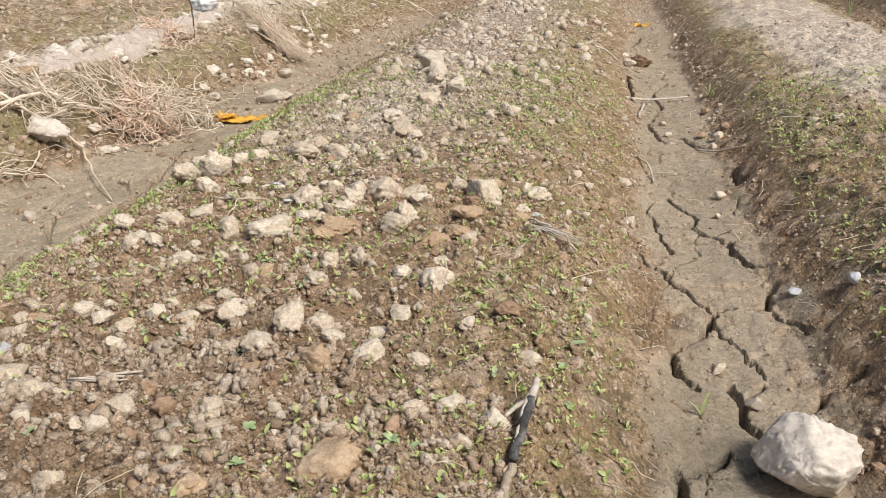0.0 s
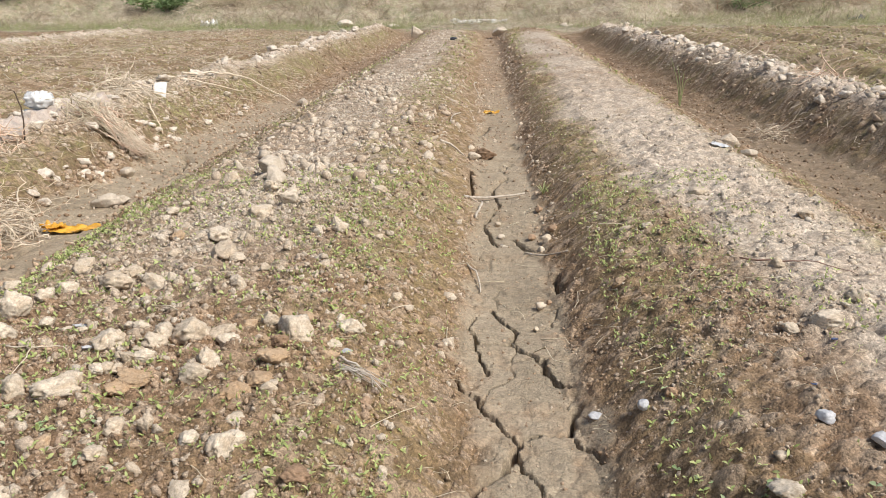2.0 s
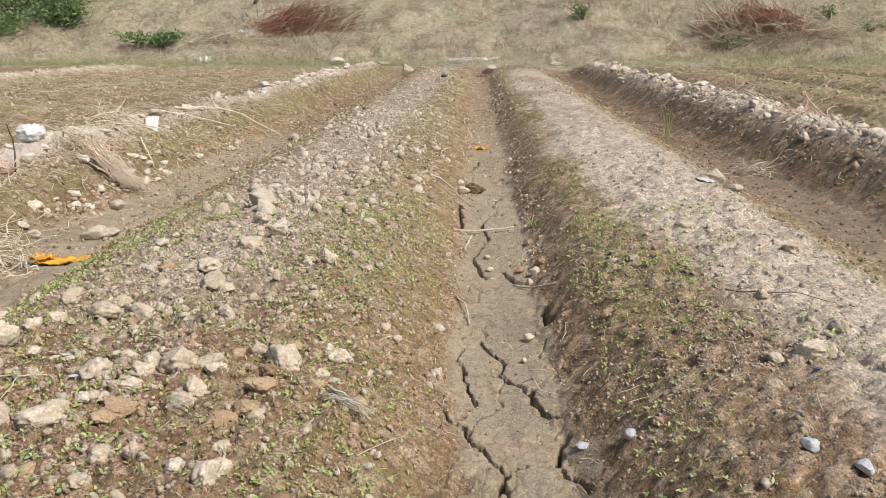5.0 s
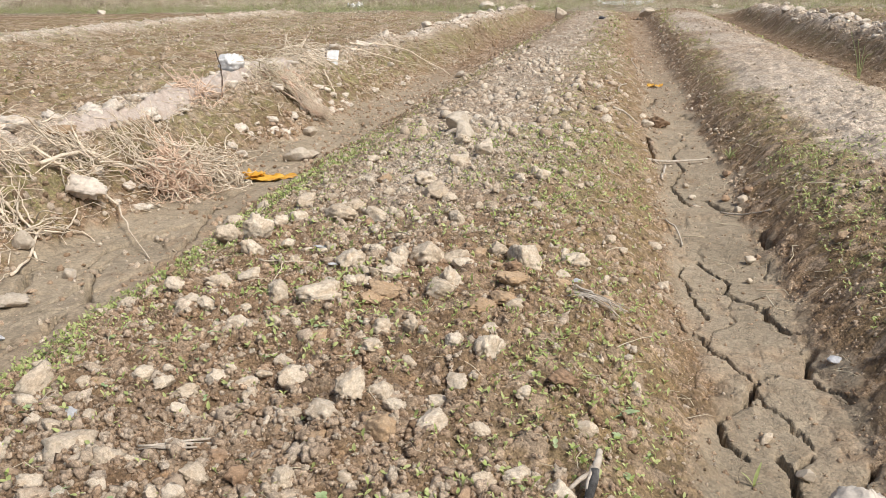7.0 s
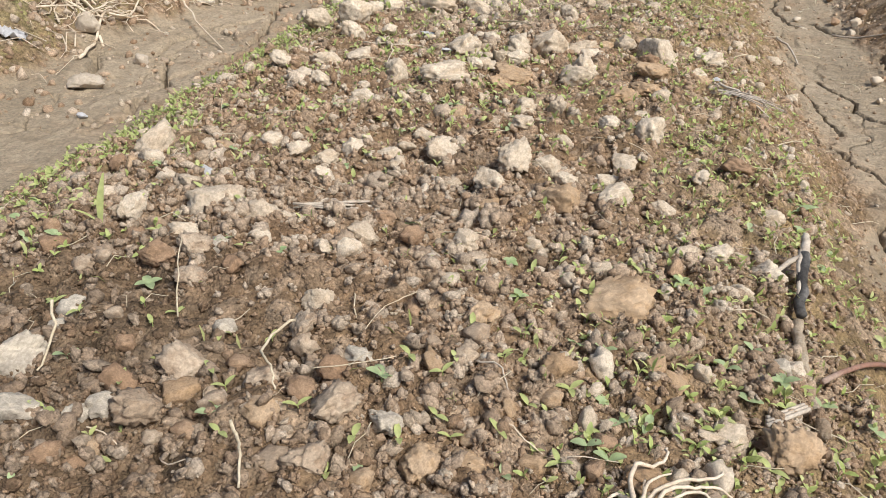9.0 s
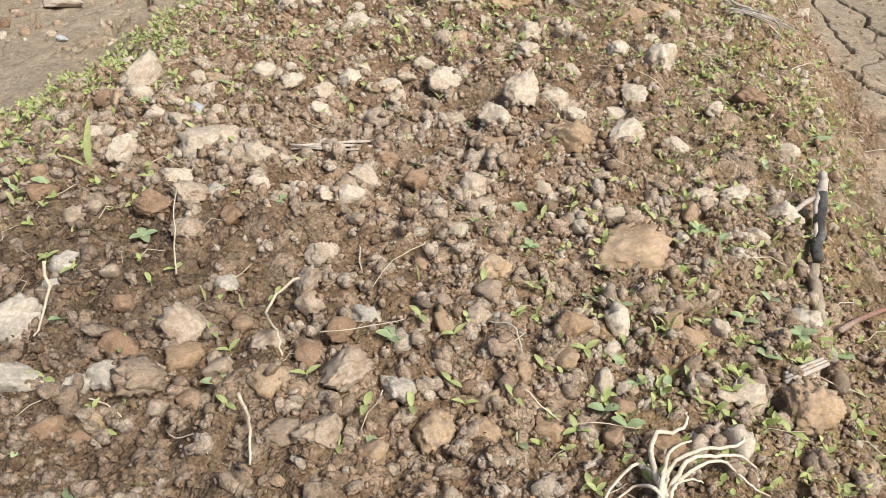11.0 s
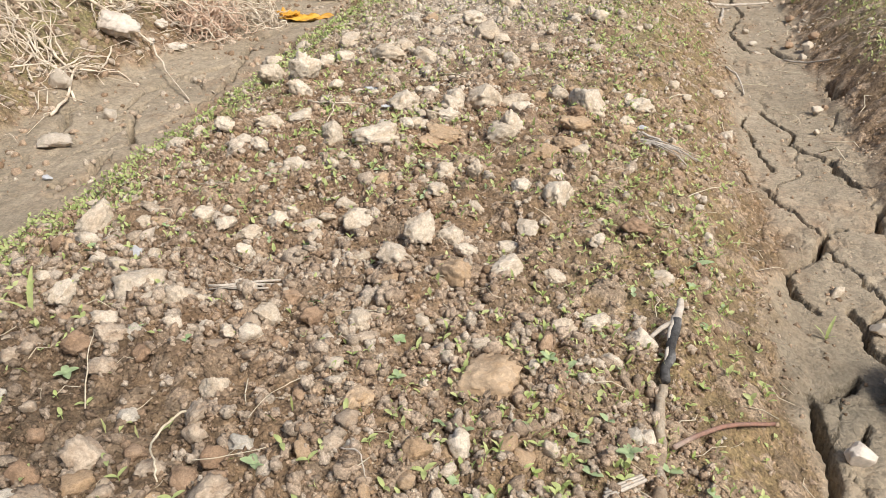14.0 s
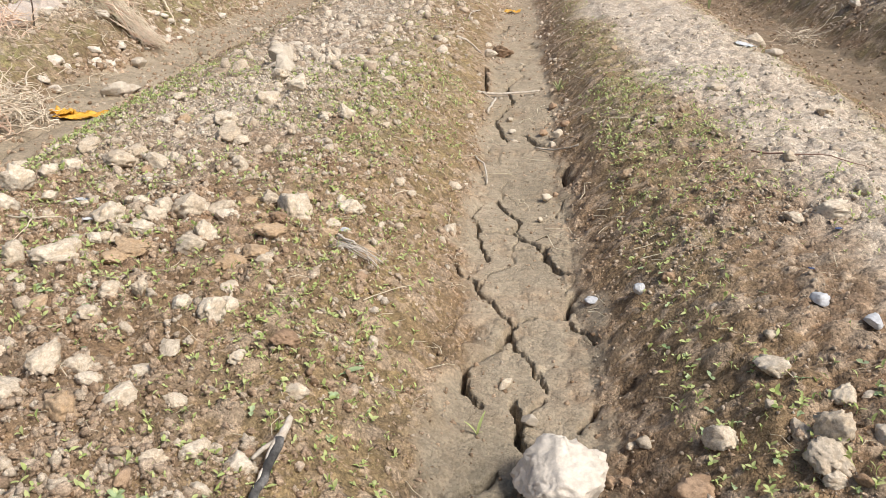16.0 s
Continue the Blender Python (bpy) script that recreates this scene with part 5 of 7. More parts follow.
ROOT_ARMS = (
    (0.0026, ((-0.268, 0.42, 0.004), (-0.273, 0.434, 0.014), (-0.278, 0.449, 0.02), (-0.275, 0.471, 0.02), (-0.262, 0.486, 0.018), (-0.251, 0.497, 0.02), (-0.25, 0.514, 0.014))),
    (0.0021, ((-0.269, 0.42, 0.004), (-0.274, 0.434, 0.014), (-0.282, 0.444, 0.018), (-0.29, 0.445, 0.018), (-0.302, 0.425, 0.012), (-0.311, 0.407, 0.006))),
    (0.0018, ((-0.268, 0.416, 0.006), (-0.277, 0.421, 0.014), (-0.288, 0.427, 0.015), (-0.303, 0.413, 0.008))),
    (0.0024, ((-0.266, 0.42, 0.004), (-0.266, 0.438, 0.014), (-0.259, 0.455, 0.02), (-0.24, 0.468, 0.02), (-0.215, 0.48, 0.018), (-0.204, 0.5, 0.014))),
    (0.0022, ((-0.264, 0.42, 0.004), (-0.261, 0.434, 0.012), (-0.249, 0.456, 0.018), (-0.23, 0.468, 0.016), (-0.211, 0.476, 0.012), (-0.197, 0.476, 0.008))),
    (0.0017, ((-0.263, 0.42, 0.004), (-0.259, 0.432, 0.01), (-0.245, 0.452, 0.014), (-0.226, 0.464, 0.012), (-0.209, 0.457, 0.01), (-0.2, 0.454, 0.01), (-0.185, 0.462, 0.006))),
    (0.002, ((-0.268, 0.418, 0.004), (-0.269, 0.43, 0.016), (-0.266, 0.452, 0.024), (-0.259, 0.469, 0.026), (-0.247, 0.481, 0.02))),
    (0.0024, ((-0.27, 0.416, 0.004), (-0.271, 0.424, 0.016), (-0.268, 0.442, 0.024), (-0.267, 0.463, 0.022))),
    (0.0014, ((-0.263, 0.418, 0.004), (-0.261, 0.427, 0.01), (-0.247, 0.446, 0.01), (-0.238, 0.448, 0.006))),
)
root_clump = new("root_clump")
root_clump.matrix_basis = pose(-0.268, 0.42, ground_z(-0.268, 0.42))
for k, (r, line) in enumerate(ROOT_ARMS):
    points = [(p[0] + 0.268, p[1] - 0.42, p[2] - ground_z(-0.268, 0.42)) for p in lay(line)]
    part("root_arm", mesh_of("root_arm", *tube(points, r, r * 0.4, 7, r * 0.2, k), True, ROOT), None, root_clump)
tagged(root_clump, "pale branching root clump lying on the bed", "root")
strand("rootlet", [(-0.396, 0.506), (-0.379, 0.495), (-0.363, 0.487), (-0.342, 0.484), (-0.318, 0.487), (-0.287, 0.488)], 0.0016, 0.001, ROOT, "thin winding pale rootlet across the clods", "root", 0.008, sides=5)
strand("dry_leaf_stalk", [(-0.604, 0.575, 0.025), (-0.616, 0.552, 0.03), (-0.615, 0.528, 0.03), (-0.605, 0.511, 0.034), (-0.588, 0.492, 0.02), (-0.581, 0.48, 0.004)], 0.0028, 0.0018, STRAW, "bleached papery stalk bent over a grey clod")
strand("dry_stalk", [(-0.505, 0.671), (-0.522, 0.651), (-0.53, 0.621), (-0.535, 0.585)], 0.0012, 0.0008, STRAW, "thin bent dry stalk on the soil", lift=0.012, sides=5)
strand("dry_stalk", [(-0.589, 0.419, 0.02), (-0.578, 0.407, 0.016), (-0.567, 0.39, 0.01), (-0.56, 0.37, 0.006)], 0.003, 0.002, STRAW, "bleached dry stalk sticking out of the soil")
strand("rootlet", [(-0.644, 0.398), (-0.632, 0.39), (-0.609, 0.387), (-0.596, 0.375)], 0.0013, 0.0009, ROOT, "thin winding pale rootlet on crumbly soil", "root", 0.006, sides=5)
strand("rootlet", [(-0.716, 0.407), (-0.694, 0.403), (-0.673, 0.392)], 0.0014, 0.001, ROOT, "thin pale rootlet on crumbly soil", "root", 0.006, sides=5)
strand("dry_stalk", [(-0.826, 0.52, 0.035), (-0.81, 0.494, 0.02), (-0.805, 0.46, 0.006)], 0.0032, 0.002, STRAW, "bleached stalk leaning on a clod")
strand("dry_stalk", [(-0.422, 0.564), (-0.4, 0.557), (-0.39, 0.543), (-0.385, 0.534)], 0.0018, 0.0012, ASH_WOOD, "short bent grey twig on the soil", "twig", 0.01)
strand("twig", [(-0.245, 0.574), (-0.23, 0.56)], 0.003, 0.0025, ASH_WOOD, "short grey twig on the soil", "twig", 0.008)
strand("dry_stalk", [(-0.729, 0.572, 0.004), (-0.752, 0.62, 0.03), (-0.77, 0.66, 0.045)], 0.0018, 0.0008, STRAW, "thin brown stalk standing askew in the bed")
strand("dry_stalk", [(-0.061, 1.411), (-0.02, 1.5, 0.012), (0.015, 1.585)], 0.0022, 0.0016, STRAW, "pale straight stalk on the shoulder of the bed")
strand("dry_stalk", [(-0.559, 0.509, 0.02), (-0.53, 0.513, 0.026), (-0.489, 0.535, 0.018)], 0.0013, 0.0008, STRAW, "long thin straw across the clods", sides=5)
strand("straw", [(-0.944, 1.194), (-0.895, 1.174), (-0.853, 1.168), (-0.809, 1.168)], 0.002, 0.0012, STRAW, "pale piece of straw on the bed")
strand("rootlet", [(-0.901, 1.635), (-0.827, 1.62), (-0.767, 1.629), (-0.726, 1.574)], 0.004, 0.002, ROOT, "pale curved root among clods", "root", 0.008)
strand("rootlet", [(-0.833, 1.62), (-0.811, 1.546), (-0.8, 1.465)], 0.003, 0.0016, ROOT, "pale curved root among clods", "root", 0.008)
strand("grey_stalk", [(-0.157, 1.647, 0.012), (-0.11, 1.61, 0.016), (-0.054, 1.563, 0.008)], 0.006, 0.003, ASH_WOOD, "grey weathered stalk lying on the shoulder of the bed")
strand("dry_stalk", [(0.041, 2.231), (0.05, 2.1, 0.006), (0.053, 1.986)], 0.003, 0.002, STRAW, "thin pale stalk hanging down the slope")
strand("dry_stalk", [(-0.1, 2.03), (-0.062, 2.06, 0.015), (-0.02, 2.1)], 0.003, 0.0018, STRAW, "forked pale stalk on the slope of the bed")

# a split straw leaf, a flat wood chip
straw_leaf = base("straw_leaf", -0.674, 0.852, None, 21)
for k, (end, side, wide) in enumerate(((0.05, 0.012, 0.008), (0.056, 0.002, 0.009), (0.044, -0.008, 0.008), (0.035, -0.013, 0.005))):
    line = np.linspace(0, 1, 9)
    blade_v = []
    for t in line:
        half = wide * 0.5 * (0.35 + 0.65 * t) * (1 if t < 0.95 else 0.55)
        mid = (-0.048 + (end + 0.048) * t, side * t ** 1.5, 0.007 + 0.004 * math.sin(3 * t + k) + 0.0015 * k)
        blade_v += [(mid[0], mid[1] - half, mid[2]), (mid[0], mid[1], mid[2] + 0.0018), (mid[0], mid[1] + half, mid[2]), (mid[0], mid[1], mid[2] - 0.0006)]
    blade_f = [(4 * j + q, 4 * j + (q + 1) % 4, 4 * j + 4 + (q + 1) % 4, 4 * j + 4 + q) for j in range(8) for q in range(4)] + [(3, 2, 1, 0), (32, 33, 34, 35)]
    part("blade", mesh_of("blade", blade_v, blade_f, True, ASH_WOOD), None, straw_leaf)
tagged(straw_leaf, "split dry straw leaf lying on the soil", "straw")
chip = base("wood_chip", -0.138, 0.625, None, 38)
for k in range(3):
    part("splinter", mesh_of("splinter", *tube([(-0.027 + 0.004 * k, 0.004 * k - 0.004, 0.008), (0.026, 0.0035 * k - 0.003, 0.01)], 0.003, 0.0022, 5), True, ASH_WOOD), None, chip)
tagged(chip, "small bleached splintered wood chip on the soil", "wood chip")

# the charred stick, the rotten stalk it stands by, and the red stem
char = base("charred_stick", -0.09, 0.89)
part("burnt_end", mesh_of("burnt_end", *tube([(-0.008, -0.06, 0.006), (-0.002, -0.01, 0.018), (0.004, 0.04, 0.031)], 0.0062, 0.0066, 9, 0.0009, 3), True, CHAR), None, char, "blackened charred end of the stick")
part("ashen_tip", mesh_of("ashen_tip", *tube([(0.004, 0.039, 0.0308), (0.007, 0.06, 0.036), (0.009, 0.08, 0.0395)], 0.0066, 0.0045, 9, 0.0004, 4), True, ASH_WOOD), None, char, "ash-white tip of the stick")
part("ash_streak", mesh_of("ash_streak", *tube([(-0.0075, -0.035, 0.013), (-0.0032, 0.008, 0.0243), (0.0005, 0.045, 0.0345)], 0.003, 0.0042, 6, 0.0009, 5), True, ASH_WOOD), None, char, "ash-grey streak along the stick")
part("side_twig", mesh_of("side_twig", *tube([(0.0, 0.035, 0.03), (-0.014, 0.026, 0.026), (-0.028, 0.014, 0.016)], 0.0042, 0.003, 6), True, ASH_WOOD), None, char)
tagged(char, "charred stick with ash-white tip on the bed's shoulder", "stick")
strand("rotten_stalk", [(-0.1, 0.63), (-0.1, 0.68), (-0.098, 0.73), (-0.099, 0.78), (-0.097, 0.83)], 0.014, 0.012, ROTTEN, "rotten pale stalk half buried in the bed", "stalk", 0.006, sides=8, wobble=0.002)
strand("plant_stalk", [(-0.085, 0.728, 0.012), (-0.024, 0.799, 0.012), (0.05, 0.872, 0.01)], 0.0062, 0.005, STEM, "reddish brown stem lying down the slope", "stem", wobble=0.0003)

# grass blade and the single oval leaf
blade = base("grass_sprout", -0.929, 0.734, None, 100)
v, f = leaf(0.062, 0.009, 8, 1.45, 0.35)
part("blade", mesh_of("blade", v, f, True, GREEN), None, blade)
v, f = leaf(0.035, 0.006, 6, 1.2, 0.6)
part("blade", mesh_of("blade", turned(v, 1.9), f, True, GREEN), None, blade)
tagged(blade, "upright bright green grass blade on the bed", "grass")
oval = base("oval_leaf", -0.053, 1.18, None, 10)
v, f = leaf(0.036, 0.014, 8, 0.35, 0.35)
part("leaf", mesh_of("leaf", turned(v, 0.2, 0.006), f, True, BLUE_GREEN), None, oval)
part("stem", mesh_of("stem", *tube([(-0.012, 0, -0.004), (-0.004, 0, 0.006), (0.002, 0, 0.007)], 0.0012, 0.001, 5), True, BLUE_GREEN), None, oval)
tagged(oval, "single oval grey-green leaf on a short stem", "leaf")
small_blade = base("grass_sprout", 0.172, 1.19, None, 60)
for k in range(3):
    v, f = leaf(0.04 - 0.008 * k, 0.006, 6, 1.3 - 0.1 * k, 0.4)
    part("blade", mesh_of("blade", turned(v, 2.1 * k), f, True, GREEN), None, small_blade)
tagged(small_blade, "small green grass sprout in the mud", "grass")
tuft_green = base("grass_tuft", 0.412, 3.717)
for k in range(9):
    v, f = leaf(rng.uniform(0.05, 0.09), 0.007, 5, rng.uniform(0.9, 1.4), 0.5)
    part("blade", mesh_of("blade", turned(v, 0.7 * k), f, True, GRASS), None, tuft_green)
tagged(tuft_green, "small tuft of green grass beside the furrow", "grass")


def stone(name, x, y, size, material, label, seed, flat=0.6, turn=0.0, wide=0.75, sink=0.15, level=4, tilt=0.0, group="", category="stone", rough=0.08, hard=0.93):
    v, f = lump(level, seed, 13, rough, 1.0, hard)
    v = v * np.array([size / 2, size / 2 * wide, size / 2 * flat])
    v[:, 2] -= v[:, 2].min() * (1 - sink)
    ob = new(name, mesh_of(name, v, f, True, material))
    ob.matrix_basis = pose(x, y, ground_z(x, y) - size * 0.03, tilt, 0, turn)
    return tagged(ob, label, category, group)


stone("rock", 0.302, 1.04, 0.2, ROCK, "large rough pale rock lying in the cracked furrow", 7, 0.8, 20, 0.85, 0.08, 5, category="rock", rough=0.13, hard=0.97)
stone("stone", 0.172, 0.9, 0.05, ROCK, "small angular whitish stone in the mud", 9, 0.8, 30)
stone("stone", 0.248, 1.195, 0.028, WHITE_STONE, "small pale stone at the edge of a mud crack", 10, 0.6)
stone("stone", 0.262, 1.235, 0.034, STONE, "small rounded brown stone in the mud", 12, 0.7)
stone("stone", 0.403, 1.675, 0.04, WHITE_STONE, "smooth white stone at the furrow's edge", 13, 0.5, 20)
stone("stone", 0.486, 1.585, 0.033, WHITE_STONE, "bluish white stone on the slope of the furrow", 14, 0.8, 70)
stone("stone", 0.754, 1.355, 0.048, WHITE_STONE, "angular white stone on the bed", 15, 0.6, 30)
stone("stone", 0.815, 1.28, 0.042, WHITE_STONE, "angular white stone on the bed", 16, 0.6, 80)
stone("stone", -0.155, 1.7, 0.036, WHITE_STONE, "bluish white stone on the shoulder of the bed", 47, 0.55, 10, rough=0.2)
stone("stone", -0.77, 3.42, 0.12, STONE, "rounded pinkish grey stone on the bed", 32, 0.8, 10, 0.9, category="stone", rough=0.1)
stone("stone", -0.71, 3.24, 0.11, STONE, "rounded pinkish grey stone on the bed", 33, 0.8, 60, 0.9, category="stone", rough=0.1)
stone("stone", -0.888, 0.917, 0.036, WHITE_STONE, "smooth bluish white stone among clods", 18, 0.55, -30)
stone("stone", -1.524, 1.474, 0.03, WHITE_STONE, "small bluish white stone on mud", 19, 0.5, 10)
stone("flat_stone", -1.668, 1.69, 0.12, STONE, "flat rough pale stone lying on furrow mud", 20, 0.4, 10, 0.65, rough=0.3)
stone("flat_stone", -1.591, 3.6, 0.2, STONE, "long flat brown-veined stone in the furrow", 22, 0.5, 15, 0.5, rough=0.2)
stone("stone", -1.786, 4.209, 0.1, STONE, "rounded pale stone at the furrow's edge", 23, 0.7)
stone("stone", -1.494, 7.18, 0.12, STONE, "rounded pale stone beside the furrow", 24, 0.65)
stone("stone", -1.53, 5.45, 0.09, STONE, "smooth pale stone beside the furrow", 29, 0.5)
stone("stone", -1.654, 1.918, 0.065, STONE, "small pale stone on furrow mud", 25, 0.6)
stone("stone", -1.89, 2.03, 0.085, STONE, "grey stone at the foot of the ridge", 26, 0.8)
stone("clay_lump", 0.13, 4.72, 0.16, CLOD["BROWN"], "crumbling brown lump of clay in the furrow", 27, 0.55, 0, 0.7, category="clay lump", rough=0.4)
stone("clay_lump", 0.07, 4.62, 0.12, CLOD["PALE"], "crumbling pale lump of clay in the furrow", 34, 0.5, 30, 0.7, category="clay lump", rough=0.4)
stone("clay_lump", 0.05, 4.86, 0.11, CLOD["PALE"], "crumbling pale lump of clay in the furrow", 35, 0.5, 70, 0.6, category="clay lump", rough=0.4)
for k, (x, y, s) in enumerate(((0.33, 3.08, 0.045), (0.38, 3.02, 0.055), (0.36, 2.94, 0.04), (0.41, 3.1, 0.05), (0.21, 3.12, 0.04), (0.2, 3.3, 0.035), (0.35, 2.4, 0.03), (0.32, 2.36, 0.04), (0.3, 2.2, 0.025), (0.38, 3.5, 0.05))):
    stone("clay_lump", x, y, s, CLOD["PALE"] if k % 3 else CLOD["BROWN"], "small crumbling lump of clay on the furrow floor", 60 + k, 0.7, 50 * k, 0.8, level=3, category="clay lump", rough=0.35)
stone("stone", 1.37, 3.85, 0.095, STONE, "pale stone on the edge of the bed", 28, 0.6)
for x, y, s in ((-0.788, 1.75, 0.046), (-0.589, 1.51, 0.034), (-0.71, 1.639, 0.045), (0.77, 1.448, 0.02), (0.903, 1.692, 0.026)):
    dark = x > 0
    s *= 0.75
    sv, sf = crumpled(s, s * 0.4, int(abs(x) * 1000), 0.25, 8)
    ob = new("plastic_scrap", mesh_of("plastic_scrap", sv, sf, True, BLUE_PLASTIC if dark else WHITE_STONE))
    ob.matrix_basis = pose(x, y, ground_z(x, y) + 0.004, 0, 8, rng.uniform(-40, 40))
    tagged(ob, "dark blue scrap of plastic on the bed" if dark else "bluish white scrap of plastic among clods", "plastic scrap")

yellow = base("yellow_scrap", -1.57, 3.2, None, 12)
part("sheet", mesh_of("sheet", *crumpled(0.22, 0.1, 5, 0.2, 24), True, YELLOW), None, yellow)
sv, sf = crumpled(0.09, 0.06, 6, 0.35, 14)
part("torn_flap", mesh_of("torn_flap", np.array(sv) + np.array([-0.085, 0.01, 0.012]), sf, True, YELLOW), None, yellow)
tagged(yellow, "crumpled orange-yellow plastic scrap on furrow mud", "plastic scrap")
orange = base("orange_leaf", 0.171, 6.6, None, 20)
part("sheet", mesh_of("sheet", *crumpled(0.13, 0.05, 8, 0.5, 14), True, YELLOW), None, orange)
tagged(orange, "curled orange leaf lying in the furrow", "leaf")

# twigs in the furrow
for points, r0, r1, label in (
    (((0.048, 3.64), (0.15, 3.7, 0.02), (0.33, 3.81, 0.014)), 0.013, 0.009, "pale broken stick across the furrow"),
    (((0.07, 3.6, 0.012), (0.2, 3.69, 0.02), (0.3, 3.74)), 0.007, 0.004, "thin pale stick across the furrow"),
    (((0.105, 3.36), (0.12, 3.5, 0.012), (0.131, 3.63)), 0.01, 0.012, "short pale stick lying in the furrow"),
    (((0.295, 2.916), (0.36, 2.85, 0.014), (0.44, 2.77)), 0.007, 0.005, "thin dry twig across the furrow"),
    (((0.09, 2.69), (0.125, 2.62, 0.02), (0.137, 2.49)), 0.007, 0.005, "bent pale twig beside the furrow"),
    (((-0.123, 4.634), (-0.05, 4.63, 0.02), (0.02, 4.62)), 0.014, 0.009, "pinkish dry stick at the furrow's edge"),
    (((0.02, 8.6), (0.0, 8.2, 0.03), (0.06, 7.7)), 0.012, 0.006, "long dry twig at the furrow's edge"),
    (((-0.05, 5.9), (-0.09, 5.6, 0.02), (-0.1, 5.4)), 0.008, 0.005, "thin dry twig on the slope"),
):
    strand("furrow_twig", points, r0, r1, ASH_WOOD, label, "twig", 0.006, sides=7, wobble=0.001)


def litter(name, n, x0, x1, y0, y1, lo, hi, r, material, label, keep=None):
    """Loose thin bits of straw and root, lying every way."""
    at = scatter(n, x0, x1, y0, y1, keep)
    shapes = []
    for k in range(6):
        a = np.random.default_rng(500 + k)
        line = [(-0.5, 0, 0), (-0.15, a.normal(0, 0.1), abs(a.normal(0, 0.08)) + 0.03), (0.2, a.normal(0, 0.12), abs(a.normal(0, 0.08)) + 0.03), (0.5, a.normal(0, 0.08), 0)]
        tv, tf = tube(line, r, r * 0.6, 3, closed=False, fine=1)
        tf = np.array(tf)
        shapes.append((np.array([tuple(q) for q in tv]), np.concatenate([tf[:, :3], tf[:, [0, 2, 3]]])))
    at[:, 2] += 0.003
    v, f, i = strew(shapes, at, rng.uniform(lo, hi, len(at)), 0.12, 0.1)
    return tagged(new(name, many(name, v, f, None, material, True)), label, "straw litter", kind="stuff")


litter("straw_litter", 260, -1.3, 0.1, 0.3, 2.0, 0.015, 0.06, 0.018, STRAW, "short bits of straw and rootlets on the bed")
litter("straw_litter", 350, -1.4, 1.5, 1.8, 7, 0.03, 0.13, 0.016, STRAW, "bits of straw scattered over the beds")
litter("straw_litter", 160, 0.4, 1.4, 0.8, 2.6, 0.015, 0.07, 0.018, STRAW, "short bits of straw on the bed")
litter("straw_litter", 1500, -2.75, -1.8, 1.6, 9, 0.03, 0.22, 0.012, ROOT, "dry roots and straw along the ridge")
litter("straw_litter", 300, 2.3, 3.1, 3, 12, 0.04, 0.2, 0.012, ROOT, "dry roots and straw along the ridge")
litter("straw_litter", 1800, -9, -2.6, 4, 19.5, 0.06, 0.3, 0.016, STRAW, "straw scattered over the level plot")
litter("straw_litter", 1500, 2.8, 11, 5, 19.5, 0.06, 0.3, 0.016, STRAW, "straw scattered over the far beds")


# ---- the ridge beside the narrow furrow: roots, lime, litter ----
def tangle(name, x, y, z, spread, height, n, r, material, label, seed, category="root tangle", curl=0.3, joints=5):
    """A low tangle of curling rootlets, thrown down every way."""
    a = np.random.default_rng(seed)
    w = a.uniform(0, 2 * np.pi, n)
    d = np.stack([np.cos(w), np.sin(w), a.normal(0.1, 0.4, n)], 1)
    p = np.concatenate([a.normal(0, 0.36, (n, 2)) * spread, np.zeros((n, 1))], 1)
    p[:, 2] = height * a.uniform(0, 1, n) * np.exp(-(p[:, 0] ** 2 + p[:, 1] ** 2) / spread ** 2)
    lines = []
    for s in range(joints):
        lines.append(p.copy())
        p = p + d * spread * a.uniform(0.12, 0.34, (n, 1))
        d = d + a.normal(0, curl, (n, 3)) - np.array([0, 0, 0.12])
        d /= np.linalg.norm(d, axis=1)[:, None]
    q = np.stack(lines, 1) + np.array([x, y, 0])
    q[..., 2] = np.maximum(ground_height(q[..., 0], q[..., 1]), z - 0.05) + np.maximum(0.003, q[..., 2])
    shapes = [tube(line, r * a.uniform(0.3, 1.0) ** 1.3, r * 0.2, 4, 0.0022, i, closed=False, fine=2) for i, line in enumerate(q)]
    return tagged(new(name, mesh_of(name, *merge(*shapes), True, material)), label, category, kind="stuff")


tangle("root_tangle", -1.83, 2.85, 0.02, 0.105, 0.16, 250, 0.0068, PINK_ROOT, "dense curly tangle of pinkish dry roots by the furrow", 1, curl=0.95, joints=8)
tangle("root_tangle", -1.85, 2.88, 0.02, 0.2, 0.2, 170, 0.005, ROOT, "pale wisps of dry root round the tangle", 21, curl=0.5)
tangle("root_tangle", -1.77, 3.1, 0.01, 0.12, 0.16, 150, 0.0046, ROOT, "loose pale dry roots below the ridge", 2, curl=0.6)
tangle("root_tangle", -2.06, 2.55, 0.2, 0.17, 0.09, 80, 0.0048, ROOT, "pale dry roots sprawling over the ridge", 3)
tangle("root_tangle", -2.2, 2.25, 0.26, 0.2, 0.08, 90, 0.0044, ROOT, "pale dry roots heaped on the ridge", 4)
tangle("root_tangle", -2.22, 3.75, 0.27, 0.15, 0.08, 80, 0.005, PINK_ROOT, "pinkish dry roots on the crest of the ridge", 5)
tangle("root_tangle", -2.0, 2.05, 0.12, 0.15, 0.05, 60, 0.0042, ROOT, "pale dry roots spilling down the ridge", 6)
tangle("root_tangle", -2.12, 4.55, 0.2, 0.2, 0.12, 110, 0.0045, STRAW, "dry straw and roots on the ridge", 10)
tangle("root_tangle", -2.3, 5.4, 0.28, 0.26, 0.1, 60, 0.007, ROOT, "dry roots on the crest of the ridge", 11)
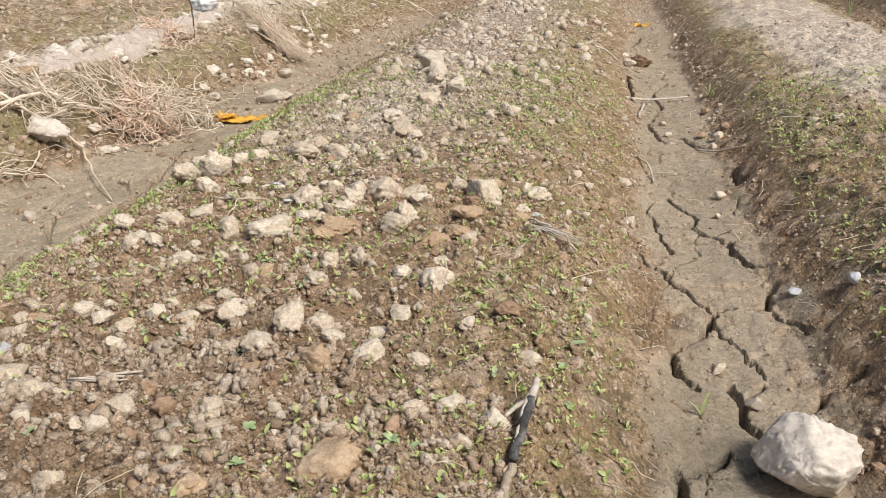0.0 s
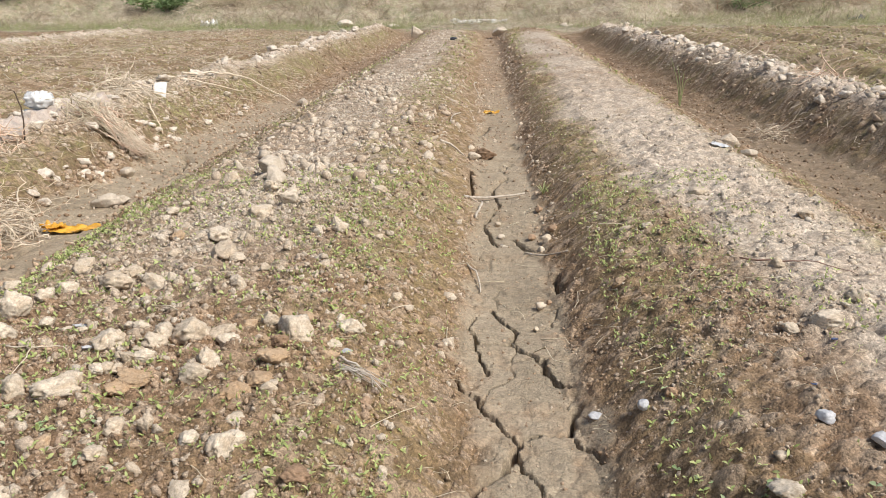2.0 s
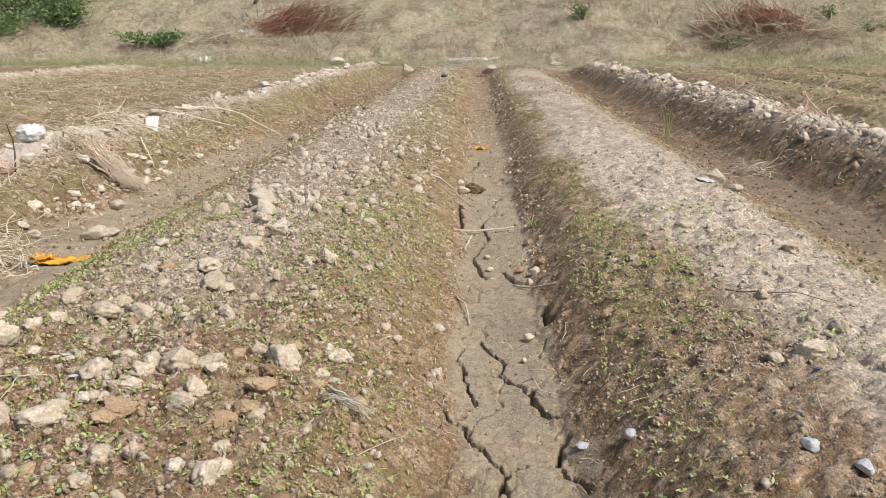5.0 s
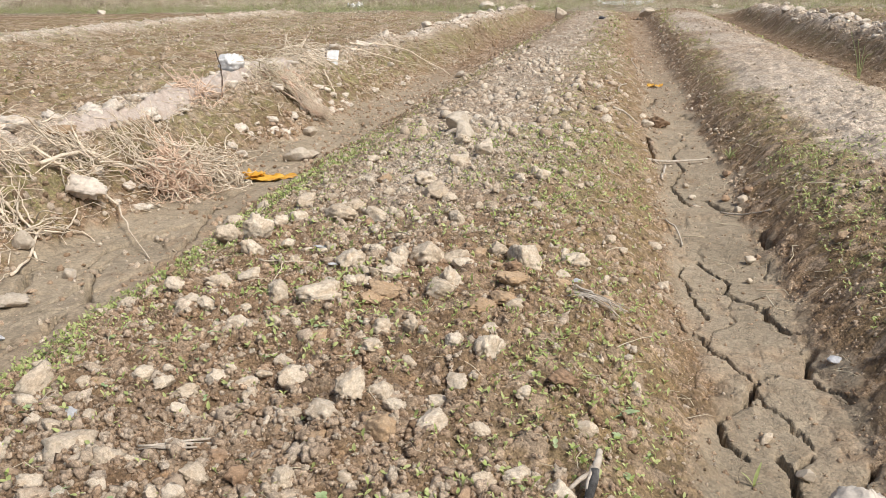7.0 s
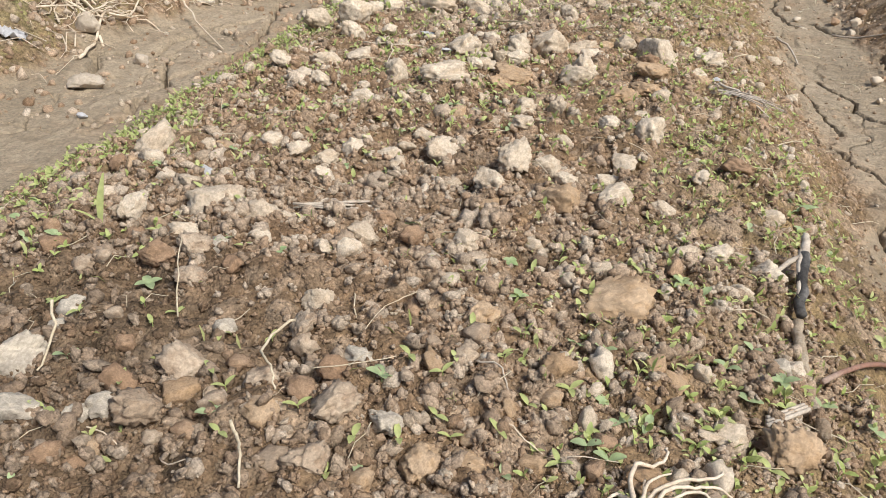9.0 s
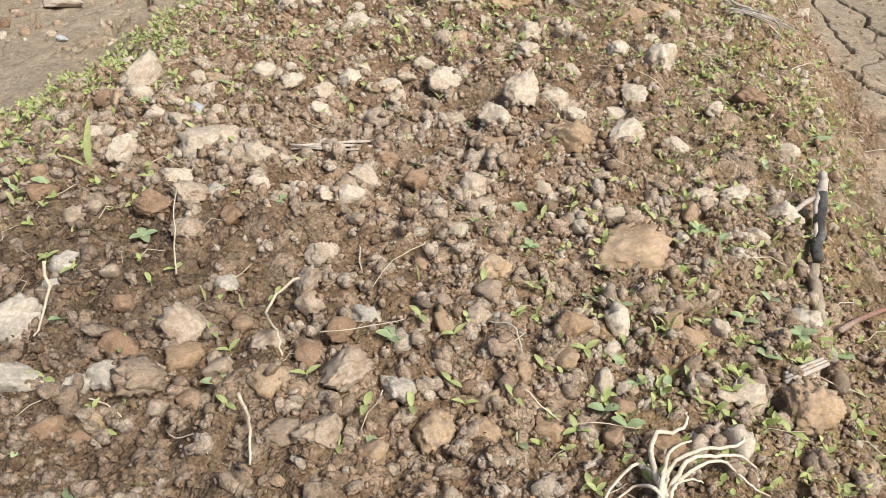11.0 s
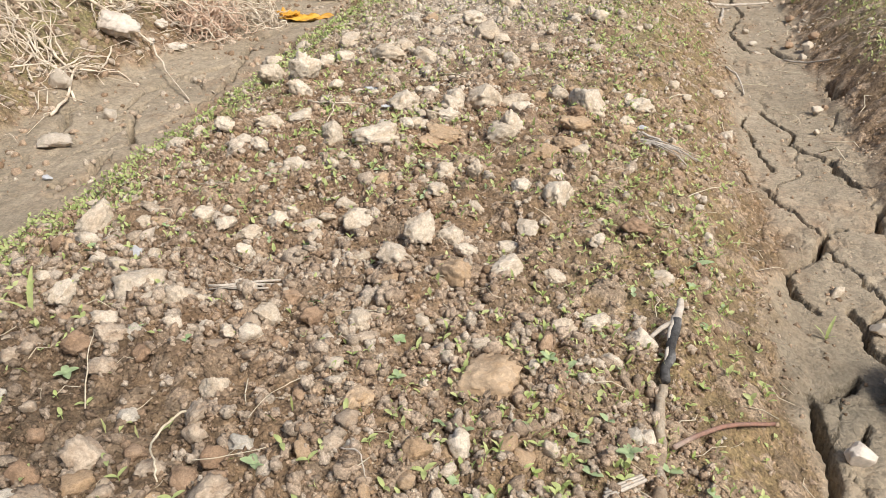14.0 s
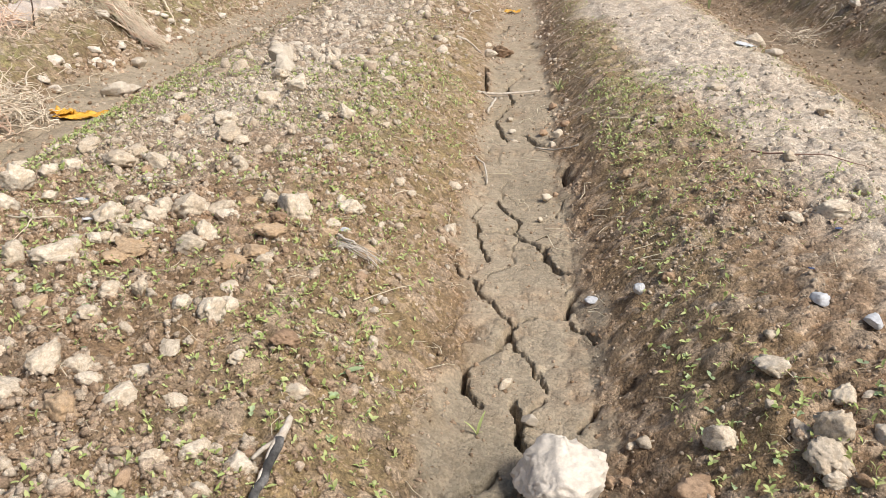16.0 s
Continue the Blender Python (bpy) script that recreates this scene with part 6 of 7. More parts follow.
tangle("root_tangle", 2.75, 5.0, 0.3, 0.22, 0.07, 26, 0.006, ROOT, "dry pinkish roots heaped on the ridge", 7)
tangle("root_tangle", 2.72, 6.6, 0.3, 0.25, 0.08, 30, 0.008, PINK_ROOT, "dry pinkish roots heaped on the ridge", 8)
tangle("root_tangle", 2.7, 8.4, 0.3, 0.35, 0.1, 30, 0.009, ROOT, "dry roots heaped on the ridge", 12)
tangle("straw_tangle", 2.05, 5.6, -0.02, 0.16, 0.1, 60, 0.005, ROOT, "loose tangle of dry stalks in the furrow", 9)
strand("dry_branch", [(-2.3, 6.5, 0.05), (-2.15, 6.95, 0.05), (-2.0, 7.35, 0.05), (-1.64, 7.33, 0.02)], 0.018, 0.01, ROOT, "pale crooked dry branch lying down the ridge", "branch", sides=7)
strand("dry_branch", [(-2.34, 6.2, 0.04), (-2.1, 6.4, 0.05), (-1.95, 6.9, 0.05)], 0.014, 0.007, ROOT, "pale dry branch lying on the ridge", "branch", sides=7)
strand("dry_branch", [(-2.09, 5.3, 0.03), (-2.03, 5.22, 0.05), (-1.99, 5.2, 0.02), (-1.95, 5.13, 0.02)], 0.012, 0.007, ROOT, "pale curled root on the side of the ridge", "root", sides=7)
strand("red_stalk", [(0.86, 2.23), (0.95, 2.17, 0.012), (1.03, 2.14, 0.014), (1.12, 2.09, 0.006)], 0.005, 0.002, STEM, "long thin reddish stalk on the pale crust", "stalk")
fuzz = base("grey_weed", -0.1, 1.58, None)
for k in range(14):
    a = rng.normal(0, 1, 5)
    part("stalk", mesh_of("stalk", *tube([(-0.06 + 0.01 * a[0], 0.045 + 0.01 * a[1], 0.01), (0.01 * a[2], 0.008 * a[3], 0.018), (0.045 + 0.012 * a[4], -0.045 + 0.012 * a[0], 0.012)], 0.0014, 0.0007, 4), True, ASH_WOOD), None, fuzz)
tagged(fuzz, "bleached grey withered weed on the bed's shoulder", "withered weed")
for k in range(46):
    y = 2.5 + 4.2 * rng.uniform() ** 1.3
    x = rng.normal(-1.9, 0.045) if k % 3 else rng.normal(-2.0, 0.06)
    s = rng.uniform(0.03, 0.085)
    ob = new("foot_clod", ridge_meshes[k % 6])
    ob.matrix_basis = pose(x, y, ground_z(x, y) + s * 0.12, rng.normal(0, 15), rng.normal(0, 15), rng.uniform(0, 360)) @ Matrix.Diagonal((s * 0.6, s * 0.5, s * 0.42, 1))
    tagged(ob, "pale clod of soil fallen to the ridge's foot", "soil clod", "clods below the ridge")
ROOT_LINES = [
    (0.012, [(-2.108, 2.392, 0.05), (-2.055, 2.417, 0.05), (-2.0, 2.423, 0.05), (-1.937, 2.483, 0.04), (-1.842, 2.464, 0.04)]),
    (0.007, [(-1.842, 2.464, 0.04), (-1.7, 2.3, 0.03), (-1.495, 2.087, 0.004)]),
    (0.014, [(-2.039, 2.347, 0.05), (-2.039, 2.586, 0.06), (-1.984, 2.669, 0.06), (-1.956, 2.731, 0.06), (-1.932, 2.849, 0.04)]),
    (0.010, [(-2.178, 2.699, 0.04), (-2.058, 2.616, 0.05), (-1.988, 2.639, 0.05)]),
    (0.009, [(-1.815, 1.872, 0.005), (-1.848, 2.002, 0.02), (-1.886, 2.11, 0.03), (-1.865, 2.204, 0.02), (-1.892, 2.306, 0.02)]),
    (0.008, [(-1.853, 2.021, 0.015), (-1.773, 1.964, 0.01), (-1.68, 1.892, 0.004)]),
    (0.005, [(-1.873, 2.185, 0.02), (-1.813, 2.244, 0.01), (-1.701, 2.205, 0.006), (-1.576, 2.238, 0.004)]),
    (0.004, [(-1.475, 2.19, 0.004), (-1.471, 2.311, 0.004), (-1.446, 2.362, 0.004)]),
    (0.009, [(-2.0, 2.107, 0.03), (-1.943, 2.101, 0.03), (-1.87, 2.076, 0.02)]),
]
for r, line in ROOT_LINES:
    strand("dry_root", line, r, r * 0.55, ROOT, "thick pale dry root on the side of the ridge", "root", sides=7, wobble=0.002)
bundle = base("root_bundle", -1.97, 4.58, 0.02, -8)
for k in range(95):
    a = rng.normal(0, 1, 8)
    line = [(-0.2 + 0.06 * a[0], 0.08 * a[1] + 0.05, 0.29 + 0.02 * a[2]), (-0.09 + 0.03 * a[6], 0.055 * a[3], 0.25 + 0.02 * a[4]), (0.03, 0.05 * a[7], 0.14 + 0.03 * a[0]), (0.13 + 0.05 * a[4], 0.06 * a[5], 0.03 + 0.02 * abs(a[2]))]
    part("fibre", mesh_of("fibre", *tube(line, 0.0026 if k % 4 else 0.005, 0.0012, 4, 0.003, k, fine=2), True, ROOT if k % 3 else PINK_ROOT), None, bundle)
tagged(bundle, "fibrous bundle of pale dry roots hanging down the ridge", "roots")
scrap_at = (-1.955, 1.786)
ob = new("plastic_scrap", mesh_of("plastic_scrap", *crumpled(0.075, 0.06, 44, 0.4, 10), True, WHITE_STONE))
ob.matrix_basis = pose(*scrap_at, ground_z(*scrap_at) + 0.006, 12, 20, 40)
tagged(ob, "greyish clear scrap of plastic at the ridge's foot", "plastic scrap")
stone("lime_lump", -1.95, 2.42, 0.26, ROCK, "pale rough lump of lime among the roots", 31, 0.4, -28, 0.65, 0.3, category="lime lump", rough=0.26, tilt=-10)


def lime_crust(x0, y0, x1, y1, width, thick, seed):
    """A ragged sheet of crusted lime lying over the crest between two points."""
    n, m = int(np.hypot(x1 - x0, y1 - y0) / 0.011) + 2, int(width / 0.009) + 2
    u, w = np.meshgrid(np.linspace(0, 1, n), np.linspace(-1, 1, m), indexing="ij")
    x = x0 + (x1 - x0) * u + w * width / 2
    y = y0 + (y1 - y0) * u
    edge = 1 - np.maximum(np.abs(w), np.abs(2 * u - 1) ** 4) ** 2
    body = np.clip(1.5 * edge + 0.75 * smooth_noise(x * 11, y * 8, seed) + 0.3 * smooth_noise(x * 34, y * 30, seed + 1) - 0.3, -0.25, 1)
    body = np.where(edge < 0.03, -0.3, body)
    rough = 0.007 * smooth_noise(x * 40, y * 36, seed + 2) + 0.004 * smooth_noise(x * 95, y * 90, seed + 3)
    z = ground_height(x, y) + thick * body * (0.75 + 0.4 * smooth_noise(x * 9, y * 7, seed + 4)) + rough * (body > 0)
    v = np.stack([x - x0, y - y0, z - ground_z(x0, y0)], -1).reshape(-1, 3)
    a = (np.arange(n - 1)[:, None] * m + np.arange(m - 1)).ravel()
    faces = np.stack([a, a + m, a + m + 1, a + 1], 1).tolist()
    ob = new("lime_crust", mesh_of("lime_crust", v, faces, True, LIME_CRUST))
    ob.matrix_basis = pose(x0, y0, ground_z(x0, y0))
    return tagged(ob, "pale pinkish crust of lime capping the ridge", "lime crust", "lime crusts on the ridge")


lime_crust(-2.23, 2.72, -2.2, 3.5, 0.13, 0.04, 310)
lime_crust(-2.23, 3.4, -2.25, 4.15, 0.12, 0.038, 320)
lime_crust(-2.27, 4.05, -2.29, 5.2, 0.15, 0.045, 330)
for k, (x, y, s) in enumerate(((-2.16, 3.5, 0.09), (-2.22, 2.7, 0.16), (-2.29, 4.28, 0.1), (-2.3, 4.7, 0.14), (-2.26, 5.1, 0.13))):
    stone("pale_block", x, y, s * 1.05, CLOD["ORANGE"] if k == 1 else CLOD["LIME"], "pale crumbling block of earth on the ridge", 40 + k, 0.3, 40 * k, 0.8, category="earth block", rough=0.22)
white = base("white_plastic", -2.36, 4.47, None, 30)
part("sheet", mesh_of("sheet", *crumpled(0.16, 0.13, 15, 0.1, 10), True, WHITE_PLASTIC), None, white)
sv, sf = lump(4, 77, 4, 0.3, 1.0, 0.4)
part("wad", mesh_of("wad", sv * np.array([0.085, 0.07, 0.07]) + np.array([0.0, 0.0, 0.06]), sf, True, WHITE_PLASTIC), None, white)
tagged(white, "crumpled white plastic bag on the ridge", "plastic bag")
strand("dark_twig", [(-2.15, 3.92, 0.0), (-2.15, 3.93, 0.09), (-2.155, 3.94, 0.16), (-2.18, 3.94, 0.22)], 0.008, 0.006, BARK, "dark bent twig standing on the ridge", "twig")
card = base("plastic_card", -2.17, 5.68, None, 14)
leaning = np.array(Matrix.Rotation(radians(-24), 3, "X"))
cv, cf = box((-0.042, -0.003, -0.015), (0.042, 0.003, 0.1))
part("panel", bevelled("panel", ([tuple(leaning @ np.array(p) + np.array([0.012 * p[2] / 0.1, 0, 0])) for p in cv], cf), 0.0015, WHITE_PLASTIC), None, card)
cv, cf = box((-0.047, -0.005, -0.015), (-0.0425, 0.005, 0.092))
part("edge", bevelled("edge", ([tuple(leaning @ np.array(p)) for p in cv], cf), 0.001, BLACK_PLASTIC), None, card, "dark broken edge")
tagged(card, "broken white plastic panel leaning on the ridge", "plastic panel")
film_scrap = base("plastic_film", 1.3, 4.08, None, 100)
part("sheet", mesh_of("sheet", *crumpled(0.15, 0.07, 61, 0.12, 8), True, WHITE_PLASTIC), None, film_scrap)
tagged(film_scrap, "whitish scrap of plastic film beside a stone", "plastic scrap")
weed = base("dry_weed", 1.82, 7.25, None)
for k in range(4):
    part("stalk", mesh_of("stalk", *tube([(0, 0, -0.02), (0.02 * k - 0.03, 0.01, 0.2), (0.06 * k - 0.1, 0.02, 0.42 - 0.06 * k)], 0.005, 0.002, 5), True, GRASS), None, weed)
tagged(weed, "thin upright grass stalks beside the furrow", "grass")


# ---- the margin, the bank and what lies on it ----
def rank(name, n, x0, x1, y0, y1, lo, hi, material, label, keep=None, blades=6):
    shapes = []
    for k in range(5):
        vs, fs, m = [], [], 0
        for b in range(blades):
            v, f = leaf(rng.uniform(0.6, 1.1), 0.06, 1, rng.uniform(0.7, 1.45), 0.8)
            vs.append(turned(v, rng.uniform(0, 6.3)) + rng.normal(0, 0.15, 3) * np.array([1, 1, 0]))
            fs.append(f + m)
            m += len(v)
        shapes.append((np.concatenate(vs), np.concatenate(fs)))
    at = scatter(n, x0, x1, y0, y1, keep)
    v, f, i = strew(shapes, at, rng.uniform(lo, hi, len(at)), 0.2, 0.2)
    return tagged(new(name, many(name, v, f, None, material, True)), label, "grass", kind="stuff")


greener = lambda x, y: np.clip(0.35 + 0.9 * smooth_noise(x * 0.35, y * 0.8, 81) + 0.5 * (y < 22.3) + 0.5 * (x < -9), 0.03, 1)
tussock = lambda x, y: np.clip(0.15 + 1.3 * smooth_noise(x * 0.9, y * 0.9, 82), 0.0, 1)
rank("dry_grass", 15000, -19, 19, 21.0, 29, 0.14, 0.36, DRY_GRASS, "dry yellowed grass over the bank", blades=4)
rank("dry_grass", 6500, -19, 19, 21.6, 29.5, 0.22, 0.48, DRY_WEED, "tall brown withered tussocks on the bank", tussock, 6)
rank("green_grass", 6500, -19, 19, 21.5, 28.5, 0.16, 0.4, GRASS, "olive grass growing between the dry tussocks", lambda x, y: np.clip(0.1 + 1.4 * smooth_noise(x * 0.5 + 9, y * 0.8, 83), 0.0, 1), 4)
rank("green_grass", 3500, -20, 20, 19.4, 23.3, 0.1, 0.28, GRASS, "short green grass along the field's end", greener)
rank("green_grass", 2400, -20, -1.5, 19.8, 22.8, 0.1, 0.26, GRASS, "thick green grass along the field's end")
rank("green_grass", 900, 4.5, 12, 21.5, 23.6, 0.12, 0.3, GRASS, "green grass below the brushwood")
rank("green_grass", 1300, -20, 20, 27, 31, 0.12, 0.35, GRASS, "green grass along the top of the bank")
litter("straw_litter", 150, -18, 18, 22.2, 29, 0.15, 0.4, 0.015, BARK, "dark dead stalks strewn over the bank")
litter("straw_litter", 3400, -18, 18, 21.5, 29, 0.12, 0.5, 0.012, STRAW, "dry stalks strewn over the bank")


def heap(name, x, y, w, h, n, material, label, seed, r=0.012, lean=(0.0, -0.15), long=(0.25, 0.7)):
    """A brushwood heap: many long stalks piled up, leaning mostly one way."""
    a = np.random.default_rng(seed)
    shapes = []
    for k in range(n):
        c = np.array([a.normal(0, 0.28) * w, a.normal(0, 0.25), 0])
        c[2] = h * max(0.05, 1 - (c[0] / (0.6 * w)) ** 2) * a.uniform(0.0, 1.0) + 0.3 * c[1]
        d = np.array([a.normal(lean[0], 0.7), a.normal(0, 0.4), a.normal(lean[1], 0.35)])
        d *= a.uniform(*long) / np.linalg.norm(d)
        shapes.append(tube([c - d, c + a.normal(0, 0.08, 3) + np.array([0, 0, 0.06]), c + d], r * a.uniform(0.5, 1.3), r * 0.4, 3, closed=False, fine=2))
    ob = new(name, mesh_of(name, *merge(*shapes), True, material))
    ob.matrix_basis = pose(x, y, ground_z(x, y) - 0.1)
    return tagged(ob, label, "brushwood", kind="stuff")


heap("reed_heap", -5.3, 25.3, 2.7, 0.75, 560, REED, "heap of reddish dry reeds on the bank", 1, 0.012, (1.0, 0.55), (0.4, 0.9))
heap("straw_heap", -4.6, 25.2, 3.0, 0.8, 110, STRAW, "pale dry stalks fallen over the reeds", 6, 0.011, (0.8, 0.4))
heap("brush_heap", 8.5, 24.9, 2.6, 0.65, 560, REED, "heap of reddish brown brushwood on the bank", 2, 0.011, (1.0, -0.35), (0.4, 0.9))
heap("straw_heap", 8.6, 24.2, 4.0, 0.6, 130, STRAW, "pale dry stalks fallen over the brushwood", 7, 0.011, (0.8, -0.3), (0.3, 0.9))
heap("branch_heap", 7.1, 24.5, 1.5, 0.95, 60, STRAW, "pale dry branches leaning on the brushwood", 3, 0.016, (0.5, -0.9), (0.4, 1.0))
heap("branch_heap", 10.2, 24.6, 1.8, 0.5, 60, STRAW, "pale dry branches leaning on the brushwood", 4, 0.014, (0.9, 0.2), (0.3, 0.9))
heap("dry_weed_heap", -7.6, 24.2, 1.6, 0.35, 200, STRAW, "low heap of pale dry weeds on the bank", 5)


def bush(name, x, y, w, h, n, material, label, seed, leaf_size=0.07, z=None, category="bush"):
    thing = base(name, x, y, (ground_z(x, y) - 0.05) if z is None else z)
    a = np.random.default_rng(seed)
    tips = []
    shapes = []
    for k in range(9):
        tip = np.array([a.normal(0, 0.3) * w, a.normal(0, 0.25) * w, h * a.uniform(0.5, 0.95)])
        tips.append(tip)
        shapes.append(tube([(0, 0, 0), tuple(tip * np.array([0.4, 0.4, 0.55])), tuple(tip)], 0.03 * h, 0.008 * h, 5, closed=False))
    part("branchwork", mesh_of("branchwork", *merge(*shapes), True, BARK), None, thing)
    for g in range(3):
        tip = np.array(tips)[a.integers(0, 9, n // 3)]
        at = tip * a.uniform(0.35, 1.05, (n // 3, 1)) + a.normal(0, 0.13, (n // 3, 3)) * np.array([w, w, h])
        at[:, 2] = np.clip(at[:, 2], 0.03, None)
        v, f, i = strew(tuft, at, a.uniform(0.6, 1.3, n // 3) * leaf_size, 0.8, 0.2)
        part("foliage", many("foliage", v, f, None, material, True), None, thing)
    return tagged(thing, label, category)


bush("bush", 3.25, 25.6, 0.75, 0.6, 420, BUSH, "small rounded dark green bush on the bank", 1)
bush("bush", 10.6, 25.6, 0.7, 0.55, 300, BUSH, "small dark green bush on the bank", 2)
bush("bush", 11.6, 25.2, 0.6, 0.4, 200, BUSH, "low green bush on the bank", 3)
bush("bush", 7.2, 24.0, 1.1, 0.4, 300, BUSH, "low green weeds below the brushwood", 4)
for k, (x, y, w, h) in enumerate(((-14.6, 25.9, 2.4, 1.5), (-12.9, 25.7, 1.7, 0.9), (-16.5, 26.2, 2.6, 1.8), (-13.6, 26.6, 1.7, 1.2), (-9.3, 24.6, 1.5, 0.45), (-15.0, 24.7, 2.2, 0.8))):
    bush("bush", x, y, w, h, 1300, BUSH, "dense leafy green bush on the bank", 10 + k, 0.13)
for k, x in enumerate(np.linspace(-19, -8.5, 8)):
    bush("bush", x, 31.5 + 0.5 * (k % 2), 2.0, 0.5, 360, BUSH, "low green hedge bush behind the bank", 30 + k, 0.17)
for k, (x, y, w, h, m) in enumerate(((-7.6, 38, 3.0, 1.9, DRY_WEED), (-10.5, 38, 3.0, 1.8, DRY_WEED), (5.2, 44, 3.4, 1.6, GRASS), (7.6, 44, 3.0, 1.5, GRASS), (10.9, 46, 2.2, 1.4, BUSH), (13.4, 46, 3.0, 1.2, GRASS), (18.8, 47, 4.2, 2.4, GRASS), (22.2, 48, 2.0, 1.3, GRASS))):
    bush(("dry_bush" if m is DRY_WEED else "bush"), x, y, w, h, 540, m, "tall dry brown weeds behind the bank" if m is DRY_WEED else "leafy green shrub before the buildings", 50 + k, 0.2)


def tree(x, y, h, w, label, seed):
    """A tapered trunk, limbs and a ragged crown."""
    thing = base("tree", x, y, 1.9)
    a = np.random.default_rng(seed)
    part("trunk", mesh_of("trunk", *tube([(0, 0, 0), (0.1, 0, h * 0.3), (0, 0.1, h * 0.6)], 0.05 * h * 0.6, 0.02 * h, 7), True, BARK), None, thing)
    limbs, tips = [], []
    for k in range(10):
        c = np.array([a.normal(0, 0.28) * w, a.normal(0, 0.28) * w, h * a.uniform(0.45, 1.0)])
        tips.append(c)
        limbs.append(tube([(0, 0, h * 0.3), tuple(c * np.array([0.5, 0.5, 0.8])), tuple(c)], 0.015 * h, 0.004 * h, 5, closed=False))
    part("limbwork", mesh_of("limbwork", *merge(*limbs), True, BARK), None, thing)
    at = np.array(tips)[a.integers(0, 10, 700)] + a.normal(0, 0.14, (700, 3)) * np.array([w, w, h * 0.7])
    v, f, i = strew(tuft, at, a.uniform(0.6, 1.3, 700) * 0.42, 0.9, 0.2)
    part("crown", many("crown", v, f, None, DARK_BUSH, True), None, thing)
    return tagged(thing, label, "tree")


for k, (x, y, h, w) in enumerate(((-4.6, 76, 5.5, 5), (-1.2, 78, 6.0, 5), (1.8, 77, 5.2, 4.5), (8.0, 66, 4.5, 4), (-9, 70, 5, 5), (20.5, 80, 4.4, 4), (31, 92, 5.5, 4), (39.5, 90, 5.0, 4), (43.5, 92, 5.2, 5), (-16, 66, 5, 6), (-24, 64, 6, 6))):
    tree(x, y, h, w, "dark leafy tree behind the buildings", 70 + k)

# what lies on the margin
stone("stone", 0.35, 18.2, 0.46, STONE, "grey angular stone at the end of the furrow", 90, 0.45, 10)
stone("stone", -1.47, 18.3, 0.28, STONE, "grey upright stone at the end of the bed", 91, 1.1, 30, 0.5)
stone("stone", -0.48, 14.1, 0.16, BLACK_PLASTIC, "dark lump on the far end of the bed", 92, 0.5, category="lump")
for k, (x, y, s, flat) in enumerate(((-2.35, 21.5, 0.36, 0.5), (2.1, 21.6, 0.4, 0.35), (-3.6, 21.5, 0.6, 0.45), (-12.2, 22.9, 0.6, 0.35), (-11.6, 23.2, 0.45, 0.4), (-13.4, 19.3, 0.3, 0.6))):
    stone("pale_stone", x, y, s, ROCK, "pale stone on the grass at the field's end", 95 + k, flat, 35 * k)
sheet = base("plastic_sheet", -0.15, 22.6, None, 4)
part("sheet", mesh_of("sheet", *crumpled(1.5, 0.4, 31, 0.35, 26), True, WHITE_PLASTIC), None, sheet)
part("roll", mesh_of("roll", *tube([(-0.5, 0.1, 0.05), (0, 0.12, 0.1), (0.6, 0.08, 0.07)], 0.07, 0.05, 8, 0.012, 2), True, WHITE_PLASTIC), None, sheet)
tagged(sheet, "crumpled white plastic sheet on the grass", "plastic sheet")
for x, y, s, m, label in ((-7.5, 22.4, 0.45, WHITE_PLASTIC, "bluish white plastic bag on the grass"), (9.9, 22.9, 0.6, BLACK_PLASTIC, "crumpled black plastic bag below the brushwood"), (-7.0, 24.8, 0.26, WHITE_PLASTIC, "white scrap of plastic on the bank")):
    bag = base("plastic_bag", x, y, None, 20)
    part("sheet", mesh_of("sheet", *crumpled(s, s * 0.7, int(s * 100), 0.6, 16), True, m), None, bag)
    bv, bf = lump(3, int(s * 200), 6, 0.3, 0.7)
    part("bulge", mesh_of("bulge", bv * s * 0.3 + np.array([0, 0, s * 0.15]), bf, True, m), None, bag)
    tagged(bag, label, "plastic bag")
slab = base("concrete_slab", -13.6, 26.6, 2.05, 6)
part("top", bevelled("top", box((-0.45, -0.4, 0.12), (0.45, 0.4, 0.3)), 0.03, CONCRETE), None, slab)
for sx in (-0.3, 0.3):
    part("support", bevelled("support", box((sx - 0.1, -0.3, -0.6), (sx + 0.1, 0.3, 0.12)), 0.02, CONCRETE), None, slab)
tagged(slab, "grey concrete slab over the bushes of the bank", "slab")
stump = base("stump", -7.1, 26.6, None)
part("wood", mesh_of("wood", *tube([(0, 0, -0.1), (0.05, 0, 0.15), (0.12, 0, 0.3)], 0.07, 0.05, 8, 0.01, 5), True, BARK), None, stump)
part("snag", mesh_of("snag", *tube([(0.1, 0, 0.24), (0.17, 0, 0.33)], 0.03, 0.015, 6), True, BARK), None, stump)
tagged(stump, "dark broken stump on the bank", "stump")


# ---- buildings behind the bank ----
def corrugated(name, x0, x1, y, z0, z1, material, pitch=0.18, depth=0.04, lean=0.0):
    """A ribbed sheet standing along x, with thickness."""
    n = int((x1 - x0) / pitch) * 4
    verts, faces = [], []
    for back in (0, 0.012):
        for k in range(n + 1):
            x = x0 + (x1 - x0) * k / n
            d = depth * math.sin(k * math.pi / 2) + back
            verts += [(x, y + d, z0), (x, y + d + lean, z1)]
    m = 2 * (n + 1)
    for k in range(n):
        a = 2 * k
        faces += [(a, a + 2, a + 3, a + 1), (m + a + 1, m + a + 3, m + a + 2, m + a), (a + 1, a + 3, m + a + 3, m + a + 1)]
    return mesh_of(name, verts, faces, False, material)


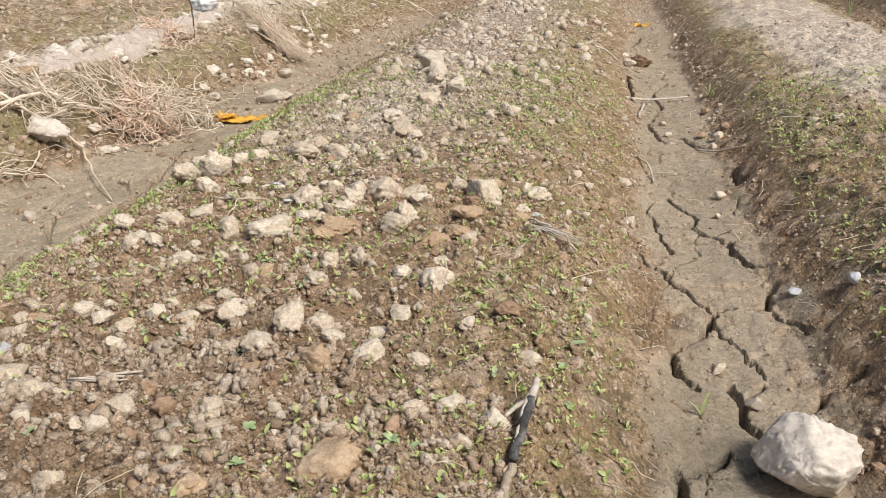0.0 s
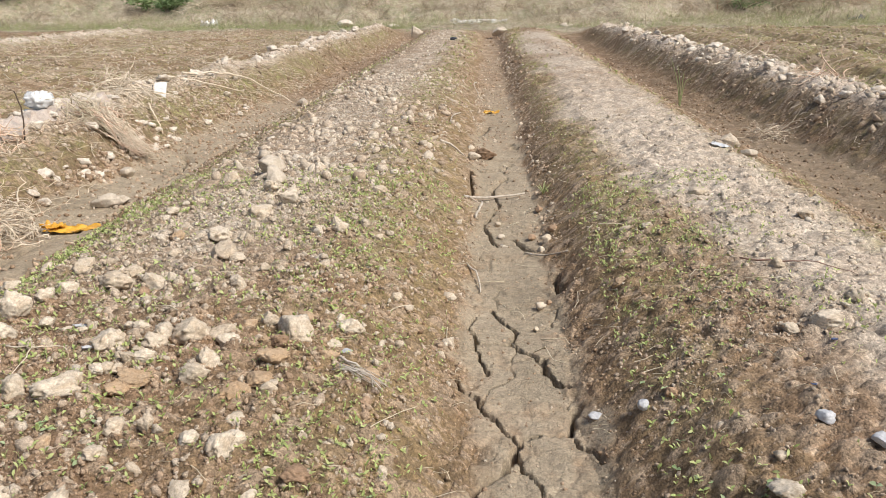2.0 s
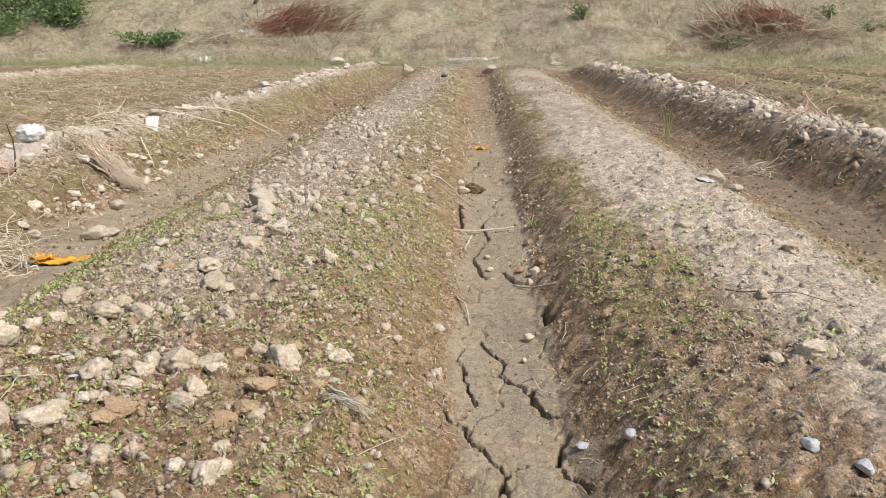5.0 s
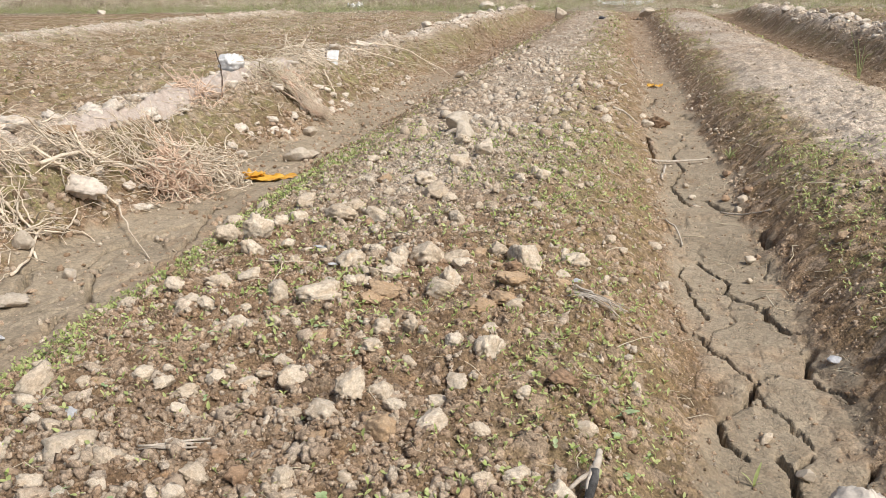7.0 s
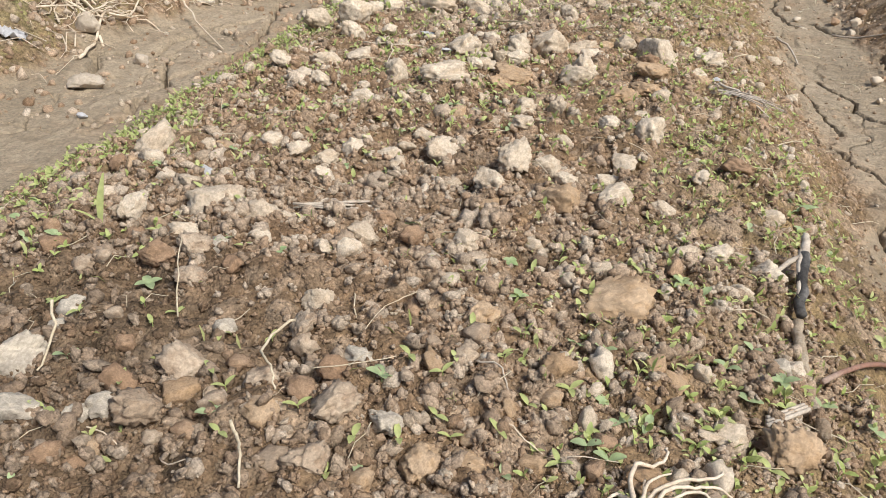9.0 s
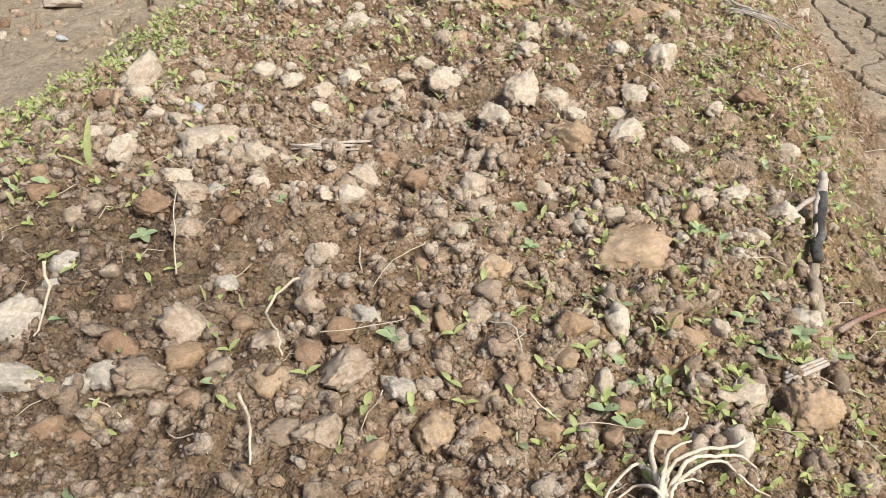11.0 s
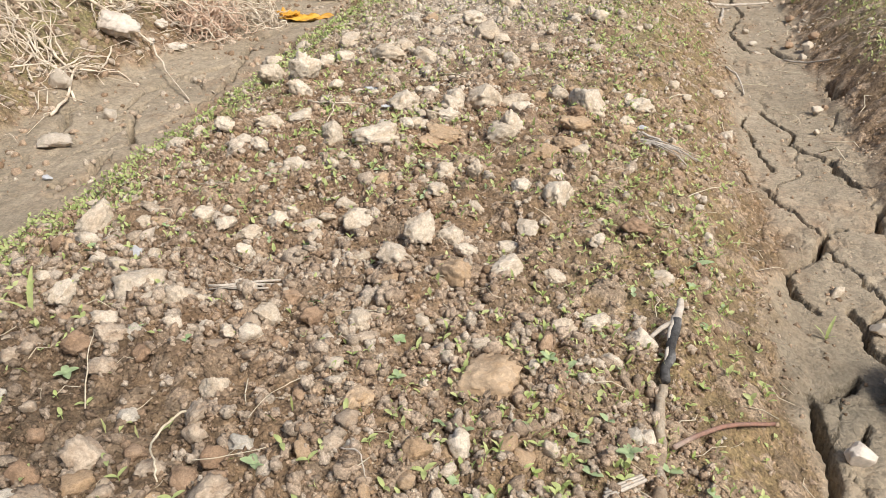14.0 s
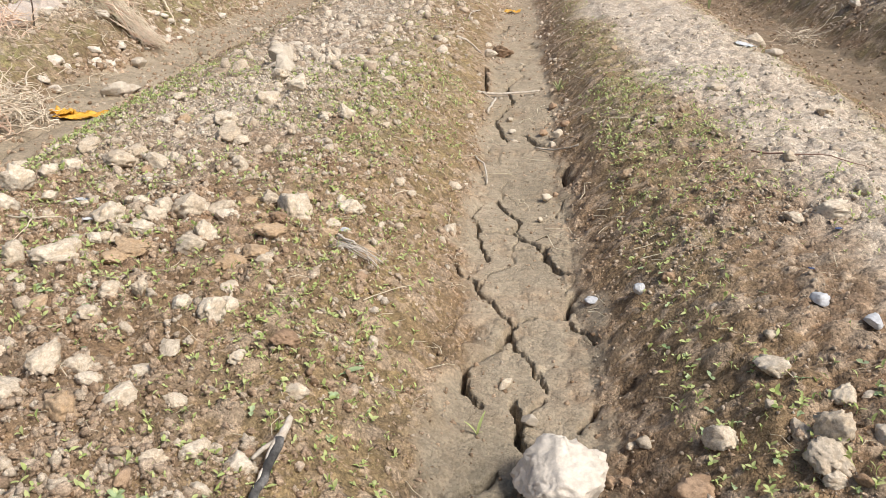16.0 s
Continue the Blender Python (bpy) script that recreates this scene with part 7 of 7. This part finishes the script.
GZ = 1.9
shed = base("shed", -1.1, 62, GZ)
part("wall", mesh_of("wall", *box((-4.5, -2, -0.3), (4.5, 2, 2.42))), PLASTER, shed, "pinkish plastered wall")
part("roof", bevelled("roof", box((-4.8, -2.4, 2.42), (4.8, 2.4, 2.56)), 0.03, SLATE), None, shed, "flat grey roof sheet")
part("eave", bevelled("eave", box((-4.8, -2.46, 2.36), (4.8, -2.403, 2.6)), 0.01, BARK), None, shed, "dark wooden eave board")
tagged(shed, "long low shed with pinkish plastered wall", "shed")
hut = base("hut", -5.95, 57, GZ)
part("wall", mesh_of("wall", *box((-0.65, -0.8, -0.3), (0.65, 0.8, 1.75))), BARK, hut, "dark boarded wall")
part("roof", bevelled("roof", box((-0.85, -1.1, 1.75), (0.85, 1.1, 2.25)), 0.08, SLATE), None, hut, "grey sheet roof")
tagged(hut, "small dark hut with grey roof", "hut")
panel = base("boarded_gate", -7.55, 50, GZ)
for k in range(3):
    part("board", bevelled("board", box((-0.48 + 0.33 * k, -0.03, -0.2), (-0.17 + 0.33 * k, 0.03, 2.9)), 0.01, WHITEWASH), None, panel)
tagged(panel, "tall whitish boarded gate behind the bank", "gate")
house = base("house", 14, 63, GZ)
part("wall", mesh_of("wall", *box((-4.2, -2.5, -0.3), (4.2, 2.5, 2.3))), PLASTER, house, "brownish plastered wall")
roof_v = [(-4.6, -3.2, 2.12), (4.6, -3.2, 2.12), (4.6, 0, 4.4), (-4.6, 0, 4.4), (4.6, 3.2, 2.12), (-4.6, 3.2, 2.12)]
roof_v += [(x, y, z + 0.1) for x, y, z in roof_v]
roof_f = [(1, 0, 3, 2), (4, 2, 3, 5), (6, 7, 8, 9), (9, 8, 10, 11), (0, 1, 7, 6), (4, 5, 11, 10), (1, 2, 8, 7), (2, 4, 10, 8), (5, 3, 9, 11), (3, 0, 6, 9), (0, 5, 3), (1, 2, 4)]
house_roof = part("roof", mesh_of("roof", roof_v, roof_f, False), SLATE, house, "weathered grey sheet roof")
for k in range(27):
    x = -4.5 + k * 0.346
    part("batten", mesh_of("batten", *tube([(x, -3.2, 2.24), (x, 0, 4.52)], 0.035, 0.035, 4), False, SLATE), None, house_roof)
for x in (-2.3, -0.8, 2.6):
    part("window", bevelled("window", box((x, -2.56, 1.25), (x + 0.6, -2.5, 2.05)), 0.02, WHITEWASH), None, house)
tagged(house, "low house with weathered grey roof", "house")
far_house = base("house", 4.3, 74, GZ)
part("wall", mesh_of("wall", *box((-0.9, -1.5, -0.3), (1.3, 1.5, 4.2))), WHITEWASH, far_house, "whitewashed wall")
part("roof", bevelled("roof", box((-1.1, -1.8, 4.2), (1.5, 1.8, 4.4)), 0.03, SLATE), None, far_house)
tagged(far_house, "white house half hidden behind trees", "house")
for x0, x1, z1 in ((15.2, 18.4, 2.0), (18.4, 21.6, 1.95), (21.6, 25.6, 2.1), (25.6, 31, 2.05), (31, 38, 2.1)):
    fence = base("fence", x0, 51, GZ)
    part("sheet", corrugated("sheet", 0.02, x1 - x0 - 0.02, 0, -0.1, z1, SHEET_METAL), None, fence, "ribbed grey sheet")
    part("post", mesh_of("post", *box((-0.05, 0.06, -0.3), (0.05, 0.16, z1 + 0.05))), BARK, fence)
    tagged(fence, "ribbed grey sheet-metal fence", "fence", "fence panels")
pole = base("wooden_post", -2.25, 45, GZ)
part("shaft", mesh_of("shaft", *tube([(0.1, 0, -0.3), (0, 0, 1.2), (-0.25, 0, 4.5)], 0.14, 0.11, 8), True, BARK), None, pole)
part("brace", mesh_of("brace", *tube([(0.35, 0, -0.3), (0.0, 0, 1.6)], 0.07, 0.06, 6), True, BARK), None, pole)
tagged(pole, "dark leaning wooden post behind the bank", "post")
pole = base("concrete_post", 0.92, 46, GZ)
part("shaft", bevelled("shaft", box((-0.1, -0.1, -0.3), (0.1, 0.1, 4.6)), 0.03, CONCRETE), None, pole)
part("cap", bevelled("cap", box((-0.13, -0.13, 4.6), (0.13, 0.13, 4.7)), 0.02, CONCRETE), None, pole)
tagged(pole, "grey concrete post behind the bank", "post")
